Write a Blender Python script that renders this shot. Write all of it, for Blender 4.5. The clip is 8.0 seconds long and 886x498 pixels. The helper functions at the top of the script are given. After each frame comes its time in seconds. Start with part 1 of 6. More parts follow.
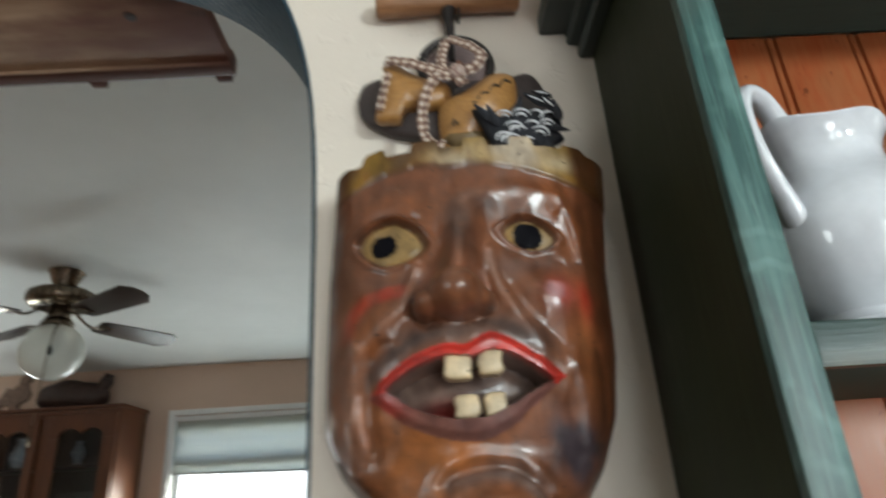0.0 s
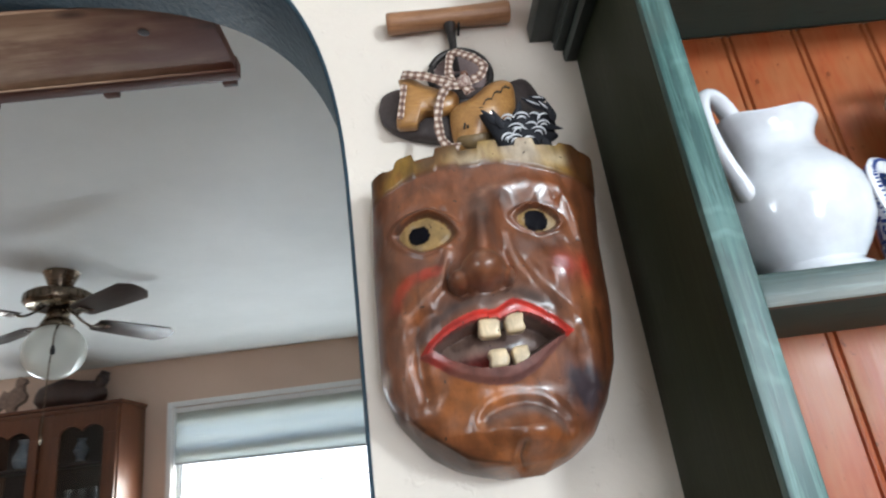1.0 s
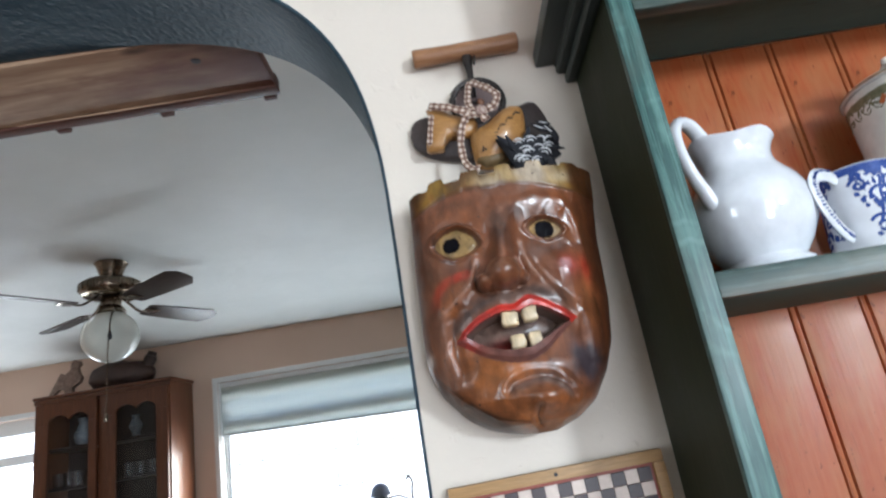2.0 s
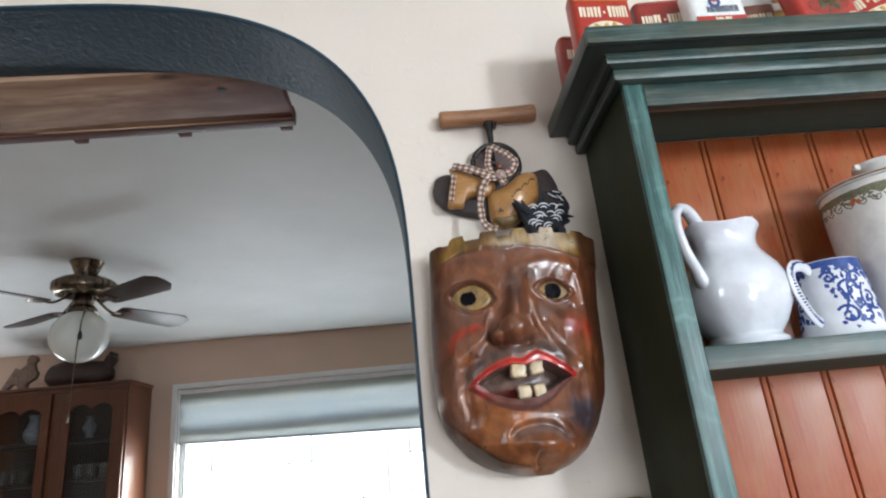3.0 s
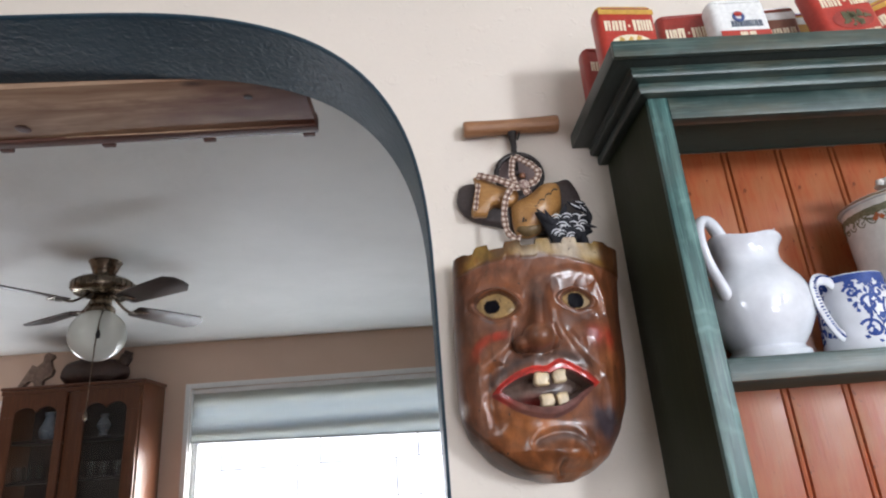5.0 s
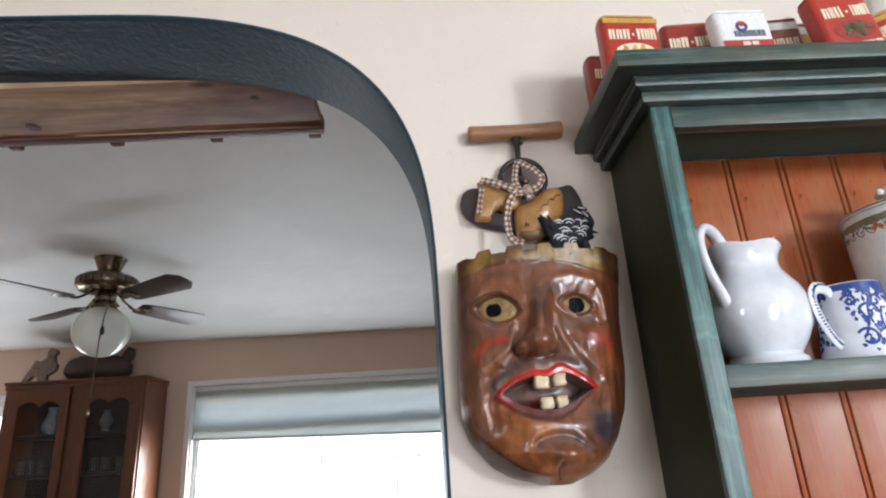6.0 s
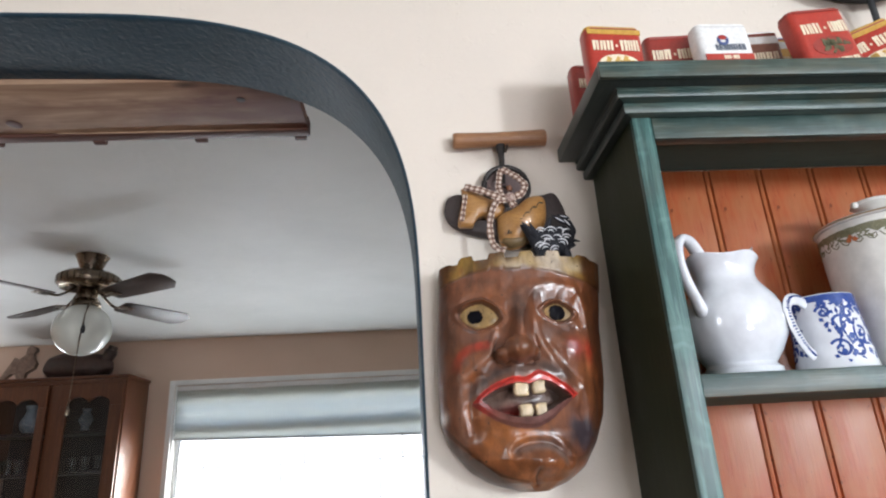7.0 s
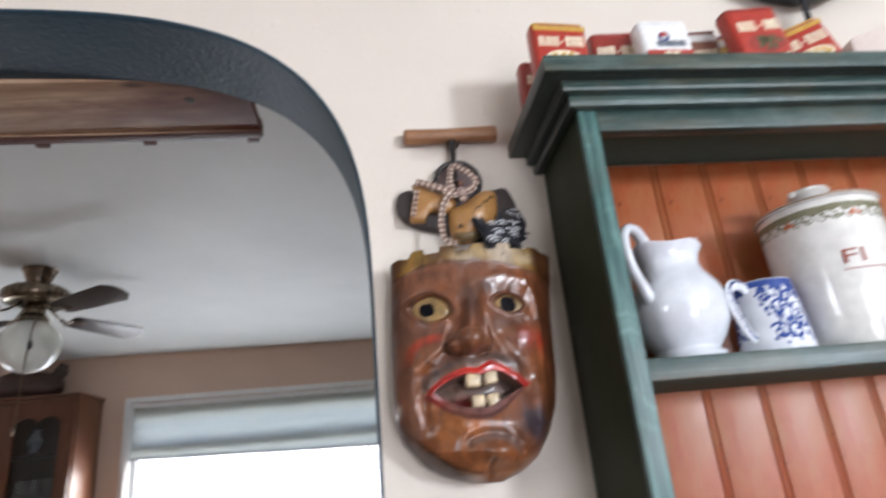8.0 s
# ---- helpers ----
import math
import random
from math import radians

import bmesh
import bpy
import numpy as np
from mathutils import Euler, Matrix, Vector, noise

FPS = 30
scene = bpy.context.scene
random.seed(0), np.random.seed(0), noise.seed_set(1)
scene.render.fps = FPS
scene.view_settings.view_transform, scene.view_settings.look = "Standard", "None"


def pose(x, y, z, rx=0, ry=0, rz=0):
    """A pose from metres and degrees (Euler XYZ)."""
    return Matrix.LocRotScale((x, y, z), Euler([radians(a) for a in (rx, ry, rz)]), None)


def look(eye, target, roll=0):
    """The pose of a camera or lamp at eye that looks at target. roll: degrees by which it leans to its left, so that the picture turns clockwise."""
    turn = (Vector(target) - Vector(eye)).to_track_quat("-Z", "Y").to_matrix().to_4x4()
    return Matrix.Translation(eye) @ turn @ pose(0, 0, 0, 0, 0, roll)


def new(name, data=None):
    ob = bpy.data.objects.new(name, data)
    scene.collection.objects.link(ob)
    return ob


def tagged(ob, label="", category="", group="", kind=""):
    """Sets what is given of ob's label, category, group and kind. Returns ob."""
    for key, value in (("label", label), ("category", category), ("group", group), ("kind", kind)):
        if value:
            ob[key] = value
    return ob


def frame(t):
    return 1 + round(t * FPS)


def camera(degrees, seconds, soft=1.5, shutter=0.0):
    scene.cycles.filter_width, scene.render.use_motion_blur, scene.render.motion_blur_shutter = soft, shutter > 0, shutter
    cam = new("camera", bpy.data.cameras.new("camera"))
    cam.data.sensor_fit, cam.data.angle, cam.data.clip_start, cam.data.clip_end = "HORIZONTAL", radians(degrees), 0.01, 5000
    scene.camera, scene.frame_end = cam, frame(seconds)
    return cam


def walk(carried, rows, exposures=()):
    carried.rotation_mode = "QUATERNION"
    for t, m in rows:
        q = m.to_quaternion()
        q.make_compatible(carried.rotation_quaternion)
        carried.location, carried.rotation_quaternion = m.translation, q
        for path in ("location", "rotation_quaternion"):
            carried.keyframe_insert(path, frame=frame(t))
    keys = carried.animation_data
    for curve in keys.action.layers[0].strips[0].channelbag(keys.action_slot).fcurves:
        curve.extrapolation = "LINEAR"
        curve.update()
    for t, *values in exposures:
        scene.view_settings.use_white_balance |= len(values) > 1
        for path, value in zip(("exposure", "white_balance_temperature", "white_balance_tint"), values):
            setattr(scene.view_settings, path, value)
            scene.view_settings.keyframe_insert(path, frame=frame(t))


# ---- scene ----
cam = camera(72.7, 8.0, 2.1, 0.5)
PATH = [
    (0, (0.004, -0.017, 1.452), (0.051, 1.832, 2.212), -3.7),
    (0.2, (-0.009, -0.039, 1.447), (-0.051, 1.804, 2.223), -4.4),
    (0.5, (0.004, -0.037, 1.436), (-0.081, 1.818, 2.179), -4.6),
    (0.7, (-0.003, -0.067, 1.433), (-0.02, 1.807, 2.131), -6.0),
    (1, (-0.03, -0.094, 1.43), (0.076, 1.782, 2.116), -7.7),
    (1.2, (-0.051, -0.128, 1.426), (0.115, 1.781, 1.999), -8.6),
    (1.5, (-0.047, -0.154, 1.418), (0.073, 1.746, 2.031), -7.1),
    (1.7, (-0.038, -0.186, 1.423), (0.051, 1.723, 2.012), -8.4),
    (2, (-0.035, -0.21, 1.427), (-0.019, 1.7, 2.021), -9.5),
    (2.2, (-0.045, -0.241, 1.436), (-0.02, 1.652, 2.084), -7.3),
    (3.3, (-0.087, -0.274, 1.446), (0.046, 1.614, 2.093), -5.8),
    (3.5, (-0.088, -0.27, 1.442), (0.037, 1.617, 2.095), -5.6),
    (4, (-0.092, -0.27, 1.442), (0.031, 1.621, 2.081), -5.5),
    (4.5, (-0.096, -0.276, 1.448), (0.013, 1.611, 2.103), -5.1),
    (6, (-0.098, -0.294, 1.448), (-0.016, 1.591, 2.111), -3.7),
    (6.5, (-0.095, -0.293, 1.446), (0.001, 1.593, 2.103), -3.3),
    (7, (-0.093, -0.299, 1.452), (0.032, 1.583, 2.116), -3.3),
    (7.5, (-0.09, -0.29, 1.447), (0.046, 1.592, 2.108), -3.8),
    (7.8, (-0.089, -0.292, 1.443), (0.078, 1.599, 2.071), -5.2),
    (8, (-0.079, -0.293, 1.434), (0.164, 1.569, 2.123), -5.5),
]
# the camera's own exposure and white balance, which drift: seconds, stops, kelvin, tint
EXPOSURES = [(0, 2.25, 6450, 3), (0.5, 2.57, 6060, 6), (1, 2.73, 6100, 8), (1.5, 2.71, 5860, 7), (2, 2.61, 5940, 8), (3.5, 2.49, 6220, 12),
             (4.5, 2.45, 6250, 15), (6, 2.53, 6330, 13), (7, 2.60, 6330, 13), (8, 2.59, 6220, 15)]
walk(cam, [(t, look(eye, target, roll)) for t, eye, target, roll in PATH], EXPOSURES)

# ---- light and air ----
world = bpy.data.worlds.new("sky")
scene.world = world
world.use_nodes = True
wn = world.node_tree.nodes
sky = wn.new("ShaderNodeTexSky")
sky.sky_type = "NISHITA"
sky.sun_disc = False
SUN_EL, SUN_AZ = radians(48), radians(107)
sky.sun_elevation, sky.sun_rotation = SUN_EL, SUN_AZ
world.node_tree.links.new(sky.outputs[0], wn["Background"].inputs[0])
wn["Background"].inputs[1].default_value = 0.15

sun_data = bpy.data.lights.new("sun", "SUN")
sun_data.energy, sun_data.angle, sun_data.color = 4.0, radians(0.5), (1.0, 0.95, 0.88)
sun = new("sun", sun_data)
SUN_DIR = Vector((math.sin(SUN_AZ) * math.cos(SUN_EL), math.cos(SUN_AZ) * math.cos(SUN_EL), math.sin(SUN_EL)))
sun.matrix_world = look(SUN_DIR * 20, (0, 0, 0))


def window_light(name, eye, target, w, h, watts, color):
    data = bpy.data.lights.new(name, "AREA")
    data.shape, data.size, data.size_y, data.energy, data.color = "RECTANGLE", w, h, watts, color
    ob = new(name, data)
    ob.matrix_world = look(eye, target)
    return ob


# the sky's light in unseen, assumed kitchen windows, narrow ones behind and one aside
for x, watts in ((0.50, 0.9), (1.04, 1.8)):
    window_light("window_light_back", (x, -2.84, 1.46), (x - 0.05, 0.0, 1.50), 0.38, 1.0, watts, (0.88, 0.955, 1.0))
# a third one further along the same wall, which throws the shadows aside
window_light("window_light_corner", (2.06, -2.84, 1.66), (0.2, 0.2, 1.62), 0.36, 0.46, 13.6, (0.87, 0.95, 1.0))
# unseen low lamp added to brighten wall and cabinet from below
window_light("low_fill_lamp", (0.62, -2.84, 0.46), (0.40, 0.0, 1.45), 0.66, 0.66, 2.8, (0.96, 0.94, 1.0))
window_light("window_light_side", (-2.64, -1.75, 1.62), (0.0, -1.2, 1.45), 0.8, 0.9, 3.2, (0.95, 0.97, 1.0))
# the light of sky and bright yard in the lower part of the dining room window
window_light("window_light_dining", (-0.65, 4.14, 0.985), (-0.75, 2.6, 1.25), 2.05, 0.24, 3.9, (0.86, 0.95, 1.0))
window_light("window_light_dining", (-1.42, 4.13, 1.36), (-1.92, 3.70, 1.25), 0.42, 0.60, 1.1, (0.99, 0.97, 0.88)).data.spread = radians(75)
window_light("window_light_second", (-3.41, 4.14, 1.30), (-2.2, 2.4, 2.0), 0.75, 0.8, 2.5, (0.92, 0.97, 1.0))


# ---- materials ----
def nodes_of(name):
    m = bpy.data.materials.new(name)
    m.use_nodes = True
    nt = m.node_tree
    return m, nt, nt.nodes["Principled BSDF"]


def mixrgb(nt, fac, a, b, mode="MIX"):
    n = nt.nodes.new("ShaderNodeMix")
    n.data_type, n.blend_type = "RGBA", mode
    for sock, val in ((n.inputs[0], fac), (n.inputs[6], a), (n.inputs[7], b)):
        if isinstance(val, bpy.types.NodeSocket):
            nt.links.new(val, sock)
        elif isinstance(val, (int, float)):
            sock.default_value = val
        else:
            sock.default_value = (*val, 1.0)
    return n.outputs[2]


def coords(nt, stretch=(1, 1, 1), kind="Object"):
    tc = nt.nodes.new("ShaderNodeTexCoord")
    mp = nt.nodes.new("ShaderNodeMapping")
    mp.inputs["Scale"].default_value = stretch
    nt.links.new(tc.outputs[kind], mp.inputs[0])
    return mp.outputs[0]


def noise_of(nt, vec, scale, detail=4.0, rough=0.55, distortion=0.0):
    n = nt.nodes.new("ShaderNodeTexNoise")
    n.inputs["Scale"].default_value = scale
    n.inputs["Detail"].default_value = detail
    n.inputs["Roughness"].default_value = rough
    n.inputs["Distortion"].default_value = distortion
    nt.links.new(vec, n.inputs["Vector"])
    return n.outputs[0]


def ramp(nt, fac, lo, hi, a=(0, 0, 0), b=(1, 1, 1)):
    n = nt.nodes.new("ShaderNodeValToRGB")
    n.color_ramp.elements[0].position, n.color_ramp.elements[1].position = lo, hi
    n.color_ramp.elements[0].color, n.color_ramp.elements[1].color = (*a, 1), (*b, 1)
    nt.links.new(fac, n.inputs[0])
    return n.outputs[0]


def bump(nt, bsdf, height, strength, distance):
    n = nt.nodes.new("ShaderNodeBump")
    n.inputs["Strength"].default_value, n.inputs["Distance"].default_value = strength, distance
    nt.links.new(height, n.inputs["Height"])
    nt.links.new(n.outputs[0], bsdf.inputs["Normal"])


def painted(name, a, b, rough=0.5, metal=0.0, big=6.0, fine=120.0, relief=0.15, depth=0.001, stretch=(1, 1, 1), contrast=(0.35, 0.65), coat=0.0, kind="Object"):
    """A surface of two close colours at a broad and a fine scale, with a fine relief."""
    m, nt, bsdf = nodes_of(name)
    vec = coords(nt, stretch, kind)
    broad = noise_of(nt, vec, big, 5.0, 0.6)
    grain = noise_of(nt, vec, fine, 3.0, 0.6)
    c = mixrgb(nt, ramp(nt, broad, *contrast), a, b)
    c = mixrgb(nt, 0.35, c, mixrgb(nt, ramp(nt, grain, 0.3, 0.7), tuple(x * 0.75 for x in a), tuple(min(x * 1.2, 0.95) for x in b)))
    nt.links.new(c, bsdf.inputs["Base Color"])
    r = nt.nodes.new("ShaderNodeMapRange")
    r.inputs[3].default_value, r.inputs[4].default_value = max(rough - 0.08, 0.03), rough + 0.1
    nt.links.new(broad, r.inputs[0])
    nt.links.new(r.outputs[0], bsdf.inputs["Roughness"])
    bsdf.inputs["Metallic"].default_value = metal
    bsdf.inputs["Coat Weight"].default_value = coat
    if relief:
        bump(nt, bsdf, grain, relief, depth)
    return m


def wood(name, dark, light, rough=0.45, along="X", scale=1.0, coat=0.0, vary=0.0, knots=False):
    """Wood with its grain along one axis."""
    m, nt, bsdf = nodes_of(name)
    st = {"X": (1.2, 16, 16), "Y": (16, 1.2, 16), "Z": (16, 16, 1.2)}[along]
    vec = coords(nt, tuple(s * scale for s in st))
    g1 = noise_of(nt, vec, 2.0, 6.0, 0.65, 0.6)
    g2 = noise_of(nt, vec, 14.0, 4.0, 0.7)
    c = mixrgb(nt, ramp(nt, g1, 0.3, 0.7), dark, light)
    c = mixrgb(nt, ramp(nt, g2, 0.35, 0.8), tuple(x * 0.72 for x in dark), c)
    if knots:
        v = nt.nodes.new("ShaderNodeTexVoronoi")
        v.inputs["Scale"].default_value = 1.0
        nt.links.new(coords(nt, (5.0, 13.0, 3.0)), v.inputs["Vector"])
        c = mixrgb(nt, ramp(nt, v.outputs[0], 0.05, 0.14), tuple(x * 0.3 for x in dark), c)
    if vary:
        oi = nt.nodes.new("ShaderNodeObjectInfo")
        c = mixrgb(nt, ramp(nt, oi.outputs["Random"], 0, 1, (1 - vary,) * 3, (1, 1, 1)), (0, 0, 0), c)
    nt.links.new(c, bsdf.inputs["Base Color"])
    bsdf.inputs["Roughness"].default_value = rough
    bsdf.inputs["Coat Weight"].default_value = coat
    bump(nt, bsdf, g2, 0.25, 0.0008)
    return m


def brushed_paint(name, base, worn, under, along, rough=0.38, wear=(0.55, 0.8), specks=0.0, swirl=0.0, tint=None):
    """Old paint brushed along the grain, rubbed through to a paler coat in streaks."""
    m, nt, bsdf = nodes_of(name)
    st = {"X": (5, 130, 130), "Y": (130, 5, 130), "Z": (130, 130, 5)}[along]
    vec = coords(nt, st)
    streak = noise_of(nt, vec, 1.6, 6.0, 0.7, 0.3)
    patch = noise_of(nt, coords(nt, (1, 1, 1)), 18.0, 4.0, 0.6)
    c = mixrgb(nt, ramp(nt, streak, *wear), base, worn)
    c = mixrgb(nt, ramp(nt, patch, 0.5, 0.75), c, mixrgb(nt, 0.4, worn, base))
    dark = noise_of(nt, vec, 5.0, 3.0, 0.6)
    c = mixrgb(nt, ramp(nt, dark, 0.28, 0.4), under, c)
    if tint:
        wash = noise_of(nt, coords(nt, (1, 3, 3) if along == "X" else (3, 3, 1)), 11.0, 3.0, 0.6)
        c = mixrgb(nt, ramp(nt, wash, 0.44, 0.64, (0, 0, 0), (0.6,) * 3), c, tint)
    if swirl:
        wv = nt.nodes.new("ShaderNodeTexWave")
        wv.wave_type, wv.bands_direction = "BANDS", "Z"
        wv.inputs["Scale"].default_value, wv.inputs["Distortion"].default_value = 16.0, 14.0
        wv.inputs["Detail"].default_value, wv.inputs["Detail Scale"].default_value = 2.0, 0.7
        nt.links.new(coords(nt, (1.6, 1, 0.8)), wv.inputs["Vector"])
        lines = mixrgb(nt, 1.0, ramp(nt, wv.outputs["Fac"], 0.72, 1.0), ramp(nt, patch, 0.48, 0.66, (0, 0, 0), (swirl,) * 3), "MULTIPLY")
        c = mixrgb(nt, lines, c, tuple(min(x * 1.5 + 0.05, 0.8) for x in worn))
    if specks:
        sp = noise_of(nt, coords(nt, (1, 1, 0.6)), 170.0, 2.0, 0.5)
        c = mixrgb(nt, ramp(nt, sp, 0.70, 0.74, (0, 0, 0), (specks,) * 3), c, tuple(x * 0.3 for x in base))
    nt.links.new(c, bsdf.inputs["Base Color"])
    rr = nt.nodes.new("ShaderNodeMapRange")
    rr.inputs[3].default_value, rr.inputs[4].default_value = rough - 0.08, rough + 0.14
    nt.links.new(patch, rr.inputs[0])
    nt.links.new(rr.outputs[0], bsdf.inputs["Roughness"])
    bump(nt, bsdf, streak, 0.35, 0.0008)
    return m


def plaster(name, a, b, rough, scale, strength, depth, flecks=0.0):
    """Rolled or knocked-down plaster paint."""
    m, nt, bsdf = nodes_of(name)
    vec = coords(nt)
    broad = noise_of(nt, vec, 2.2, 4.0, 0.5)
    c = mixrgb(nt, ramp(nt, broad, 0.35, 0.65), a, b)
    fine = noise_of(nt, vec, scale * 3, 3.0, 0.6)
    c = mixrgb(nt, 0.12, c, mixrgb(nt, fine, tuple(x * 0.7 for x in a), b))
    nt.links.new(c, bsdf.inputs["Base Color"])
    bsdf.inputs["Roughness"].default_value = rough
    h = noise_of(nt, vec, scale, 3.0, 0.55, 0.4)
    if flecks:
        h = mixrgb(nt, 1.0, ramp(nt, h, 0.60, 0.70), mixrgb(nt, flecks, (0, 0, 0), fine), "ADD")
    bump(nt, bsdf, h, strength, depth)
    return m


def glass(name, tint=(1, 1, 1), rough=0.0):
    m, nt, bsdf = nodes_of(name)
    bsdf.inputs["Base Color"].default_value = (*tint, 1)
    bsdf.inputs["Transmission Weight"].default_value = 1.0
    bsdf.inputs["Roughness"].default_value = rough
    bsdf.inputs["IOR"].default_value = 1.45
    return m


WALL = plaster("cream_wall_paint", (0.668, 0.592, 0.510), (0.704, 0.628, 0.545), 0.55, 55.0, 0.22, 0.003, 0.35)
PINK_WALL = plaster("warm_pink_wall_paint", (0.63, 0.465, 0.36), (0.67, 0.50, 0.395), 0.6, 60.0, 0.2, 0.002)
CEILING = plaster("white_ceiling_paint", (0.69, 0.71, 0.685), (0.75, 0.77, 0.745), 0.6, 5.0, 0.42, 0.014)
SLATE = plaster("slate_blue_textured_paint", (0.015, 0.043, 0.066), (0.026, 0.060, 0.086), 0.40, 105.0, 0.6, 0.004)
FLOOR_MAT = wood("oak_floor", (0.16, 0.08, 0.04), (0.26, 0.15, 0.08), 0.4, "Y", 0.6)
WHITE_TRIM = painted("white_trim_paint", (0.74, 0.75, 0.74), (0.80, 0.81, 0.80), 0.35, fine=200, relief=0.05)
TEAL_X = brushed_paint("teal_rubbed_paint_level", (0.021, 0.046, 0.041), (0.115, 0.168, 0.150), (0.009, 0.017, 0.014), "X", 0.36, (0.50, 0.70), tint=(0.088, 0.080, 0.050))
TEAL_Z = brushed_paint("teal_rubbed_paint_upright", (0.022, 0.074, 0.068), (0.140, 0.270, 0.245), (0.010, 0.024, 0.020), "Z", 0.38, (0.48, 0.72), swirl=0.22, tint=(0.060, 0.085, 0.075))
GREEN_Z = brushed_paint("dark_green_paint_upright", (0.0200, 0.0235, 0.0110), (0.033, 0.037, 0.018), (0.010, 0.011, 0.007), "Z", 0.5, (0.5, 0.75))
# green of the cornice's ends, with their shade put into the colour
SHADED_EDGE = brushed_paint("shaded_moulding_paint", (0.023, 0.031, 0.028), (0.042, 0.055, 0.050), (0.012, 0.015, 0.013), "Y", 0.42, (0.48, 0.75))
# shelf and top undersides: green toned for their shade, against the red bounce
GREEN_X = brushed_paint("green_underside_shade_paint", (0.062, 0.118, 0.108), (0.082, 0.148, 0.134), (0.042, 0.070, 0.058), "X", 0.80)
TERRA = brushed_paint("terracotta_rubbed_paint", (0.355, 0.074, 0.022), (0.42, 0.125, 0.046), (0.20, 0.030, 0.009), "Z", 0.30, (0.42, 0.8), 0.7, tint=(0.38, 0.148, 0.058))
TERRA.node_tree.nodes["Principled BSDF"].inputs["Specular IOR Level"].default_value = 0.26
SLATE.node_tree.nodes["Principled BSDF"].inputs["Specular IOR Level"].default_value = 0.36
GREEN_Z.node_tree.nodes["Principled BSDF"].inputs["Specular IOR Level"].default_value = 0.22


def plank_material():
    """An old softwood board: broad flame grain, grey-brown stains and a few dark knots."""
    m, nt, bsdf = nodes_of("old_pine_board")
    broad = noise_of(nt, coords(nt, (1.6, 9.0, 4.0)), 1.7, 4.0, 0.6, 0.8)
    fine = noise_of(nt, coords(nt, (2.5, 60.0, 30.0)), 2.0, 5.0, 0.65, 0.4)
    stain = noise_of(nt, coords(nt, (3.0, 7.0, 3.0)), 2.3, 4.0, 0.6)
    c = mixrgb(nt, ramp(nt, broad, 0.36, 0.62), (0.24, 0.130, 0.075), (0.52, 0.36, 0.235))
    c = mixrgb(nt, ramp(nt, fine, 0.30, 0.52, (0.55,) * 3, (0, 0, 0)), c, (0.25, 0.125, 0.072))
    c = mixrgb(nt, ramp(nt, stain, 0.52, 0.68, (0, 0, 0), (0.75,) * 3), c, (0.23, 0.115, 0.075))
    # the red stain of the edge has run in over the end of the board
    sep = nt.nodes.new("ShaderNodeSeparateXYZ")
    nt.links.new(coords(nt), sep.inputs[0])
    wave = nt.nodes.new("ShaderNodeMath")
    wave.operation, wave.inputs[1].default_value = "MULTIPLY_ADD", 0.35
    nt.links.new(stain, wave.inputs[0])
    nt.links.new(sep.outputs[0], wave.inputs[2])
    end = nt.nodes.new("ShaderNodeMapRange")
    end.inputs[1].default_value, end.inputs[2].default_value = -0.36, -0.10
    nt.links.new(wave.outputs[0], end.inputs[0])
    c = mixrgb(nt, end.outputs[0], c, (0.150, 0.054, 0.036))
    v = nt.nodes.new("ShaderNodeTexVoronoi")
    v.inputs["Scale"].default_value = 1.0
    nt.links.new(coords(nt, (5.0, 13.0, 3.0)), v.inputs["Vector"])
    c = mixrgb(nt, ramp(nt, v.outputs[0], 0.05, 0.14), (0.07, 0.035, 0.022), c)
    nt.links.new(c, bsdf.inputs["Base Color"])
    bsdf.inputs["Roughness"].default_value = 0.6
    bump(nt, bsdf, fine, 0.25, 0.0008)
    return m


SHELF_EDGE = wood("reddish_pine_edge", (0.10, 0.035, 0.022), (0.17, 0.065, 0.042), 0.5, "X")
HUTCH_WOOD = wood("honey_oak", (0.105, 0.032, 0.011), (0.175, 0.060, 0.022), 0.38, "Z", 0.5)
# oak inside the hutch, its shade put into the colour
HUTCH_DARK = wood("shaded_interior_oak", (0.020, 0.014, 0.013), (0.040, 0.028, 0.026), 0.5, "X", 0.5)
HANDLE_WOOD = wood("turned_beech", (0.30, 0.135, 0.058), (0.48, 0.25, 0.12), 0.42, "X", 3.0)
CLOG_WOOD = wood("varnished_limewood", (0.40, 0.19, 0.055), (0.56, 0.30, 0.10), 0.36, "X", 3.0, 0.3)
IRON = painted("dark_iron", (0.020, 0.017, 0.016), (0.045, 0.038, 0.036), 0.42, 0.6, 30, 300, 0.3)
DARK_FELT = painted("dark_brown_leather", (0.035, 0.024, 0.022), (0.065, 0.048, 0.045), 0.55, 0, 30, 300, 0.3)
PORCELAIN = painted("white_glazed_ironstone", (0.675, 0.69, 0.735), (0.72, 0.735, 0.775), 0.07, 0, 4, 40, 0.02, coat=0.5)
CREAMWARE = painted("cream_glazed_stoneware", (0.72, 0.695, 0.65), (0.78, 0.755, 0.715), 0.12, 0, 5, 60, 0.02, coat=0.4)
BRONZE = painted("antique_brass_metal", (0.145, 0.115, 0.085), (0.235, 0.19, 0.145), 0.26, 1.0, 10, 150, 0.05)
BLADE_WOOD = wood("dark_walnut_blade", (0.060, 0.045, 0.038), (0.11, 0.085, 0.072), 0.4, "X", 0.8)
GLASS = glass("clear_glass")
# hutch glass, tinted and with a lowered index to reflect less of the room
CABINET_GLASS = glass("low_reflection_glass", (0.80, 0.84, 0.86))
CABINET_GLASS.node_tree.nodes["Principled BSDF"].inputs["IOR"].default_value = 1.28
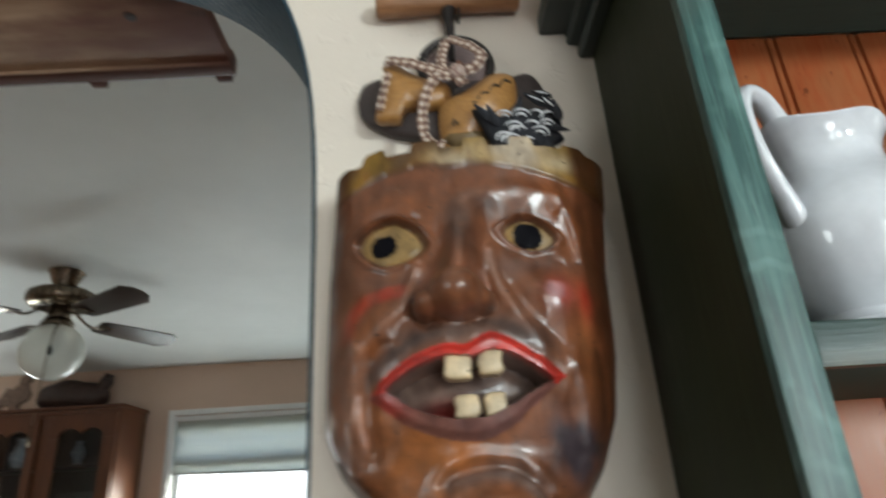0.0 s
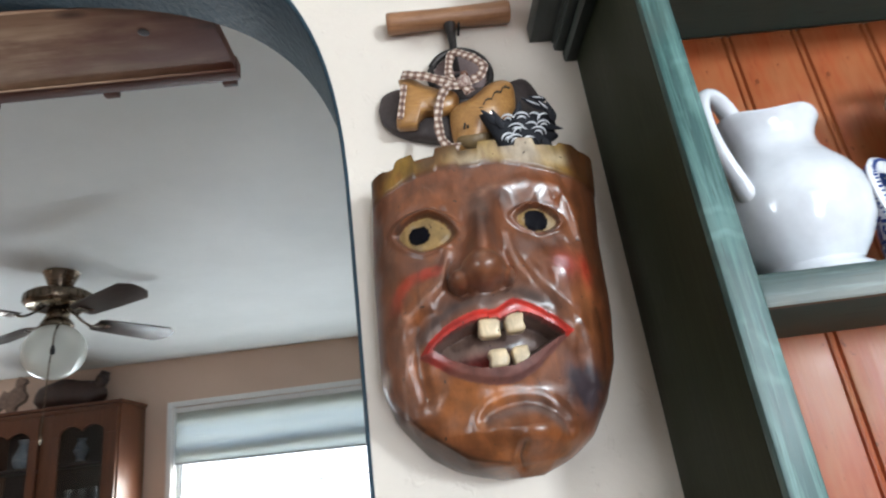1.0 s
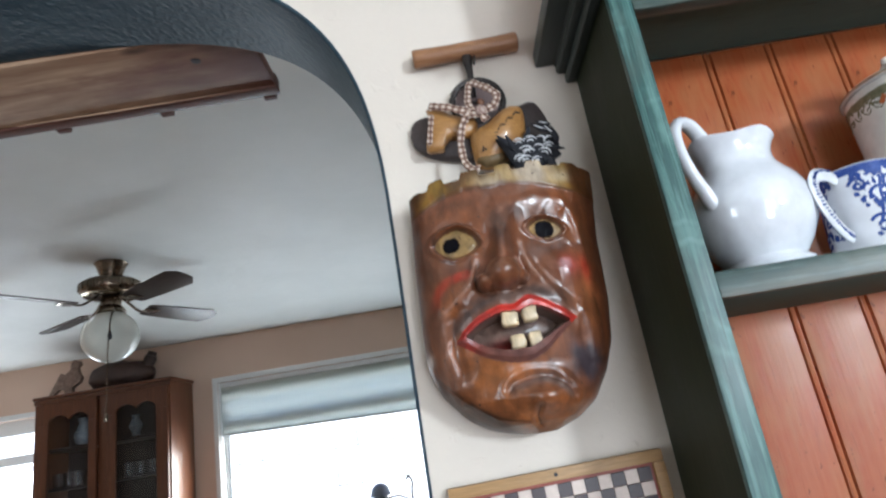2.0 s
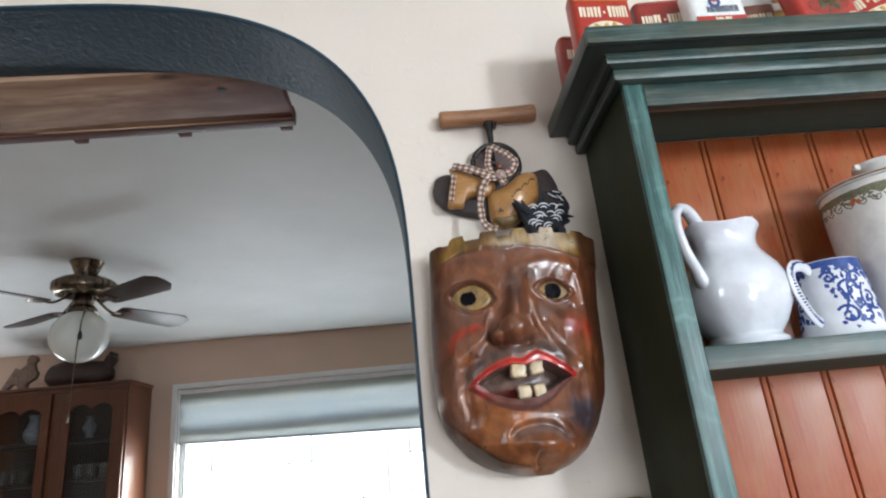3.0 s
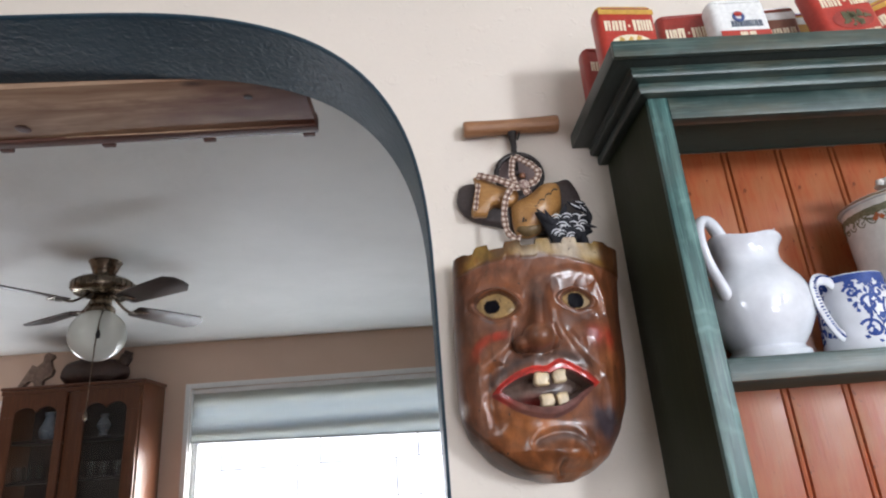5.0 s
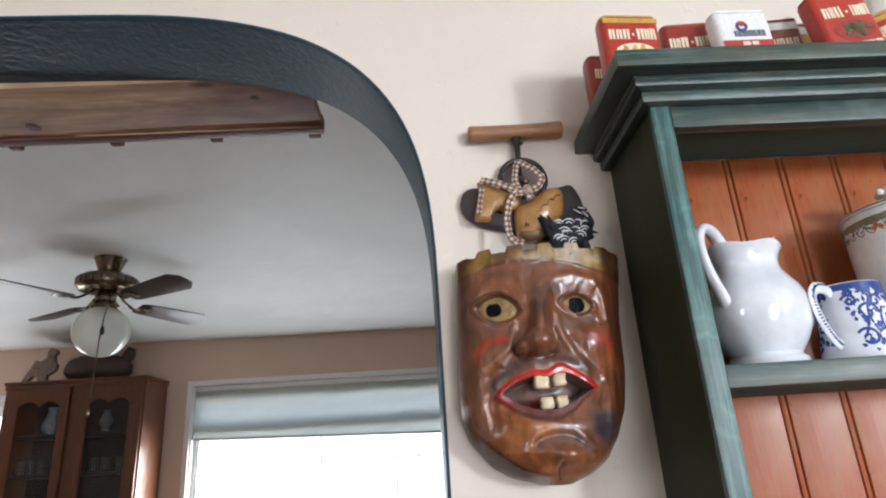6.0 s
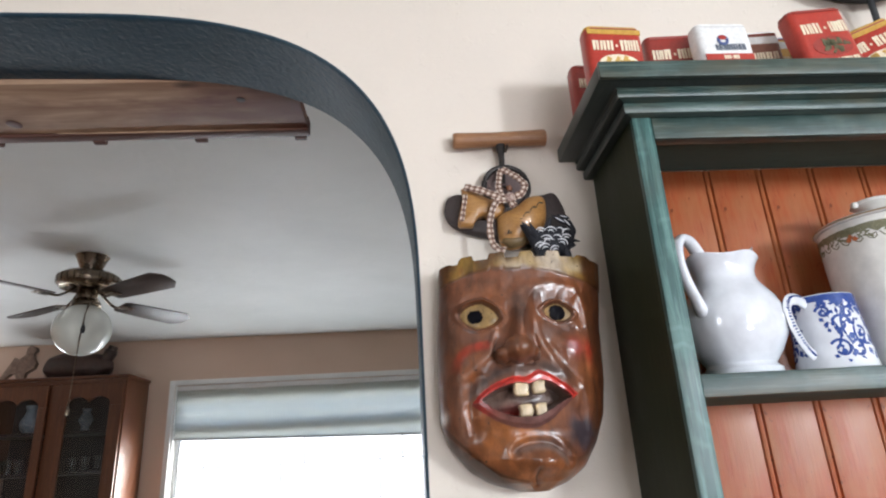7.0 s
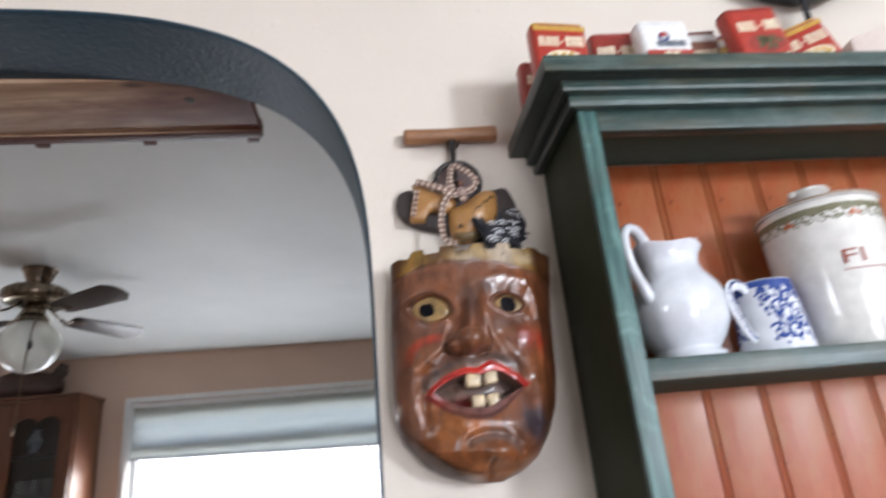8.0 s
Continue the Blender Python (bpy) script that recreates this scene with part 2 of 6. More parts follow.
BLACK_IRON = painted("black_cast_iron", (0.012, 0.012, 0.013), (0.028, 0.028, 0.030), 0.5, 0.3, 30, 250, 0.3)
TIN_RED = painted("red_lithographed_tin", (0.37, 0.026, 0.015), (0.43, 0.042, 0.024), 0.33, 0.0, 25, 200, 0.06)
TIN_DARK_RED = painted("worn_red_tin", (0.255, 0.024, 0.016), (0.31, 0.038, 0.026), 0.36, 0.0, 25, 200, 0.06)
TIN_YELLOW = painted("yellow_lithographed_tin", (0.46, 0.25, 0.035), (0.56, 0.33, 0.06), 0.35, 0.0, 25, 200, 0.05)
TIN_WHITE = painted("white_lithographed_tin", (0.72, 0.71, 0.69), (0.80, 0.79, 0.77), 0.3, 0.0, 25, 200, 0.05)
TIN_BROWN = painted("brown_lithographed_tin", (0.20, 0.075, 0.045), (0.27, 0.11, 0.07), 0.35, 0.0, 25, 200, 0.05)
INK_CREAM = painted("cream_print", (0.72, 0.62, 0.44), (0.80, 0.70, 0.52), 0.4, 0, 60, 300, 0.03)
INK_BLUE = painted("dark_blue_print", (0.035, 0.055, 0.16), (0.05, 0.08, 0.22), 0.4, 0, 60, 300, 0.03)
INK_GREEN = painted("green_print", (0.05, 0.06, 0.025), (0.13, 0.12, 0.06), 0.4, 0, 200, 500, 0.03)
INK_OCHRE = painted("ochre_print", (0.48, 0.24, 0.04), (0.66, 0.44, 0.12), 0.4, 0, 200, 500, 0.03)
INK_GREY = painted("grey_print", (0.10, 0.12, 0.15), (0.16, 0.18, 0.22), 0.4, 0, 60, 300, 0.03)
INK_RUST = painted("rust_red_print", (0.24, 0.05, 0.032), (0.31, 0.075, 0.045), 0.4, 0, 60, 300, 0.03)


def blind_material():
    m, nt, bsdf = nodes_of("grey_pleated_fabric")
    vec = coords(nt)
    f = noise_of(nt, vec, 300.0, 2.0)
    nt.links.new(mixrgb(nt, f, (0.60, 0.63, 0.59), (0.68, 0.71, 0.67)), bsdf.inputs["Base Color"])
    bsdf.inputs["Roughness"].default_value = 0.8
    tr = nt.nodes.new("ShaderNodeBsdfTranslucent")
    tr.inputs[0].default_value = (0.60, 0.65, 0.60, 1)
    mx = nt.nodes.new("ShaderNodeMixShader")
    mx.inputs[0].default_value = 0.48
    nt.links.new(bsdf.outputs[0], mx.inputs[1])
    nt.links.new(tr.outputs[0], mx.inputs[2])
    nt.links.new(mx.outputs[0], nt.nodes["Material Output"].inputs[0])
    return m


def globe_material():
    m, nt, bsdf = nodes_of("frosted_opal_glass")
    bsdf.inputs["Base Color"].default_value = (0.72, 0.74, 0.68, 1)
    bsdf.inputs["Roughness"].default_value = 0.10
    bsdf.inputs["Transmission Weight"].default_value = 0.18
    bsdf.inputs["Subsurface Weight"].default_value = 0.2
    bsdf.inputs["Subsurface Radius"].default_value = (0.05, 0.05, 0.05)
    return m


def gingham_material():
    m, nt, bsdf = nodes_of("brown_gingham_cloth")
    uv = nt.nodes.new("ShaderNodeTexCoord")
    sep = nt.nodes.new("ShaderNodeSeparateXYZ")
    nt.links.new(uv.outputs["UV"], sep.inputs[0])
    masks = []
    for k, per in ((0, 0.0070), (1, 0.0052)):
        a = nt.nodes.new("ShaderNodeMath")
        a.operation, a.inputs[1].default_value = "MODULO", per
        b = nt.nodes.new("ShaderNodeMath")
        b.operation, b.inputs[1].default_value = "GREATER_THAN", per / 2
        nt.links.new(sep.outputs[k], a.inputs[0])
        nt.links.new(a.outputs[0], b.inputs[0])
        masks.append(b.outputs[0])
    c = mixrgb(nt, masks[0], (0.60, 0.50, 0.42), (0.25, 0.155, 0.115))
    c2 = mixrgb(nt, masks[0], (0.25, 0.155, 0.115), (0.110, 0.056, 0.042))
    nt.links.new(mixrgb(nt, masks[1], c, c2), bsdf.inputs["Base Color"])
    bsdf.inputs["Roughness"].default_value = 0.9
    f = noise_of(nt, coords(nt), 1500.0, 1.0)
    bump(nt, bsdf, f, 0.3, 0.0004)
    return m


def mask_material():
    """Carved and varnished wood, painted by the colour attribute, with rubbed and cracked places."""
    m, nt, bsdf = nodes_of("varnished_painted_carving")
    at = nt.nodes.new("ShaderNodeAttribute")
    at.attribute_name = "paint"
    vec = coords(nt, (30, 30, 7))
    grain = noise_of(nt, vec, 2.0, 6.0, 0.65, 0.8)
    blotch = noise_of(nt, coords(nt), 52.0, 5.0, 0.6)
    c = mixrgb(nt, 1.0, at.outputs["Color"], ramp(nt, grain, 0.3, 0.75, (0.62, 0.58, 0.56), (1.3, 1.26, 1.22)), "MULTIPLY")
    c = mixrgb(nt, 1.0, c, ramp(nt, blotch, 0.34, 0.66, (0.68, 0.67, 0.68), (1.25, 1.2, 1.12)), "MULTIPLY")
    speck = noise_of(nt, coords(nt), 260.0, 2.0, 0.5)
    c = mixrgb(nt, ramp(nt, speck, 0.70, 0.76), c, (0.035, 0.020, 0.015))
    nt.links.new(c, bsdf.inputs["Base Color"])
    r = nt.nodes.new("ShaderNodeMapRange")
    r.inputs[3].default_value, r.inputs[4].default_value = 0.24, 0.46
    nt.links.new(blotch, r.inputs[0])
    nt.links.new(r.outputs[0], bsdf.inputs["Roughness"])
    gl = nt.nodes.new("ShaderNodeMath")
    gl.operation, gl.inputs[1].default_value = "MULTIPLY", 0.52
    nt.links.new(at.outputs["Alpha"], gl.inputs[0])
    nt.links.new(gl.outputs[0], bsdf.inputs["Coat Weight"])
    sp = nt.nodes.new("ShaderNodeMath")
    sp.operation, sp.inputs[1].default_value = "MULTIPLY", 0.45
    nt.links.new(at.outputs["Alpha"], sp.inputs[0])
    nt.links.new(sp.outputs[0], bsdf.inputs["Specular IOR Level"])
    bsdf.inputs["Coat Roughness"].default_value = 0.22
    bump(nt, bsdf, mixrgb(nt, 0.5, grain, blotch), 0.25, 0.0020)
    return m


SHELF_WOOD = plank_material()
BLIND = blind_material()
OPAL = globe_material()
GINGHAM = gingham_material()
MASK_MAT = mask_material()


# ---- tools for meshes ----
def box(lo, hi, bevel=0.0, segments=2):
    bm = bmesh.new()
    c = [(a + b) / 2 for a, b in zip(lo, hi)]
    s = [b - a for a, b in zip(lo, hi)]
    bmesh.ops.create_cube(bm, size=1.0, matrix=Matrix.Translation(c) @ Matrix.Diagonal((*s, 1)))
    if bevel:
        bmesh.ops.bevel(bm, geom=bm.edges[:], offset=bevel, segments=segments, affect="EDGES", profile=0.6)
    return bm


def join(*bms):
    out = bmesh.new()
    for b in bms:
        me = bpy.data.meshes.new("tmp")
        b.to_mesh(me)
        b.free()
        out.from_mesh(me)
        bpy.data.meshes.remove(me)
    return out


def moved(bm, m):
    bmesh.ops.transform(bm, matrix=m, verts=bm.verts[:])
    return bm


def lathe(profile, n=32, closed=False):
    """A turned body about z from (radius, height) pairs."""
    bm = bmesh.new()
    rings = []
    for r, z in profile:
        if r < 1e-5:
            rings.append([bm.verts.new((0, 0, z))])
        else:
            rings.append([bm.verts.new((r * math.cos(2 * math.pi * k / n), r * math.sin(2 * math.pi * k / n), z)) for k in range(n)])
    pairs = list(zip(rings, rings[1:])) + ([(rings[-1], rings[0])] if closed else [])
    for a, b in pairs:
        for k in range(n):
            q = (k + 1) % n
            if len(a) == 1 and len(b) > 1:
                bm.faces.new((a[0], b[k], b[q]))
            elif len(b) == 1 and len(a) > 1:
                bm.faces.new((a[k], a[q], b[0]))
            elif len(a) > 1:
                bm.faces.new((a[k], a[q], b[q], b[k]))
    bmesh.ops.recalc_face_normals(bm, faces=bm.faces[:])
    return bm


def smooth_path(pts, n=8):
    """A Catmull-Rom curve through the points."""
    p = [Vector(q) for q in pts]
    p = [2 * p[0] - p[1]] + p + [2 * p[-1] - p[-2]]
    out = []
    for i in range(1, len(p) - 2):
        for k in range(n):
            t = k / n
            a, b, c, d = p[i - 1:i + 3]
            out.append(0.5 * (2 * b + (c - a) * t + (2 * a - 5 * b + 4 * c - d) * t * t + (3 * b - a - 3 * c + d) * t ** 3))
    out.append(p[-2])
    return out


def tube(pts, radius, n=10, flat=1.0, up=(0, 0, 1)):
    """A rod along points; radius a number or one per point; flat squeezes it across."""
    bm = bmesh.new()
    pts = [Vector(p) for p in pts]
    rad = radius if isinstance(radius, (list, tuple)) else [radius] * len(pts)
    rings = []
    for i, p in enumerate(pts):
        d = (pts[min(i + 1, len(pts) - 1)] - pts[max(i - 1, 0)]).normalized()
        u = Vector(up)
        if abs(d.dot(u)) > 0.95:
            u = Vector((0, 1, 0))
        a = d.cross(u).normalized()
        b = a.cross(d).normalized()
        rings.append([bm.verts.new(p + rad[i] * (a * math.cos(2 * math.pi * k / n) + b * flat * math.sin(2 * math.pi * k / n))) for k in range(n)])
    for r, s in zip(rings, rings[1:]):
        for k in range(n):
            bm.faces.new((r[k], r[(k + 1) % n], s[(k + 1) % n], s[k]))
    bm.faces.new(rings[0][::-1])
    bm.faces.new(rings[-1])
    bmesh.ops.recalc_face_normals(bm, faces=bm.faces[:])
    return bm


def slab(outline, depth, bevel=0.0, plane="XZ"):
    """A flat outline given thickness: (a, b) pairs in the plane, from 0 to depth across it (towards -y for XZ)."""
    bm = bmesh.new()
    f = bm.faces.new([bm.verts.new((a, 0, b) if plane == "XZ" else (a, b, 0)) for a, b in outline])
    geo = bmesh.ops.extrude_face_region(bm, geom=[f])
    d = Vector((0, -depth, 0)) if plane == "XZ" else Vector((0, 0, depth))
    bmesh.ops.translate(bm, vec=d, verts=[v for v in geo["geom"] if isinstance(v, bmesh.types.BMVert)])
    bmesh.ops.recalc_face_normals(bm, faces=bm.faces[:])
    if bevel:
        caps = [e for e in bm.edges if any(len(g.verts) > 4 for g in e.link_faces)] or bm.edges[:]
        bmesh.ops.bevel(bm, geom=caps, offset=bevel, segments=2, affect="EDGES", profile=0.6)
    return bm


def strip(pts, width, thick, normal=(0, -1, 0)):
    """A ribbon along points with a length-and-width map for its weave."""
    bm = bmesh.new()
    uv = bm.loops.layers.uv.new("weave")
    pts = [Vector(p) for p in pts]
    nrm = Vector(normal)
    w = width if isinstance(width, (list, tuple)) else [width] * len(pts)
    run, rows = 0.0, []
    for i, p in enumerate(pts):
        d = (pts[min(i + 1, len(pts) - 1)] - pts[max(i - 1, 0)]).normalized()
        side = d.cross(nrm).normalized()
        if i:
            run += (p - pts[i - 1]).length
        top = nrm * thick / 2
        row = []
        for s in (-1, -0.5, 0, 0.5, 1):
            curl = nrm * (0.12 * w[i] * (1 - s * s))
            row.append((bm.verts.new(p + side * s * w[i] / 2 + top + curl), run, (s + 1) * w[i] / 2))
        for s in (1, 0.5, 0, -0.5, -1):
            curl = nrm * (0.12 * w[i] * (1 - s * s))
            row.append((bm.verts.new(p + side * s * w[i] / 2 - top + curl), run, (s + 1) * w[i] / 2))
        rows.append(row)
    for a, b in zip(rows, rows[1:]):
        for k in range(10):
            q = (k + 1) % 10
            quad = (a[k], a[q], b[q], b[k])
            f = bm.faces.new([v[0] for v in quad])
            for loop, v in zip(f.loops, quad):
                loop[uv].uv = (v[1] + 1.0, v[2] + 1.0)
    for row in (rows[0][::-1], rows[-1]):
        bm.faces.new([v[0] for v in row])
    bmesh.ops.recalc_face_normals(bm, faces=bm.faces[:])
    return bm


def finish(name, bm, material, smooth=True, angle=40):
    me = bpy.data.meshes.new(name)
    bm.to_mesh(me)
    bm.free()
    me.materials.append(material)
    if smooth:
        me.polygons.foreach_set("use_smooth", [True] * len(me.polygons))
        me.set_sharp_from_angle(angle=radians(angle))
    return me


def part(name, bm, material, parent, label="", m=None):
    ob = new(name, finish(name, bm, material))
    ob.parent = parent
    if m is not None:
        ob.matrix_basis = m
    if label:
        tagged(ob, label)
    return ob


def thing(name, label, category, m=None, group=""):
    ob = new(name)
    ob.empty_display_size = 0.02
    if m is not None:
        ob.matrix_basis = m
    return tagged(ob, label, category, group)


def whole(name, bm, material, label, category, m=None, kind="", group=""):
    ob = new(name, finish(name, bm, material))
    if m is not None:
        ob.matrix_basis = m
    return tagged(ob, label, category, group, kind)


def setting(name, bm, material, label="", category=""):
    return whole(name, bm, material, label, category, kind="structure")


# ---- the shell of the two rooms ----
FACE, BACK = 0.380, 0.520          # the two faces of the wall with the arch
JAMB, TOP, SPRING, HALF = -0.0805, 2.0375, 1.622, 0.4770
CEIL, FAR = 2.385, 4.10
LEFT, RIGHT, REAR = -3.9, 2.4, -2.8
ARCH_L = -2.00


def arch_line(grow=0.0, n=28):
    """The edge of the arched opening from the foot of one jamb over the top to the other."""
    pts = [(JAMB + grow, 0.0), (JAMB + grow, 0.8)]
    for k in range(n + 1):
        a = math.pi / 2 * k / n
        e = 2 / 2.96
        pts.append((JAMB - HALF + (HALF + grow) * math.cos(a) ** e, SPRING + (TOP - SPRING + grow) * math.sin(a) ** e))
    mid = (JAMB + ARCH_L) / 2
    # the flat crown goes on rising a little towards the middle
    pts += [(JAMB - HALF + (mid - JAMB + HALF) * k / 6, TOP + grow) for k in range(1, 6)]
    half = [(x, z + 0.016 * min(max((-0.30 - x) / 0.74, 0.0), 1.0)) for x, z in pts]
    return half + [(2 * mid - x, z) for x, z in half[::-1]]


def wall_with_arch():
    edge = arch_line(0.0025)[1:-1]
    bm = bmesh.new()
    strips = [((RIGHT, 0.0), (edge[0][0], 0.0))] + list(zip(edge[1:], edge[2:-1])) + [((edge[-1][0], 0.0), (LEFT, 0.0))]
    for (x0, za), (x1, zb) in strips:
        if abs(x0 - x1) < 1e-6:
            continue
        q = [[bm.verts.new((x, y, z)) for x, z in ((x0, za), (x1, zb), (x1, CEIL), (x0, CEIL))] for y in (FACE, BACK)]
        bm.faces.new(q[0][::-1])
        bm.faces.new(q[1])
        for k in range(4):
            if k in (1, 3) and 0.0 not in (za, zb):
                continue
            bm.faces.new((q[0][k], q[0][(k + 1) % 4], q[1][(k + 1) % 4], q[1][k]))
    bmesh.ops.remove_doubles(bm, verts=bm.verts[:], dist=1e-6)
    bmesh.ops.recalc_face_normals(bm, faces=bm.faces[:])
    me = bpy.data.meshes.new("wall_arch")
    bm.to_mesh(me)
    bm.free()
    me.materials.append(WALL)
    return tagged(new("wall_arch", me), "cream painted plaster wall with an arched opening", "wall", kind="structure")


def arch_lining():
    """The dark coat on the underside of the arch, turned a few millimetres over the edge."""
    bm = bmesh.new()
    rows = []
    for grow, y in ((0.0, BACK + 0.002), (0.0, FACE + 0.006), (0.0004, FACE + 0.0025), (0.0014, FACE + 0.0003), (0.0026, FACE - 0.0006), (0.0038, FACE - 0.0008), (0.0042, FACE + 0.001)):
        rows.append([bm.verts.new((x, y, z)) for x, z in arch_line(grow)])
    for a, b in zip(rows, rows[1:]):
        for k in range(len(a) - 1):
            bm.faces.new((a[k], a[k + 1], b[k + 1], b[k]))
    bmesh.ops.recalc_face_normals(bm, faces=bm.faces[:])
    return setting("arch_trim", bm, SLATE, "dark slate-blue textured paint lining the arch", "arch trim")


def wall_with_holes(name, lo, hi, holes, axis, at, thick, material, label):
    """A straight wall with rectangular openings through it: holes as (a0, a1, z0, z1) along the wall."""
    a_cuts = sorted({lo, hi, *[h[0] for h in holes], *[h[1] for h in holes]})
    z_cuts = sorted({0.0, CEIL, *[h[2] for h in holes], *[h[3] for h in holes]})
    bm = bmesh.new()
    for a0, a1 in zip(a_cuts, a_cuts[1:]):
        for z0, z1 in zip(z_cuts, z_cuts[1:]):
            if any(h[0] <= a0 and a1 <= h[1] and h[2] <= z0 and z1 <= h[3] for h in holes):
                continue
            p, q = ((a0, at, z0), (a1, at + thick, z1)) if axis == "x" else ((at, a0, z0), (at + thick, a1, z1))
            bmesh.ops.create_cube(bm, size=1.0, matrix=Matrix.Translation([(i + j) / 2 for i, j in zip(p, q)]) @ Matrix.Diagonal((*[abs(j - i) for i, j in zip(p, q)], 1)))
    bmesh.ops.remove_doubles(bm, verts=bm.verts[:], dist=1e-5)
    bm.verts.index_update()
    twice = {}
    for f in bm.faces:
        twice.setdefault(frozenset(v.index for v in f.verts), []).append(f)
    bmesh.ops.delete(bm, geom=[f for fs in twice.values() if len(fs) > 1 for f in fs], context="FACES_ONLY")
    bmesh.ops.recalc_face_normals(bm, faces=bm.faces[:])
    return setting(name, bm, material, label, "wall")


wall_with_arch()
arch_lining()
WIN = (-1.739, 0.42, 0.85, 2.053)       # the wide window of the dining room
WIN2 = (-3.80, -3.03, 0.85, 2.03)
wall_with_holes("wall_far", LEFT, RIGHT, [WIN, WIN2], "x", FAR, 0.14, PINK_WALL, "warm pink painted wall of the dining room")
wall_with_holes("wall_dining_left", BACK, FAR, [], "y", LEFT - 0.14, 0.14, PINK_WALL, "warm pink painted side wall of the dining room")
wall_with_holes("wall_dining_right", BACK, FAR, [], "y", RIGHT, 0.14, PINK_WALL, "warm pink painted side wall of the dining room")
# unseen walls coloured dark so that they bounce less light back
WALL_DIM = plaster("dimmed_wall_paint", (0.34, 0.31, 0.27), (0.40, 0.36, 0.31), 0.6, 55.0, 0.2, 0.003)
wall_with_holes("wall_kitchen_rear", LEFT, RIGHT, [(0.30, 0.70, 0.95, 1.97), (0.84, 1.24, 0.95, 1.97), (1.84, 2.28, 1.33, 1.99), (0.27, 0.97, 0.11, 0.81)], "x", REAR - 0.14, 0.14, WALL_DIM, "unseen kitchen wall, darkened against bounced light, with lamp openings")
wall_with_holes("wall_kitchen_left", REAR, FACE, [(-2.15, -1.35, 1.15, 2.05)], "y", -2.74, 0.14, WALL_DIM, "unseen kitchen wall, darkened against bounced light, with lamp openings")
wall_with_holes("wall_kitchen_right", REAR, FACE, [], "y", RIGHT, 0.14, WALL_DIM, "unseen kitchen wall, darkened against bounced light")
setting("floor", box((LEFT - 0.14, REAR - 0.14, -0.06), (RIGHT + 0.14, FAR + 0.14, 0.0)), FLOOR_MAT, "brown oak board floor", "floor")
setting("ceiling", box((LEFT - 0.14, BACK - 0.05, CEIL), (RIGHT + 0.14, FAR + 0.14, CEIL + 0.08)), CEILING, "white dining room ceiling with a faint hand-trowelled texture", "ceiling")
setting("ceiling_kitchen", box((LEFT - 0.14, REAR - 0.14, CEIL + 0.004), (RIGHT + 0.14, BACK - 0.05, CEIL + 0.08)), CEILING, "white kitchen ceiling", "ceiling")
GROUND = plaster("pale_concrete_yard", (0.42, 0.41, 0.38), (0.50, 0.49, 0.46), 0.8, 5.0, 0.3, 0.01)
setting("ground", box((-300, -300, -0.5), (300, 300, -0.12)), GROUND, "pale concrete yard outside the windows", "ground")


# ---- the dining room behind the arch ----
def window_unit(name, hole, y, label, mullions=()):
    x0, x1, z0, z1 = hole
    ob = thing(name, label, "window")
    tagged(ob, kind="structure")
    c = 0.036
    for nm, lo, hi in (("casing", (x0 - c, y - 0.016, z0 - c), (x0, y - 0.001, z1 + c)), ("casing", (x1, y - 0.016, z0 - c), (x1 + c, y - 0.001, z1 + c)),
                       ("casing", (x0, y - 0.018, z1), (x1, y - 0.001, z1 + c)), ("window_sill", (x0 - 0.03, y - 0.05, z0 - c), (x1 + 0.03, y + 0.02, z0 - 0.001))):
        part(nm, box(lo, hi, 0.003), WHITE_TRIM, ob)
    f = 0.028
    part("frame", join(box((x0, y + 0.05, z0), (x0 + f, y + 0.09, z1), 0.003), box((x1 - f, y + 0.05, z0), (x1, y + 0.09, z1), 0.003),
                       box((x0 + f, y + 0.05, z0), (x1 - f, y + 0.09, z0 + f), 0.003), box((x0 + f, y + 0.05, z1 - f), (x1 - f, y + 0.09, z1), 0.003)), WHITE_TRIM, ob)
    for lo, hi in (((x0, y + 0.001, z0), (x0 + 0.010, y + 0.0495, z1)), ((x1 - 0.010, y + 0.001, z0), (x1, y + 0.0495, z1))):
        part("jamb_liner", box(lo, hi, 0.002), WHITE_TRIM, ob)
    part("inner_stop", box((x0 + f + 0.006, y + 0.058, z0 + f), (x0 + f + 0.018, y + 0.084, z1 - f), 0.002), WHITE_TRIM, ob)
    # unseen bars added behind the blind to darken its lower and upper bands
    part("lower_shade_bar", box((x0 + f, y + 0.046, 1.722), (x1 - f, y + 0.066, 1.785), 0.003), WHITE_TRIM, ob)
    part("top_rail", box((x0 + f, y + 0.046, z1 - f - 0.075), (x1 - f, y + 0.066, z1 - f - 0.001), 0.003), WHITE_TRIM, ob)
    edges = [x0 + f, *mullions, x1 - f]
    for m in mullions:
        part("mullion", box((m - 0.018, y + 0.052, z0 + f), (m + 0.018, y + 0.088, z1 - f), 0.003), WHITE_TRIM, ob)
    for a, b in zip(edges, edges[1:]):
        pane = part("pane", box((a, y + 0.068, z0 + f), (b, y + 0.072, z1 - f)), GLASS, ob)
        pane.visible_shadow = False
    return ob


window_unit("window_1", WIN, FAR, "wide white-framed window with a half-lowered shade")
window_unit("window_2", WIN2, FAR, "second white-framed window beside the china hutch")


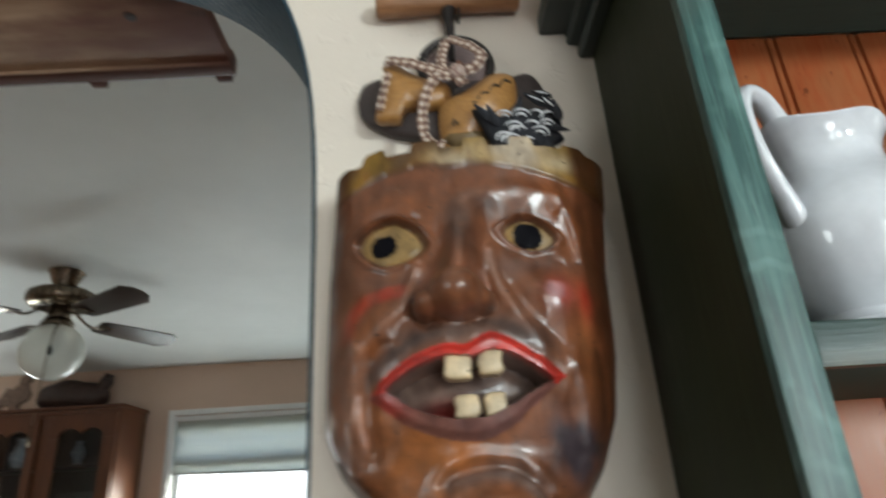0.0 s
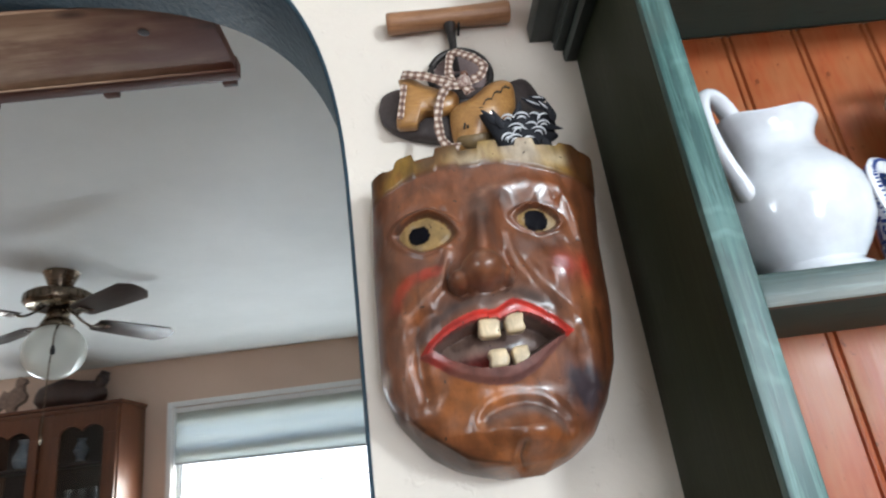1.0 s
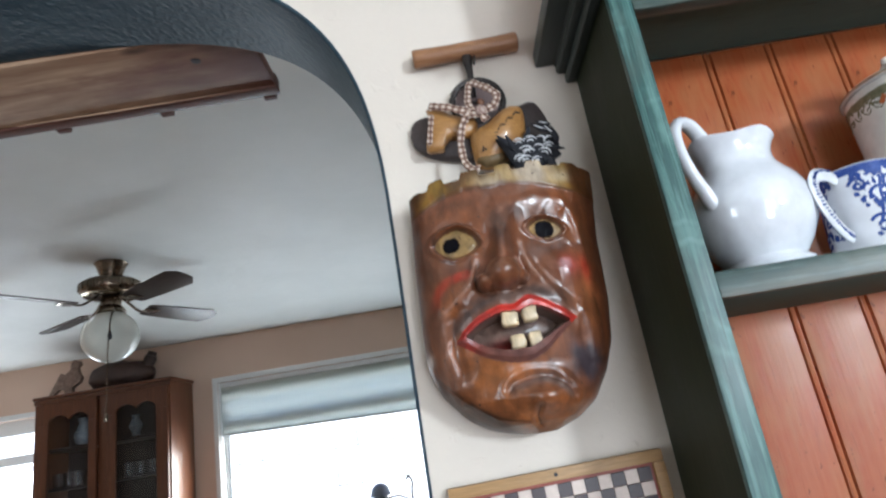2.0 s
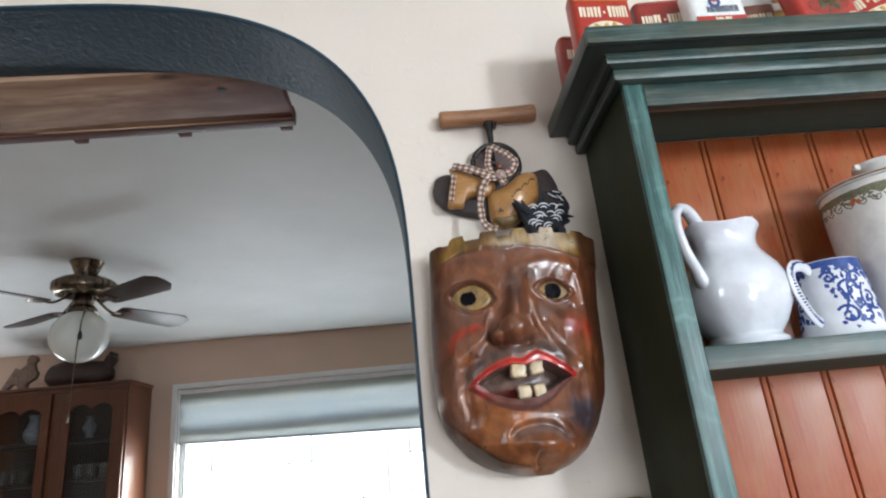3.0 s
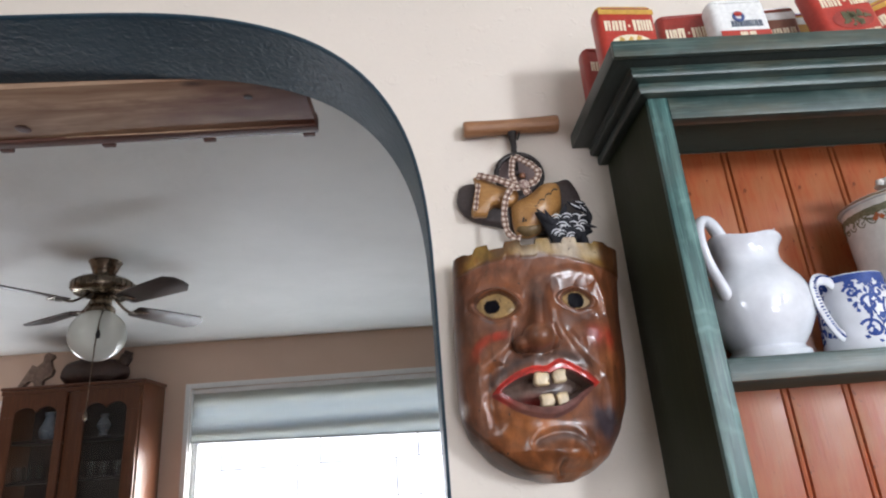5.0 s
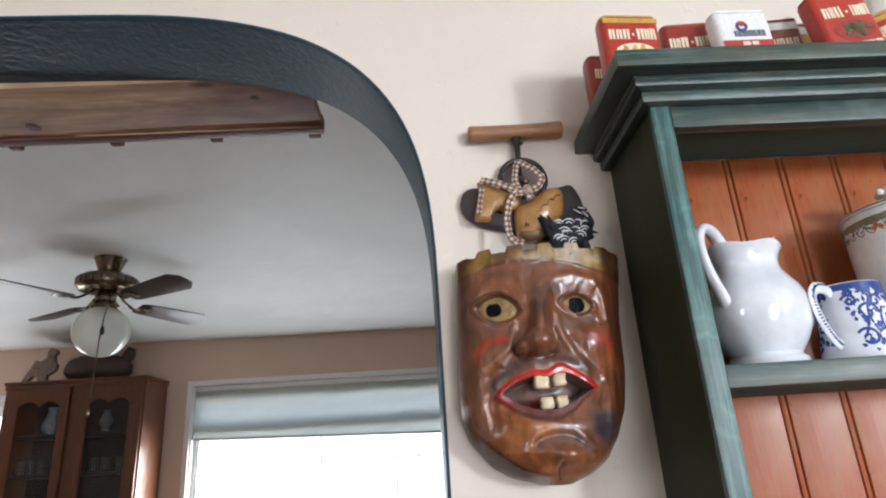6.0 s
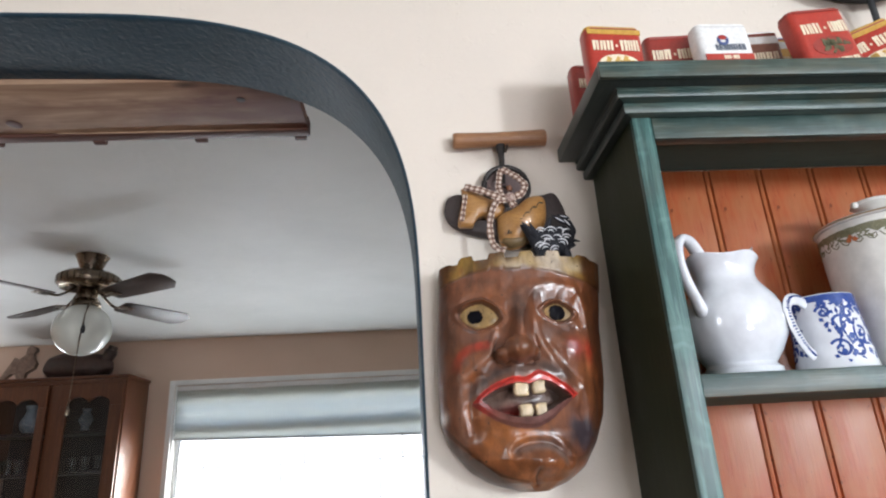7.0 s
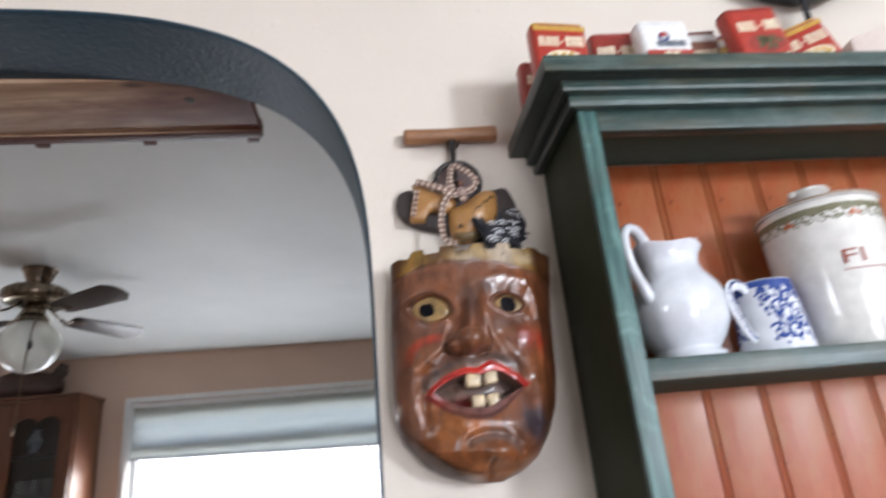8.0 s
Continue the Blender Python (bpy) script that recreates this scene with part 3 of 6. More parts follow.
def pleated_blind():
    x0, x1 = WIN[0] + 0.012, WIN[1] - 0.012
    ob = thing("pleated_blind", "grey pleated fabric blind drawn a third down, hanging askew", "blind")
    part("headrail", box((x0, FAR + 0.004, 2.018), (x1, FAR + 0.044, 2.050), 0.004), WHITE_TRIM, ob)
    bm = bmesh.new()
    rows = []
    n = 30
    for k in range(n + 1):
        y = FAR + 0.022 + (0.0016 if k % 2 else -0.0016) + 0.006 * math.sin(k * 0.55)
        rows.append([bm.verts.new((x0 + (x1 - x0) * j / 40, y + 0.0022 * math.sin(j * 0.9 + k * 0.3), 2.018 - (0.328 + 0.058 * j / 40) * k / n + 0.002 * math.sin(j * 0.21))) for j in range(41)])
    for a, b in zip(rows, rows[1:]):
        for j in range(40):
            bm.faces.new((a[j], a[j + 1], b[j + 1], b[j]))
    part("fabric", bm, BLIND, ob)
    rail = box((x0, FAR + 0.012, 1.683), (x1, FAR + 0.032, 1.699), 0.004)
    for v in rail.verts:
        v.co.z -= 0.058 * (v.co.x - x0) / (x1 - x0)
    part("bottom_rail", rail, painted("grey_rail", (0.52, 0.55, 0.54), (0.58, 0.61, 0.60), 0.5), ob)
    return ob


pleated_blind()


def garden_wall():
    """A sunlit white panelled wall across the yard."""
    ob = thing("garden_wall", "sunlit white panelled wall across the yard", "wall")
    white = painted("white_masonry_paint", (0.74, 0.73, 0.70), (0.80, 0.79, 0.76), 0.7, 0, 1.0, 20, 0.2, 0.01)
    panel = finish("panel", box((0, 0, 0), (1.40, 0.06, 0.50), 0.008), white)
    for r in range(6):
        for c in range(13):
            p = new("panel", panel)
            p.parent = ob
            p.location = (-9.1 + 1.424 * c + (0.33 if r % 2 else 0), 9.0, -0.02 + 0.520 * r + 0.01)
    part("backing", box((-9.2, 9.04, -0.12), (9.8, 9.25, 3.1)), painted("grey_render", (0.22, 0.23, 0.23), (0.28, 0.29, 0.29), 0.8), ob)
    return ob


garden_wall()


def garden_hook():
    """A curled iron pole with a small domed feeder, outside the window."""
    ob = thing("bird_feeder", "black iron garden pole with a domed feeder", "bird feeder", pose(-0.52, 4.6, -0.12))
    pole = [(0, 0, 0), (0, 0, 0.9), (0.0, 0, 1.20), (0.01, 0, 1.28), (-0.012, 0, 1.325), (-0.035, 0, 1.30)]
    part("pole", tube(smooth_path(pole), 0.009, 8), BLACK_IRON, ob)
    part("arm", tube(smooth_path([(0, 0, 1.15), (-0.1, 0, 1.2), (-0.22, 0, 1.19), (-0.235, 0, 1.17)]), 0.007, 8), BLACK_IRON, ob)
    part("dome", moved(lathe([(0, 0.14), (0.03, 0.135), (0.06, 0.11), (0.075, 0.06), (0.078, 0.05), (0.05, 0.048), (0.05, -0.1), (0.0, -0.1)], 24), Matrix.Translation((-0.235, 0, 1.17))), BLACK_IRON, ob)
    return ob


garden_hook()


def bushes():
    """Leafy shrubs seen through the second window."""
    rnd = random.Random(5)
    leaf = painted("shrub_leaves", (0.05, 0.10, 0.025), (0.10, 0.17, 0.05), 0.5, 0, 3, 40, 0.1)
    bm = bmesh.new()
    for k in range(1400):
        a, h = rnd.uniform(0, 2 * math.pi), rnd.uniform(0, 1)
        r = (0.25 + 0.6 * math.sin(h * math.pi) ** 0.7) * rnd.uniform(0.55, 1.0)
        c = Vector((-4.6 + 1.3 * r * math.cos(a), 6.9 + 0.6 * r * math.sin(a), -0.1 + 1.55 * h))
        q = Euler((rnd.uniform(0, 6), rnd.uniform(0, 6), rnd.uniform(0, 6))).to_matrix()
        s = rnd.uniform(0.05, 0.09)
        bm.faces.new([bm.verts.new(c + q @ Vector(v) * s) for v in ((-1, 0, 0), (0, -0.45, 0.1), (1, 0, 0), (0, 0.45, 0.1))])
    ob = thing("garden_shrub", "green leafy shrub outside the window", "shrub")
    part("crown", bm, leaf, ob)
    part("trunk", tube([(-4.6, 6.9, -0.13), (-4.58, 6.9, 0.4), (-4.55, 6.88, 1.0)], [0.04, 0.03, 0.015], 8), HUTCH_WOOD, ob)


bushes()


def china_hutch():
    x0, x1, y0, y1, zt = -2.805, -1.915, 3.75, 4.085, 2.10
    zb = 0.9
    ob = thing("china_hutch", "honey oak china hutch with two arched glass doors", "hutch", pose(0, 0, -0.024))
    t = 0.022
    part("side_panel", box((x0, y0, 0.024), (x0 + t, y1, zt), 0.002), HUTCH_WOOD, ob)
    part("side_panel", box((x1 - t, y0, 0.024), (x1, y1, zt), 0.002), HUTCH_WOOD, ob)
    part("back_panel", box((x0 + t, y1 - 0.012, 0.1), (x1 - t, y1, zt)), HUTCH_DARK, ob, "oak back panel, coloured dark for the hutch's shade")
    part("top_panel", box((x0 - 0.012, y0 - 0.016, zt), (x1 + 0.012, y1, zt + 0.022), 0.006), HUTCH_WOOD, ob)
    part("crown_moulding", box((x0 - 0.006, y0 - 0.009, zt - 0.03), (x1 + 0.006, y0 - 0.0005, zt - 0.001), 0.004), HUTCH_WOOD, ob)
    part("base_cabinet", box((x0 + t, y0 + 0.004, 0.024), (x1 - t, y1 - 0.013, zb), 0.003), HUTCH_WOOD, ob)
    for z in (1.165, 1.540, 1.785):
        part("shelf", box((x0 + t, y0 + 0.03, z - 0.018), (x1 - t, y1 - 0.013, z), 0.002), HUTCH_DARK, ob)
    part("centre_stile", box((-2.385, y0 + 0.0005, zb), (-2.312, y0 + 0.02, zt - 0.031), 0.002), HUTCH_WOOD, ob)

    def door(a0, a1, g0, g1):
        d = part("door", bmesh.new(), HUTCH_WOOD, ob, "glazed oak door with a double-arched head")
        edge = []
        for k in range(25):
            u = k / 24
            edge.append((g0 + (g1 - g0) * u, 1.952 + 0.034 * abs(math.sin(2 * math.pi * u)) ** 0.7))
        head = [(a0, 2.068), (a1, 2.068), (a1, 1.93), (g1, 1.93)] + edge[::-1] + [(g0, 1.93), (a0, 1.93)]
        bms = [moved(slab(head, 0.02), Matrix.Translation((0, y0 - 0.001, 0))), box((a0, y0 - 0.021, zb + 0.01), (g0, y0 - 0.001, 1.93), 0.002),
               box((g1, y0 - 0.021, zb + 0.01), (a1, y0 - 0.001, 1.93), 0.002), box((g0, y0 - 0.021, zb + 0.01), (g1, y0 - 0.001, zb + 0.09), 0.002)]
        part("door_frame", join(*bms), HUTCH_WOOD, d)
        g = part("pane", box((g0 + 0.0, y0 - 0.012, zb + 0.09), (g1, y0 - 0.009, 1.99)), CABINET_GLASS, d)
        g.visible_shadow = False
        part("knob", moved(lathe([(0, 0.0), (0.006, 0.002), (0.005, 0.01), (0.011, 0.018), (0.009, 0.026), (0, 0.028)], 14),
                           Matrix.Translation((a1 - 0.03 if a0 < -2.4 else a0 + 0.03, y0 - 0.0205, 1.35)) @ pose(0, 0, 0, 90)), BRONZE, d)
        return d

    door(-2.775, -2.389, -2.702, -2.440)
    door(-2.308, -1.925, -2.264, -2.002)
    return ob


china_hutch()


def hutch_dishes():
    rnd = random.Random(8)
    # white china in a dim blue-grey that carries the hutch's shade
    DIM_CHINA = painted("shade_dimmed_china", (0.12, 0.14, 0.16), (0.21, 0.23, 0.25), 0.25, 0, 60, 200, 0.05)
    clear = glass("drinking_glass", (0.9, 0.95, 0.95), 0.02)
    jug = lathe([(0, 0), (0.035, 0), (0.06, 0.03), (0.065, 0.07), (0.04, 0.12), (0.032, 0.15), (0.045, 0.175), (0.040, 0.175), (0.027, 0.15), (0.0, 0.14)], 24)
    whole("white_jug", jug, DIM_CHINA, "white china jug behind the hutch glass, coloured dim for the shade", "jug", pose(-2.555, 3.88, 1.762))
    whole("white_vase", lathe([(0, 0), (0.03, 0), (0.022, 0.02), (0.045, 0.07), (0.02, 0.12), (0.03, 0.14), (0.026, 0.14), (0.0, 0.12)], 20), DIM_CHINA,
          "small white china vase behind the hutch glass, coloured dim for the shade", "vase", pose(-2.205, 3.87, 1.762))
    cup = lathe([(0, 0.0), (0.026, 0), (0.03, 0.004), (0.036, 0.09), (0.0345, 0.09), (0.028, 0.008), (0, 0.006)], 20)
    gm = finish("tumbler", cup, clear)
    for z in (1.517, 1.142):
        for x in (-2.72, -2.64, -2.56, -2.48, -2.25, -2.17, -2.09, -2.01):
            g = new("tumbler", gm)
            g.matrix_basis = pose(x + rnd.uniform(-0.01, 0.01), 3.86 + rnd.uniform(-0.03, 0.03), z)
            tagged(g, "clear glass tumbler on a hutch shelf", "glass", "tumblers in the hutch")


hutch_dishes()


def bird_figure():
    """A painted wooden bird cut-out with a plump body, neck and tail, on a block."""
    outline = [(-0.055, 0.0), (0.06, 0.0), (0.062, 0.018), (0.03, 0.022), (0.034, 0.055), (0.085, 0.085), (0.095, 0.12), (0.075, 0.155), (0.068, 0.19), (0.088, 0.205), (0.080, 0.228),
               (0.045, 0.245), (0.022, 0.225), (0.018, 0.18), (-0.02, 0.15), (-0.05, 0.165), (-0.075, 0.12), (-0.12, 0.04), (-0.135, 0.008), (-0.10, 0.018), (-0.06, 0.055), (-0.03, 0.05), (-0.02, 0.022), (-0.055, 0.018)]
    m = painted("weathered_bird_paint", (0.14, 0.085, 0.065), (0.30, 0.21, 0.16), 0.6, 0, 40, 200, 0.3)
    return whole("bird_figurine", slab(outline, 0.035, 0.004), m, "carved brown wooden bird figurine on top of the hutch", "figurine", pose(-2.685, 3.92, 2.0985))


bird_figure()


def dark_basket():
    """A dark lumpy oval decoy-like carving."""
    bm = bmesh.new()
    bmesh.ops.create_uvsphere(bm, u_segments=40, v_segments=22, radius=1.0)
    for v in bm.verts:
        x, y, z = v.co
        z2 = (abs(z) ** 0.8 * 0.115 * (1.0 - 0.18 * x)) if z > 0 else z * 0.075
        v.co = (math.copysign(abs(x) ** 0.85, x) * 0.225, y * 0.11, max(z2, -0.072) + 0.016 * noise.noise(v.co * 2.2) * (1 if z > -0.6 else 0))
    head = tube(smooth_path([(0.13, 0, 0.03), (0.165, 0, 0.055), (0.19, 0, 0.085), (0.205, 0, 0.125), (0.215, 0, 0.15)]), [0.05] * 6 + [0.045] * 6 + [0.04] * 6 + [0.042] * 6 + [0.03] * 8 + [0.012], 14)
    bm = join(bm, head)
    return whole("decoy_carving", bm, painted("dark_stained_wood", (0.030, 0.017, 0.013), (0.075, 0.042, 0.034), 0.5, 0, 12, 120, 0.2),
                 "dark brown carved wooden decoy on top of the hutch", "carving", pose(-2.33, 3.93, 2.0985 + 0.073))


dark_basket()


def ceiling_fan():
    cx, cy = -1.466, 2.280
    ob = thing("ceiling_fan", "antique brass ceiling fan with four dark blades and globe", "ceiling fan", pose(cx, cy, CEIL))
    part("canopy", lathe([(0, 0), (0.066, 0), (0.068, -0.004), (0.062, -0.012), (0.044, -0.058), (0.038, -0.072), (0.0, -0.072)], 32), BRONZE, ob)
    part("motor", lathe([(0.036, -0.070), (0.060, -0.076), (0.105, -0.086), (0.121, -0.098), (0.124, -0.112), (0.122, -0.132), (0.112, -0.142), (0.075, -0.150), (0.045, -0.154), (0, -0.154)], 48), BRONZE, ob)
    part("vent_ring", lathe([(0.100, -0.1445), (0.108, -0.1435), (0.110, -0.147), (0.082, -0.1555), (0.074, -0.1535)], 48, True), painted("pale_brass", (0.55, 0.48, 0.36), (0.62, 0.55, 0.42), 0.25, 1.0), ob)
    rib = finish("rib", box((0.1205, -0.0035, -0.131), (0.1255, 0.0035, -0.100), 0.0012), BRONZE)
    for k in range(24):
        r = new("rib", rib)
        r.parent = ob
        r.matrix_basis = pose(0, 0, 0, 0, 0, 15 * k)
    part("switch_housing", lathe([(0.036, -0.154), (0.041, -0.160), (0.041, -0.196), (0.048, -0.200), (0.058, -0.214), (0.060, -0.226), (0.050, -0.236), (0, -0.236)], 32), BRONZE, ob)
    globe = lathe([(0.050, -0.232)] + [(0.112 * math.sin(a), -0.328 - 0.110 * math.cos(a)) for a in [math.pi - 0.47 - (math.pi - 0.47) * k / 20 for k in range(21)]], 40)
    part("globe", globe, OPAL, ob, "frosted opal glass globe")
    blade_me = None
    for k in range(4):
        ang = -30.5 + 90 * k
        m = pose(0, 0, -0.200, 0, 0, ang)
        br = part("blade_iron", join(tube(smooth_path([(0.055, 0, 0.048), (0.09, 0, 0.018), (0.13, 0.0, -0.004), (0.165, 0, 0)]), 0.010, 8, 0.5), box((0.150, -0.035, -0.004), (0.21, 0.035, 0.0), 0.0015)), BRONZE, ob, m=m)
        out = [(0.155, -0.040), (0.175, -0.048), (0.30, -0.057), (0.472, -0.064), (0.512, -0.034), (0.518, 0.0), (0.512, 0.034), (0.472, 0.064), (0.30, 0.057), (0.175, 0.048), (0.155, 0.040)]
        if blade_me is None:
            blade_me = finish("blade", slab(out, 0.006, 0.0015, "XY"), BLADE_WOOD)
        b = new("blade", blade_me)
        b.parent = ob
        b.matrix_basis = m @ pose(0, 0, 0.001, -13, 0, 0)
    chain = part("pull_chain", tube([(0.045, -0.035, -0.222), (0.056, -0.085, -0.25), (0.060, -0.112, -0.30), (0.055, -0.115, -0.40), (0.05, -0.115, -0.66)], 0.0022, 6), BRONZE, ob, "thin brass pull chain")
    part("fob", moved(lathe([(0, 0), (0.005, -0.003), (0.008, -0.02), (0.006, -0.035), (0, -0.037)], 12), Matrix.Translation((0.05, -0.115, -0.655))), BRONZE, chain)
    c2 = part("pull_chain", tube([(0.043, -0.040, -0.222), (0.062, -0.100, -0.25), (0.066, -0.120, -0.29), (0.066, -0.121, -0.335)], 0.002, 6), BRONZE, ob, "short brass pull chain")
    part("fob", moved(lathe([(0, 0), (0.005, -0.003), (0.009, -0.02), (0.007, -0.035), (0, -0.037)], 12), Matrix.Translation((0.066, -0.121, -0.333))), BLACK_IRON, c2)
    return ob


ceiling_fan()


def plank_shelf():
    """The long board fixed over the arch on the dining room side, seen from below."""
    x0, x1, y0, y1, z = -1.95, -0.262, BACK + 0.004, 0.671, 2.037
    ob = thing("plank_shelf", "old knotty pine shelf fixed above the arch", "shelf")
    part("board", box((x0, y0, z), (x1, y1, z + 0.022), 0.002), SHELF_WOOD, ob)
    part("front_ledge", box((x0, y1 + 0.0005, z - 0.004), (x1 + 0.001, y1 + 0.024, z + 0.026), 0.003), SHELF_EDGE, ob)
    part("bead", tube([(-0.70, y1 - 0.003, z - 0.002), (-0.55, y1 - 0.0032, z - 0.003), (x1, y1 - 0.003, z - 0.003)], [0.0006, 0.0016, 0.0018], 8), SHELF_WOOD, ob)
    for k in range(10):
        x = x1 - 0.018 - 0.181 * k
        part("peg", box((x - 0.011, y1 + 0.0245, z - 0.005), (x + 0.011, y1 + 0.036, z + 0.014), 0.002), SHELF_EDGE, ob)
    part("wall_cleat", box((x0, y0, z + 0.022), (x1, y0 + 0.018, z + 0.08), 0.002), SHELF_EDGE, ob)
    part("knot_hole", moved(lathe([(0, 0.0), (0.006, 0.0), (0.0075, -0.0006), (0.0055, -0.0012), (0, -0.0008)], 14), Matrix.Translation((-0.357, 0.576, z - 0.0002))), DARK_FELT, ob)
    part("knot_hole", moved(lathe([(0, 0.0), (0.010, 0.0), (0.0125, -0.0006), (0.009, -0.0012), (0, -0.0008)], 14), Matrix.Translation((-0.755, 0.637, z - 0.0002))), SHELF_EDGE, ob)
    return ob


plank_shelf()


# ---- the painted wall cabinet ----
CX0, CX1, CY0 = 0.1470, 1.05, 0.235
SHELF_TOP = 1.513
CAB_TOP = 1.820


def wall_cabinet():
    ob = thing("wall_cabinet", "green painted open wall cabinet with a moulded cornice and terracotta back", "cabinet")
    t = 0.0195
    bot = 1.12
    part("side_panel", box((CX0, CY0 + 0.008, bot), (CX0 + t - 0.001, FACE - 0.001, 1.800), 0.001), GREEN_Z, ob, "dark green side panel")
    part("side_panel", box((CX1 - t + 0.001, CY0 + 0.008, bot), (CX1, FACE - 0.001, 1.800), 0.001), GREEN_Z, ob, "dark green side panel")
    part("stile", box((CX0 - 0.0005, CY0, bot), (CX0 + t + 0.0005, CY0 + 0.0075, 1.779), 0.0015), TEAL_Z, ob, "rubbed teal front stile")
    part("stile", box((CX1 - t - 0.0005, CY0, bot), (CX1 + 0.0005, CY0 + 0.0075, 1.779), 0.0015), TEAL_Z, ob, "rubbed teal front stile")
    part("top_rail", box((CX0 + t + 0.001, CY0 + 0.001, 1.753), (CX1 - t - 0.001, CY0 + 0.016, 1.779), 0.0015), TEAL_X, ob, "rubbed teal top rail")
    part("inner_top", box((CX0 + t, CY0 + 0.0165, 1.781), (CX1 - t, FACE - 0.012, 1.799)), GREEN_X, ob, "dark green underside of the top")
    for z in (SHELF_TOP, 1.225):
        sh = part("shelf", box((CX0 + t + 0.0005, CY0 + 0.0075, z - 0.0200), (CX1 - t - 0.0005, FACE - 0.0115, z - 0.0003), 0.001), GREEN_X, ob, "green shelf board, coloured for its shaded underside")
        part("shelf_edge", box((CX0 + t + 0.0005, CY0 + 0.001, z - 0.0205), (CX1 - t - 0.0005, CY0 + 0.0072, z), 0.0018), TEAL_X, sh, "rubbed teal shelf edge")
    part("bottom_board", box((CX0 + t + 0.0005, CY0 + 0.003, bot), (CX1 - t - 0.0005, FACE - 0.0115, bot + 0.02), 0.0018), TEAL_X, ob)
    part("top_board", box((CX0 - 0.0415, CY0 - 0.0320, 1.8015), (CX1 + 0.040, FACE - 0.001, CAB_TOP - 0.0004), 0.002), SHADED_EDGE, ob, "green overhanging board, coloured dark for its shaded end")
    part("board_edge", box((CX0 - 0.0417, CY0 - 0.0385, 1.801), (CX1 + 0.0402, CY0 - 0.0322, CAB_TOP), 0.0022), TEAL_X, ob, "rubbed teal front edge")

    def moulding(name, profile):
        """A moulding run round the side, the front and the other side, mitred."""
        # the side returns take a darker colour that stands for their shade
        runs = (((CX0, FACE - 0.001), (CX0, CY0), (-1, 0), (-1, -1), SHADED_EDGE, "return"), ((CX0, CY0), (CX1, CY0), (-1, -1), (1, -1), TEAL_X, "front"), ((CX1, CY0), (CX1, FACE - 0.001), (1, -1), (1, 0), SHADED_EDGE, "return"))
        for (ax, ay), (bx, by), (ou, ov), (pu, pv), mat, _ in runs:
            bm = bmesh.new()
            ends = [[bm.verts.new((x + u * o, y + v * o, z)) for o, z in profile] for x, y, u, v in ((ax, ay, ou, ov), (bx, by, pu, pv))]
            n = len(profile)
            for k in range(n):
                bm.faces.new((ends[0][k], ends[0][(k + 1) % n], ends[1][(k + 1) % n], ends[1][k]))
            bm.faces.new(ends[0][::-1])
            bm.faces.new(ends[1])
            bmesh.ops.recalc_face_normals(bm, faces=bm.faces[:])
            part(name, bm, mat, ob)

    moulding("lower_moulding", [(0.0008, 1.7765), (0.0105, 1.7768), (0.0118, 1.779), (0.0118, 1.7862), (0.0105, 1.7882), (0.0008, 1.7885)])
    moulding("upper_moulding", [(0.0008, 1.7888), (0.0120, 1.7892), (0.0185, 1.7905), (0.0195, 1.7925), (0.0195, 1.7965), (0.0180, 1.7985), (0.0205, 1.8006), (0.0008, 1.8006)])

    # tongued boards of the back, each with a bead along one edge
    w = 0.0682
    prof = [(0, 0), (0, 0.0085), (0.0012, 0.009), (w - 0.0102, 0.009), (w - 0.0096, 0.0062), (w - 0.0082, 0.0062), (w - 0.0074, 0.0086), (w - 0.0055, 0.0092), (w - 0.0036, 0.0086), (w - 0.0028, 0.0062), (w - 0.0012, 0.0062), (w - 0.0004, 0.0085), (w - 0.0004, 0)]
    bm = bmesh.new()
    lo = [bm.verts.new((x, -d, bot + 0.021)) for x, d in prof]
    hi = [bm.verts.new((x, -d, 1.7805)) for x, d in prof]
    for k in range(len(prof)):
        q = (k + 1) % len(prof)
        bm.faces.new((lo[k], lo[q], hi[q], hi[k]))
    bm.faces.new(lo[::-1])
    bm.faces.new(hi)
    bmesh.ops.recalc_face_normals(bm, faces=bm.faces[:])
    me = finish("back_board", bm, TERRA, True, 25)
    x = 0.2945 - 2 * w
    while x < CX1 - t - 0.02:
        b = new("back_board", me)
        b.parent = ob
        b.location = (x, FACE - 0.0015, 0.0)
        x += w
    return ob


wall_cabinet()


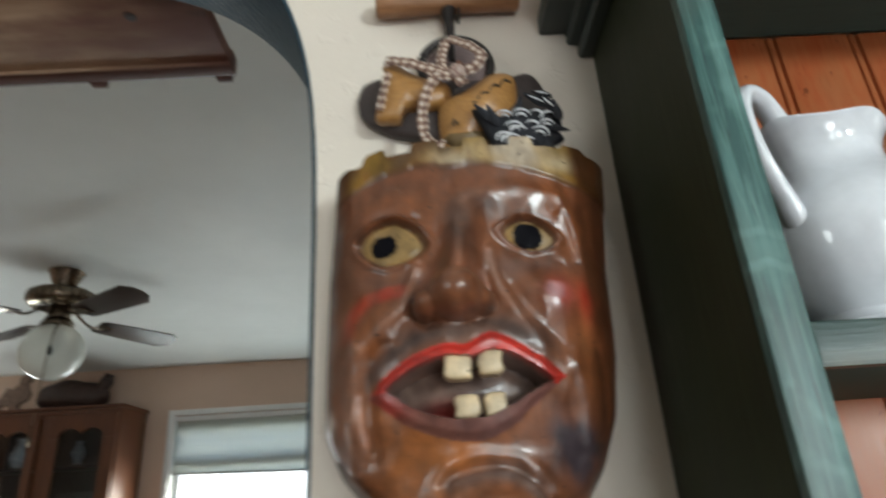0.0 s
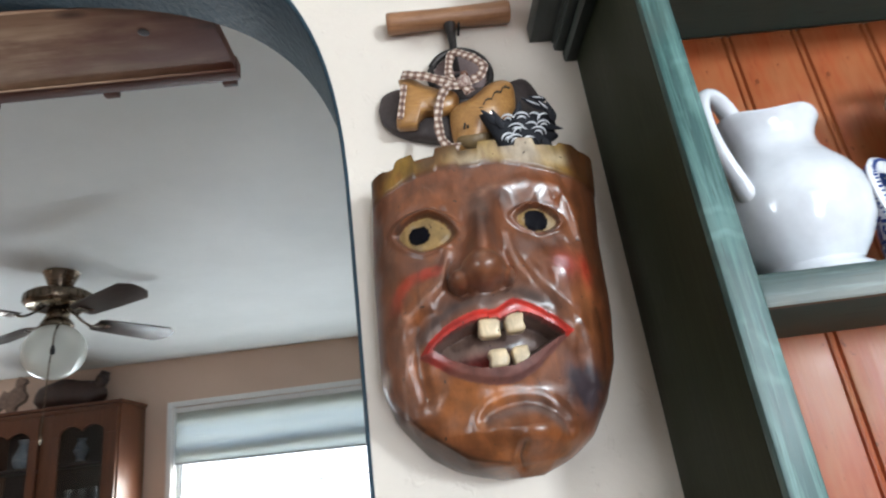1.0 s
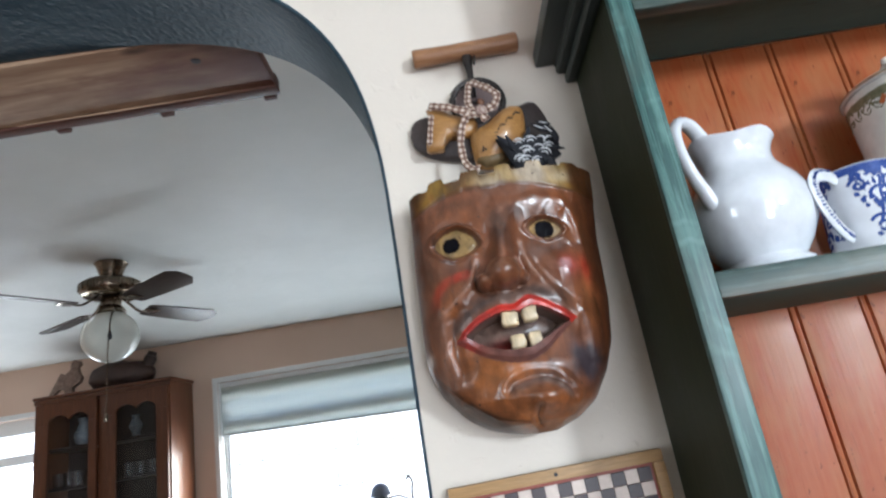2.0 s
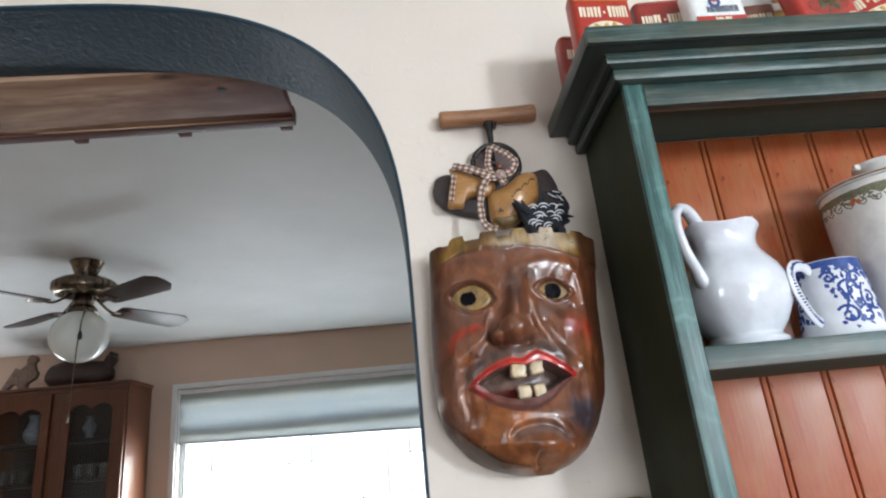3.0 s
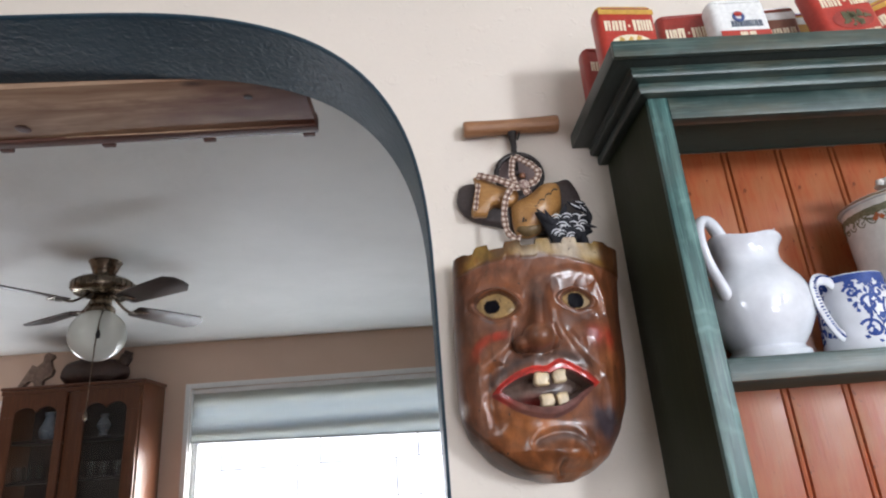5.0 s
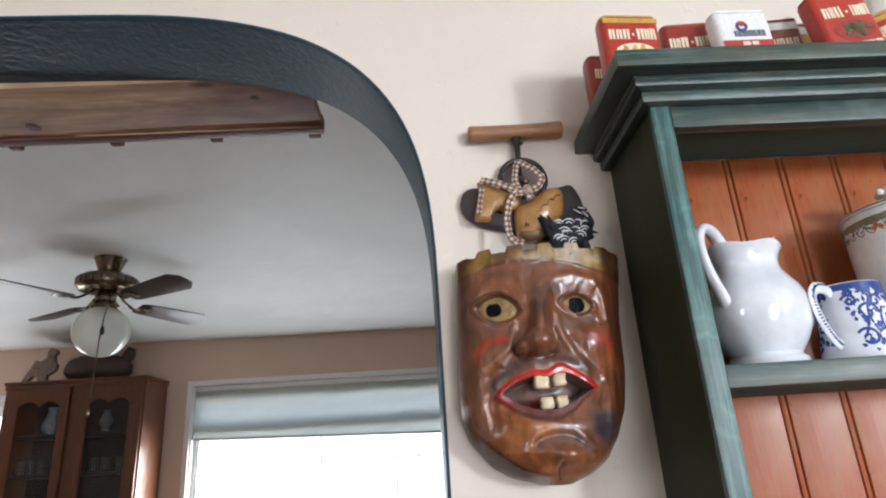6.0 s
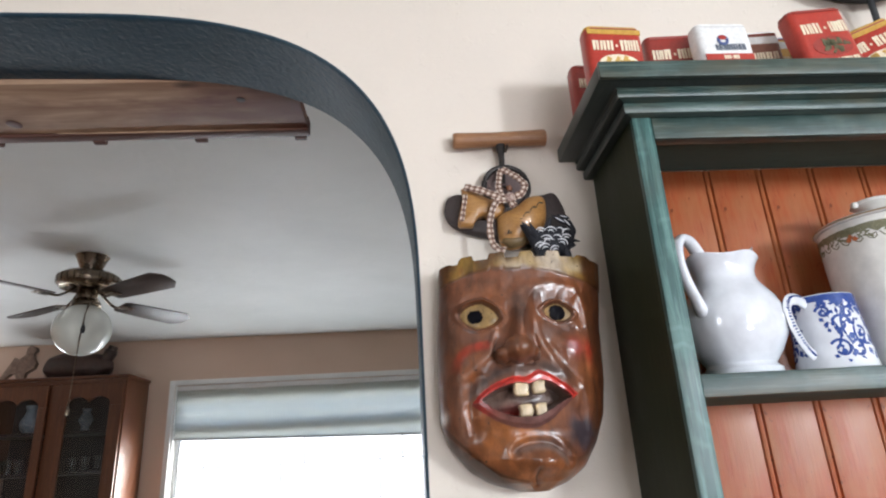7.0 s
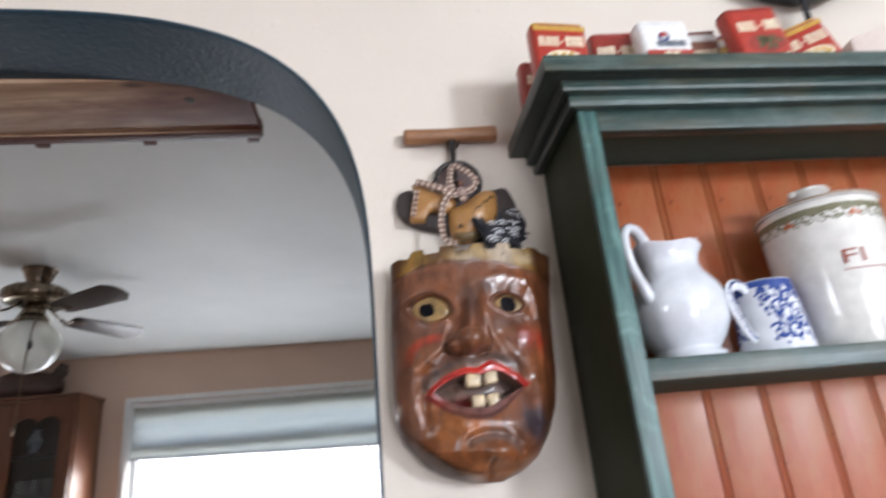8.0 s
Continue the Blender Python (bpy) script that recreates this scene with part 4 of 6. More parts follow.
# ---- things on the cabinet's shelf ----
def white_pitcher():
    ob = thing("pitcher", "white glazed ironstone pitcher with a looped handle", "pitcher", pose(0.2400, 0.296, SHELF_TOP + 0.0003, 0, 0, 31))
    ob.scale = (1.0, 1.0, 0.968)
    prof = [(0, 0.003), (0.027, 0.003), (0.0365, 0.0), (0.0395, 0.002), (0.0392, 0.008), (0.0350, 0.0115), (0.0345, 0.0135), (0.042, 0.024), (0.0505, 0.040), (0.0535, 0.055), (0.0520, 0.068), (0.0470, 0.080),
            (0.0400, 0.090), (0.0352, 0.097), (0.0328, 0.104), (0.0325, 0.111), (0.0340, 0.119), (0.0368, 0.127), (0.0390, 0.132)]
    prof = [(r * 0.96, z) for r, z in prof]
    inner = [(r - 0.0028, z + 0.0006) for r, z in prof[:12:-1]] + [(0.0, 0.09)]
    bm = lathe(prof + [(0.0372, 0.1335), (0.0360, 0.1335)] + inner, 56)
    for v in bm.verts:
        x, y, z = v.co
        r = math.hypot(x, y)
        if z > 0.092 and r > 0.001:
            k = min(max((z - 0.092) / 0.041, 0), 1)
            a = math.atan2(y, x)
            lip = math.exp(-(a / 0.22) ** 2)
            back = math.exp(-((abs(a) - math.pi) / 0.5) ** 2)
            v.co.x += lip * 0.039 * k ** 1.5 - back * 0.006 * k
            v.co.z += k ** 2 * (lip * 0.032 + back * 0.006 - 0.009 + 0.004 * math.exp(-((abs(a) - 1.7) / 0.5) ** 2))
            v.co.y *= 1 - 0.10 * k * lip
    bmesh.ops.recalc_face_normals(bm, faces=bm.faces[:])
    part("body", bm, PORCELAIN, ob)
    path = smooth_path([(-0.0345, 0, 0.129), (-0.047, 0, 0.1425), (-0.060, 0, 0.1440), (-0.0690, 0, 0.134), (-0.0705, 0, 0.118), (-0.0665, 0, 0.101), (-0.0600, 0, 0.087), (-0.0540, 0, 0.077), (-0.0505, 0, 0.069), (-0.0455, 0, 0.062)], 6)
    rad = [0.0058 - 0.0012 * math.sin(math.pi * i / (len(path) - 1)) for i in range(len(path))]
    part("handle", tube(path, rad, 12, 1.25, (0, 1, 0)), PORCELAIN, ob)
    return ob


white_pitcher()


def scroll(cx, cz, r, turns, start, hand=1, n=22):
    return [(cx + r * (1 - 0.82 * k / n) * math.cos(start + hand * turns * 2 * math.pi * k / n), cz + r * (1 - 0.82 * k / n) * math.sin(start + hand * turns * 2 * math.pi * k / n)) for k in range(n + 1)]


def blue_mug():
    h, rb, rt = 0.078, 0.0368, 0.0296
    ob = thing("mug", "white china mug with blue scrollwork and a broad handle", "mug", pose(0.3325, 0.287, SHELF_TOP + 0.0003))
    ob.scale = (1.0, 1.0, 0.97)
    rad = lambda z: rb + (rt - rb) * (z / h)
    part("body", lathe([(0, 0.002), (rb - 0.005, 0.002), (rb - 0.002, 0.0), (rb, 0.002), (rad(0.03), 0.03), (rad(0.06), 0.06), (rt, h - 0.001), (rt - 0.001, h), (rt - 0.0025, h - 0.001), (rt - 0.003, 0.03), (0, 0.006)], 48), PORCELAIN, ob)
    cobalt = painted("cobalt_blue_glaze", (0.022, 0.048, 0.20), (0.040, 0.080, 0.29), 0.15, 0, 120, 400, 0.02)

    def on_side(pts2, radius):
        """A painted line on the mug's side: (angle in degrees, height) pairs."""
        pts = []
        for a, z in pts2:
            r = rad(z) + 0.00015
            pts.append((r * math.cos(radians(a)), r * math.sin(radians(a)), z))
        return tube(pts, radius, 6)

    def spray(a0):
        bms = []
        for da, z, r, turns, st, hd in ((0, 0.020, 0.0100, 1.3, 2.6, -1), (26, 0.019, 0.0100, 1.3, 0.5, 1), (8, 0.045, 0.0100, 1.2, 0.2, 1), (-14, 0.058, 0.007, 1.2, 2.9, -1), (26, 0.056, 0.007, 1.2, 0.0, 1), (40, 0.036, 0.006, 1.1, 2.0, -1)):
            s = scroll(0, z, r, turns, st, hd)
            bms.append(on_side([(a0 + da + math.degrees(x / rad(z)), zz) for x, zz in s], 0.0016))
        for da, z0, z1, bend in ((-4, 0.022, 0.05, 8), (18, 0.024, 0.062, -9), (12, 0.05, 0.073, 10), (34, 0.02, 0.05, -8)):
            bms.append(on_side([(a0 + da + bend * math.sin(math.pi * k / 10), z0 + (z1 - z0) * k / 10) for k in range(11)], 0.0012))
        rnd = random.Random(int(a0) + 400)
        for k in range(95):
            a, z = a0 + rnd.uniform(-24, 58), 0.071 - 0.062 * rnd.random() ** 2.2
            w = rnd.uniform(0.0012, 0.0055)
            ln = rnd.uniform(4, 10)
            bms.append(on_side([(a, z), (a + ln / 2, z + rnd.uniform(-0.002, 0.003)), (a + ln, z + rnd.uniform(-0.003, 0.003))], [0.0004, w, 0.0004]))
        for m in bms:
            for v in m.verts:
                r = math.hypot(v.co.x, v.co.y)
                lim = rad(v.co.z) + 0.0003
                if r > lim:
                    v.co.x *= lim / r
                    v.co.y *= lim / r
        return join(*bms)

    for a0 in (-112, -30, 52, 134):
        part("scroll_ornament", spray(a0), cobalt, ob, "cobalt blue scroll ornament")
    part("rim_band", lathe([(rad(0.0700) + 0.0002, 0.0700), (rad(0.0768) + 0.0003, 0.0768), (rad(0.0768) - 0.0004, 0.0768), (rad(0.0700) - 0.0004, 0.0700)], 48, True), cobalt, ob, "blue rim band")
    ang = 208
    path = smooth_path([(0.030, 0, 0.070), (0.042, 0, 0.0740), (0.057, 0, 0.0715), (0.0640, 0, 0.061), (0.0605, 0, 0.045), (0.0520, 0, 0.030), (0.0425, 0, 0.020), (0.036, 0, 0.017)], 6)
    hnd = part("handle", tube(path, 0.0060, 12, 0.42, (0, 1, 0)), PORCELAIN, ob, m=pose(0, 0, 0, 0, 0, ang))
    dabs = []
    for k in range(5, 40):
        p = path[k]
        c = Vector((0.047, 0, 0.05))
        out = (p - c).normalized()
        dabs.append(tube([p + out * 0.0022 + Vector((0, -0.004, 0)), p + out * 0.0026 + Vector((0.0008, 0, 0.0008)), p + out * 0.0022 + Vector((0, 0.004, 0))], [0.0006, 0.0011 + 0.0008 * (k % 3 == 0), 0.0006], 6))
    part("handle_dabs", join(*dabs), cobalt, hnd, "cobalt blue dabs")
    return ob


blue_mug()


def flour_canister():
    cx, cy, R = 0.4345, 0.301, 0.0620
    ob = thing("canister", "cream stoneware canister with an olive leaf border and domed lid", "canister", pose(cx, cy, SHELF_TOP + 0.0003))
    ob.scale = (1.0, 1.0, 0.965)
    part("body", lathe([(0, 0.002), (R - 0.010, 0.002), (R - 0.007, 0.0), (R - 0.005, 0.003), (R - 0.003, 0.05), (R - 0.001, 0.12), (R, 0.159), (R - 0.0015, 0.1625), (R - 0.004, 0.1625), (R - 0.006, 0.05), (0, 0.008)], 64), CREAMWARE, ob)
    lid = part("lid", lathe([(R - 0.005, 0.1630), (R + 0.0012, 0.1632), (R + 0.0022, 0.1650), (R + 0.0010, 0.1672), (R - 0.012, 0.1715), (R - 0.030, 0.1745), (0.018, 0.1760), (0.008, 0.1765), (0, 0.1765)], 64), CREAMWARE, ob, "domed cream lid")
    part("lid_knob", lathe([(0.012, 0.176), (0.0085, 0.1790), (0.0095, 0.1830), (0.0170, 0.1860), (0.0225, 0.1905), (0.0205, 0.1945), (0.011, 0.1970), (0, 0.1975)], 28), CREAMWARE, lid)
    part("lid_curl", moved(lathe([(0, -0.004), (0.003, -0.0032), (0.0042, 0), (0.003, 0.0032), (0, 0.004)], 14), Matrix.Translation((-0.0255, -0.005, 0.1890))), CREAMWARE, lid)
    gilt = painted("worn_gilt", (0.30, 0.17, 0.06), (0.42, 0.27, 0.11), 0.3, 0.7, 60, 200, 0.03)
    part("lid_line", lathe([(R + 0.0021, 0.1643), (R + 0.0026, 0.1651), (R + 0.0021, 0.1660), (R + 0.0005, 0.1651)], 64, True), gilt, lid, "thin worn gilt line")
    olive = painted("olive_leaf_glaze", (0.13, 0.13, 0.075), (0.24, 0.22, 0.14), 0.2, 0, 200, 500, 0.02)
    red = painted("rust_flower_glaze", (0.42, 0.085, 0.035), (0.52, 0.16, 0.06), 0.2, 0, 200, 500, 0.02)

    def onto(fn, pts, rr):
        m = tube([(fn(z) * math.cos(radians(a)), fn(z) * math.sin(radians(a)), z) for a, z in pts], rr, 6)
        for v in m.verts:
            r = math.hypot(v.co.x, v.co.y)
            lim = fn(v.co.z) + 0.0004
            if r > lim:
                v.co.x *= lim / r
                v.co.y *= lim / r
        return m

    body_r = lambda z: R - 0.001 + 0.001 * (z - 0.12) / 0.039
    lid_r = lambda z: R + 0.0015 - 0.0115 * (z - 0.160) / 0.012
    rnd = random.Random(3)
    vine = []
    # a broad olive band with a ragged lower edge, small leaves and curls below it
    n = 180
    tops = []
    ribbon = bmesh.new()
    for k in range(n):
        a = 2 * math.pi * k / n
        z1 = 0.1545 + 0.0012 * noise.noise(Vector((9 * math.cos(a), 9 * math.sin(a), 0)))
        z0 = 0.1470 + 0.0040 * noise.noise(Vector((7 * math.cos(a), 7 * math.sin(a), 4)))
        row = [ribbon.verts.new((rr * math.cos(a), rr * math.sin(a), z)) for rr, z in ((body_r(z1) - 0.0004, z1), (body_r(z1) + 0.0003, z1), (body_r(z0) + 0.0003, z0), (body_r(z0) - 0.0004, z0))]
        tops.append(row)
    for k in range(n):
        p, q = tops[k], tops[(k + 1) % n]
        for j in range(3):
            ribbon.faces.new((p[j], p[j + 1], q[j + 1], q[j]))
    bmesh.ops.recalc_face_normals(ribbon, faces=ribbon.faces[:])
    vine.append(ribbon)
    for k in range(150):
        a, z = rnd.uniform(0, 360), 0.1465 - 0.0080 * rnd.random() ** 1.6
        rise, ln = rnd.uniform(-0.0025, 0.0025), rnd.uniform(3, 6)
        vine.append(onto(body_r, [(a, z - rise), (a + ln / 2, z + 0.0012), (a + ln, z + rise)], [0.0004, rnd.uniform(0.0010, 0.0020), 0.0004]))
    for k in range(30):
        a = 12 * k
        vine.append(onto(body_r, [(a, 0.1425), (a + 3, 0.1378), (a + 6.5, 0.1360), (a + 9.5, 0.1385), (a + 9, 0.1418), (a + 6.5, 0.1412), (a + 6, 0.1392)], 0.0007))
    for k in range(6):
        flowers = []
        for j in range(3):
            a, z = 60 * k + 198 + 3.4 * j + rnd.uniform(-1, 1), 0.1400 + 0.003 * (j % 2)
            flowers.append(onto(body_r, [(a, z), (a + 2.4, z + 0.001), (a + 4.8, z)], [0.0008, 0.0036, 0.0008]))
        part("flower", join(*flowers), red, ob, "rust-red flower" if k == 0 else "")
    part("leaf_border", join(*vine), olive, ob, "olive green leaf border")
    # the word on the front, as far as it can be read
    txt = bpy.data.curves.new("lettering", "FONT")
    txt.body, txt.size, txt.extrude, txt.offset = "Fl", 0.0222, 0.0003, 0.0
    tob = new("tmp_text", txt)
    dep = bpy.context.evaluated_depsgraph_get()
    me = bpy.data.meshes.new_from_object(tob.evaluated_get(dep))
    bpy.data.objects.remove(tob)
    bm = bmesh.new()
    bm.from_mesh(me)
    bmesh.ops.triangulate(bm, faces=bm.faces[:])
    for _ in range(2):
        bmesh.ops.subdivide_edges(bm, edges=[e for e in bm.edges if e.calc_length() > 0.004], cuts=1)
        bmesh.ops.triangulate(bm, faces=[f for f in bm.faces if len(f.verts) > 3])
    for v in bm.verts:
        a = radians(-122) + v.co.x * 1.75 / R
        r = R - 0.0017 + 0.0005 + v.co.z
        v.co = (r * math.cos(a), r * math.sin(a), 0.086 + v.co.y)
    part("lettering", bm, INK_RUST, ob, "rust-red lettering")
    part("underline", onto(lambda z: R - 0.0018, [(-121 + 2.0 * k, 0.0795) for k in range(22)], 0.0007), INK_RUST, ob, "thin rust-red line")
    return ob


flour_canister()


# ---- the spice tins and other things on top ----
def letters(name, x0, x1, z, h, n, seed, material, parent, label, y=-0.0003):
    """A line of writing as a row of small plain bars, each a part."""
    rnd = random.Random(seed)
    shares = [rnd.uniform(0.75, 1.25) for _ in range(n)]
    x = x0
    for k, share in enumerate(shares):
        w = (x1 - x0) * share / sum(shares)
        foot = z + h * (0.38 if n == 7 and k == 3 else 0.0)
        head = z + h * (0.62 if n == 7 and k == 3 else rnd.uniform(0.96, 1.04) + 0.12 * k / n)
        thin = 0.25 if n == 7 and k == 3 else 0.0
        lo, hi = x + w * (0.06 + thin), x + w * (rnd.uniform(0.84, 0.95) - thin)
        bm = join(*[box((a, y - 0.0003, foot), (b, y + 0.0002, head)) for a, b in (((lo, hi),) if thin or hi - lo < 0.003 else ((lo, lo + 0.40 * (hi - lo)), (lo + 0.62 * (hi - lo), hi)))])
        for v in bm.verts:
            v.co.x += 0.10 * w * (v.co.z - foot) / h * (1 if v.co.x < (lo + hi) / 2 else -1) * rnd.uniform(-0.6, 1.0)
        part(name, bm, material, parent, label if k == 0 else "")
        x += w


def oval(cx, cz, a, b, y, n=24):
    return moved(slab([(cx + a * math.cos(2 * math.pi * k / n), cz + b * math.sin(2 * math.pi * k / n)) for k in range(n)], 0.0004), Matrix.Translation((0, y, 0)))


def tin_body(w, d, h, r=0.0075):
    pts = []
    for cx, cy, a0 in ((w / 2 - r, d - r, 0), (-w / 2 + r, d - r, 90), (-w / 2 + r, r, 180), (w / 2 - r, r, 270)):
        for k in range(5):
            a = radians(a0 + 90 * k / 4)
            pts.append((cx + r * math.cos(a), cy + r * math.sin(a)))
    bm = slab(pts, h, 0.0012, "XY")
    return bm


def spice_tin(x, y, z, turn, lean, w, h, kind, roll=0.0):
    """A small oblong tin; its face is towards -y, its origin at the foot of the face."""
    cols = {"bowl": (TIN_RED, TIN_YELLOW, "red printed spice tin with a yellow top and a food picture"), "plain": (TIN_DARK_RED, TIN_DARK_RED, "worn red printed spice tin"),
            "herb": (TIN_RED, TIN_DARK_RED, "red printed spice tin with a green herb picture, leaning over"), "white": (TIN_WHITE, TIN_WHITE, "white and red printed spice tin"),
            "brown": (TIN_BROWN, TIN_WHITE, "brown printed spice tin with a white top"), "yellow": (TIN_YELLOW, INK_BLUE, "yellow printed spice tin with a blue top")}
    body_m, top_m, label = cols[kind]
    d = 0.024
    ob = thing("spice_tin", label, "spice tin", pose(x, y, z, lean, roll, turn), "spice tins on the cabinet")
    part("body", tin_body(w, d, h), body_m, ob)
    top = part("lid", moved(tin_body(w - 0.002, d - 0.002, 0.004), Matrix.Translation((0, 0.001, h))), top_m, ob)
    rim = [(-w / 2 + 0.006, -0.0004, h - 0.0006), (w / 2 - 0.006, -0.0004, h - 0.0006)]
    part("rolled_rim", tube(rim, 0.0009, 6), TIN_DARK_RED if kind != "white" else TIN_WHITE, ob)
    part("shaker_cap", moved(tin_body(w * 0.5, d * 0.5, 0.003, 0.004), Matrix.Translation((0, d * 0.25, h + 0.0041))), top_m, top)
    e = w / 2 - 0.006
    if kind in ("bowl", "plain", "herb"):
        letters("print_bar", -e, e, h - 0.030, 0.0130, 7, int(x * 900), INK_CREAM, ob, "cream printed band")
        if kind == "bowl":
            part("top_stripe", box((-e - 0.004, -0.0005, h - 0.008), (e + 0.004, 0.0002, h - 0.0015)), TIN_YELLOW, ob)
        pic = part("picture", oval(0.001, h - 0.048, e * 0.86, 0.013, -0.0001), INK_CREAM if kind == "bowl" else TIN_DARK_RED, ob, "oval food picture")
        rnd = random.Random(int(x * 1000))
        bms = []
        for k in range(26):
            u, v = rnd.uniform(-1, 1), rnd.uniform(-1, 1)
            if u * u + v * v < 1:
                s = rnd.uniform(0.0022, 0.0045)
                bms.append(moved(box((-s, -0.0004, -s * 0.55), (s, 0.0002, s * 0.55), 0.0), Matrix.Translation((0.001 + u * e * 0.68, -0.0006, h - 0.0475 + v * 0.0085)) @ pose(0, 0, 0, 0, rnd.uniform(0, 180), 0)))
        part("food", join(*bms), INK_GREEN if kind == "herb" else INK_OCHRE, pic)
        letters("print_bar", -e * 0.2, e, h - 0.073, 0.009, 4, 9, INK_CREAM, ob, "cream printed line")
    elif kind == "white":
        part("red_field", box((-w / 2 + 0.0035, -0.0006, 0.004), (w / 2 - 0.0035, 0.0002, h - 0.038)), TIN_RED, ob, "red lower field")
        ring = lathe([(0.0035, 0), (0.0070, 0), (0.0070, 0.0005), (0.0035, 0.0005)], 20, True)
        part("emblem", moved(ring, Matrix.Translation((-0.004, -0.0006, h - 0.020)) @ pose(0, 0, 0, 90)), INK_BLUE, ob, "small round blue emblem")
        part("emblem_dash", oval(-0.004, h - 0.0165, 0.005, 0.0028, -0.0009), TIN_RED, ob)
        letters("print_bar", -e * 0.55, e * 0.85, h - 0.033, 0.0075, 9, 4, INK_GREY, ob, "grey printed band")
        letters("print_bar", -e * 0.3, e * 0.4, h - 0.045, 0.0045, 7, 6, INK_CREAM, ob, "small printed line", -0.0008)
    else:
        part("white_stripe", box((-w / 2 + 0.004, -0.0006, h - 0.014), (w / 2 - 0.004, 0.0002, h - 0.004)), TIN_WHITE, ob)
        letters("print_bar", -e, e, h - 0.036, 0.009, 4, 5, INK_CREAM, ob, "cream printed band")
        part("lower_stripe", box((-w / 2 + 0.004, -0.0006, h - 0.052), (w / 2 - 0.004, 0.0002, h - 0.045)), TIN_WHITE, ob)
    return ob


T0 = CAB_TOP + 0.0004
spice_tin(0.1510, 0.252, T0, 4, 0, 0.067, 0.084, "bowl")
spice_tin(0.1540, 0.330, T0, 6, 0, 0.062, 0.088, "plain")
spice_tin(0.2330, 0.282, T0, -3, 0, 0.064, 0.094, "plain")
spice_tin(0.2805, 0.250, T0, 3, 0, 0.065, 0.084, "white", -2)
spice_tin(0.3480, 0.285, T0, -4, 0, 0.044, 0.100, "brown")
spice_tin(0.3900, 0.312, T0, 0, 0, 0.046, 0.113, "yellow")
spice_tin(0.4050, 0.245, T0 + 0.006, 6, 0, 0.074, 0.093, "herb", -10)
spice_tin(0.4900, 0.268, T0 + 0.0085, -20, 0, 0.068, 0.092, "bowl", -15)


def paper_box():
    bm = box((-0.04, 0, 0), (0.055, 0.06, 0.110), 0.006)
    for v in bm.verts:
        if v.co.z > 0.07 and v.co.x < 0:
            v.co.z -= 0.030 * min(1.0, -v.co.x / 0.04)
    m = painted("pale_pink_plaster", (0.62, 0.52, 0.46), (0.70, 0.60, 0.54), 0.6, 0, 40, 300, 0.2)
    return whole("plaster_block", bm, m, "pale pink plaster block on top of the cabinet", "block", pose(0.580, 0.270, T0, 0, 0, -8))


paper_box()


def iron_pan():
    """A black iron pan standing on its handle against the wall."""
    ob = thing("skillet", "black cast iron skillet hung on the wall above the cabinet", "skillet", pose(0.577, FACE - 0.001, 2.180))
    pan = lathe([(0, 0.0), (0.122, 0.0), (0.136, 0.004), (0.147, 0.034), (0.151, 0.036), (0.150, 0.039), (0.145, 0.039), (0.132, 0.008), (0, 0.006)], 64)
    part("pan", moved(pan, pose(0, 0, 0, 90)), BLACK_IRON, ob)
    part("handle", tube(smooth_path([(-0.008, -0.030, -0.140), (-0.007, -0.028, -0.17), (-0.004, -0.024, -0.22), (0.0, -0.020, -0.28)]), [0.0055 - 0.00005 * k for k in range(25)], 10, 0.6, (0, 1, 0)), BLACK_IRON, ob)
    return ob


iron_pan()


# ---- things on the wall between arch and cabinet ----
def games_board():
    x0, x1, zt = -0.062, 0.134, 1.386
    w = x1 - x0
    ob = thing("games_board", "wooden checkerboard with a pale frame hung on the wall", "checkerboard", pose((x0 + x1) / 2, FACE - 0.0008, zt, 0, -1.5, 0))
    pale = wood("pale_pine_frame", (0.44, 0.25, 0.10), (0.58, 0.36, 0.17), 0.45, "X", 2.0)
    red = painted("dull_red_line", (0.24, 0.045, 0.03), (0.32, 0.07, 0.045), 0.45)
    h = w / 2
    part("panel", box((-h + 0.0105, -0.006, -w + 0.0105), (h - 0.0105, 0, -0.0105)), red, ob, "dull red field")
    for lo, hi in (((-h, -0.011, -0.0105), (h, 0, 0)), ((-h, -0.011, -w), (h, 0, -w + 0.0105)), ((-h, -0.011, -w + 0.0106), (-h + 0.0105, 0, -0.0106)), ((h - 0.0105, -0.011, -w + 0.0106), (h, 0, -0.0106))):
        part("frame_strip", box(lo, hi, 0.0015), pale, ob)
    n = 14
    s = (w - 0.026) / n
    dark = finish("square", box((0, -0.0022, 0), (s - 0.0003, 0, s - 0.0003), 0.0003, 1), painted("black_brown_square", (0.030, 0.018, 0.020), (0.055, 0.035, 0.040), 0.4))
    light = finish("square", box((0, -0.0022, 0), (s - 0.0003, 0, s - 0.0003), 0.0003, 1), painted("pale_square", (0.58, 0.46, 0.40), (0.66, 0.55, 0.48), 0.4))
    for r in range(n):
        for c in range(n):
            q = new("square", dark if (r + c) % 2 else light)
            q.parent = ob
            q.location = (-h + 0.013 + s * c, -0.0062, -0.013 - s * (r + 1))
    part("peg_hole", moved(lathe([(0, 0), (0.0018, 0), (0.0018, 0.0006), (0, 0.0006)], 12), Matrix.Translation((0, -0.0111, -0.005)) @ pose(0, 0, 0, 90)), BLACK_IRON, ob)
    return ob


games_board()


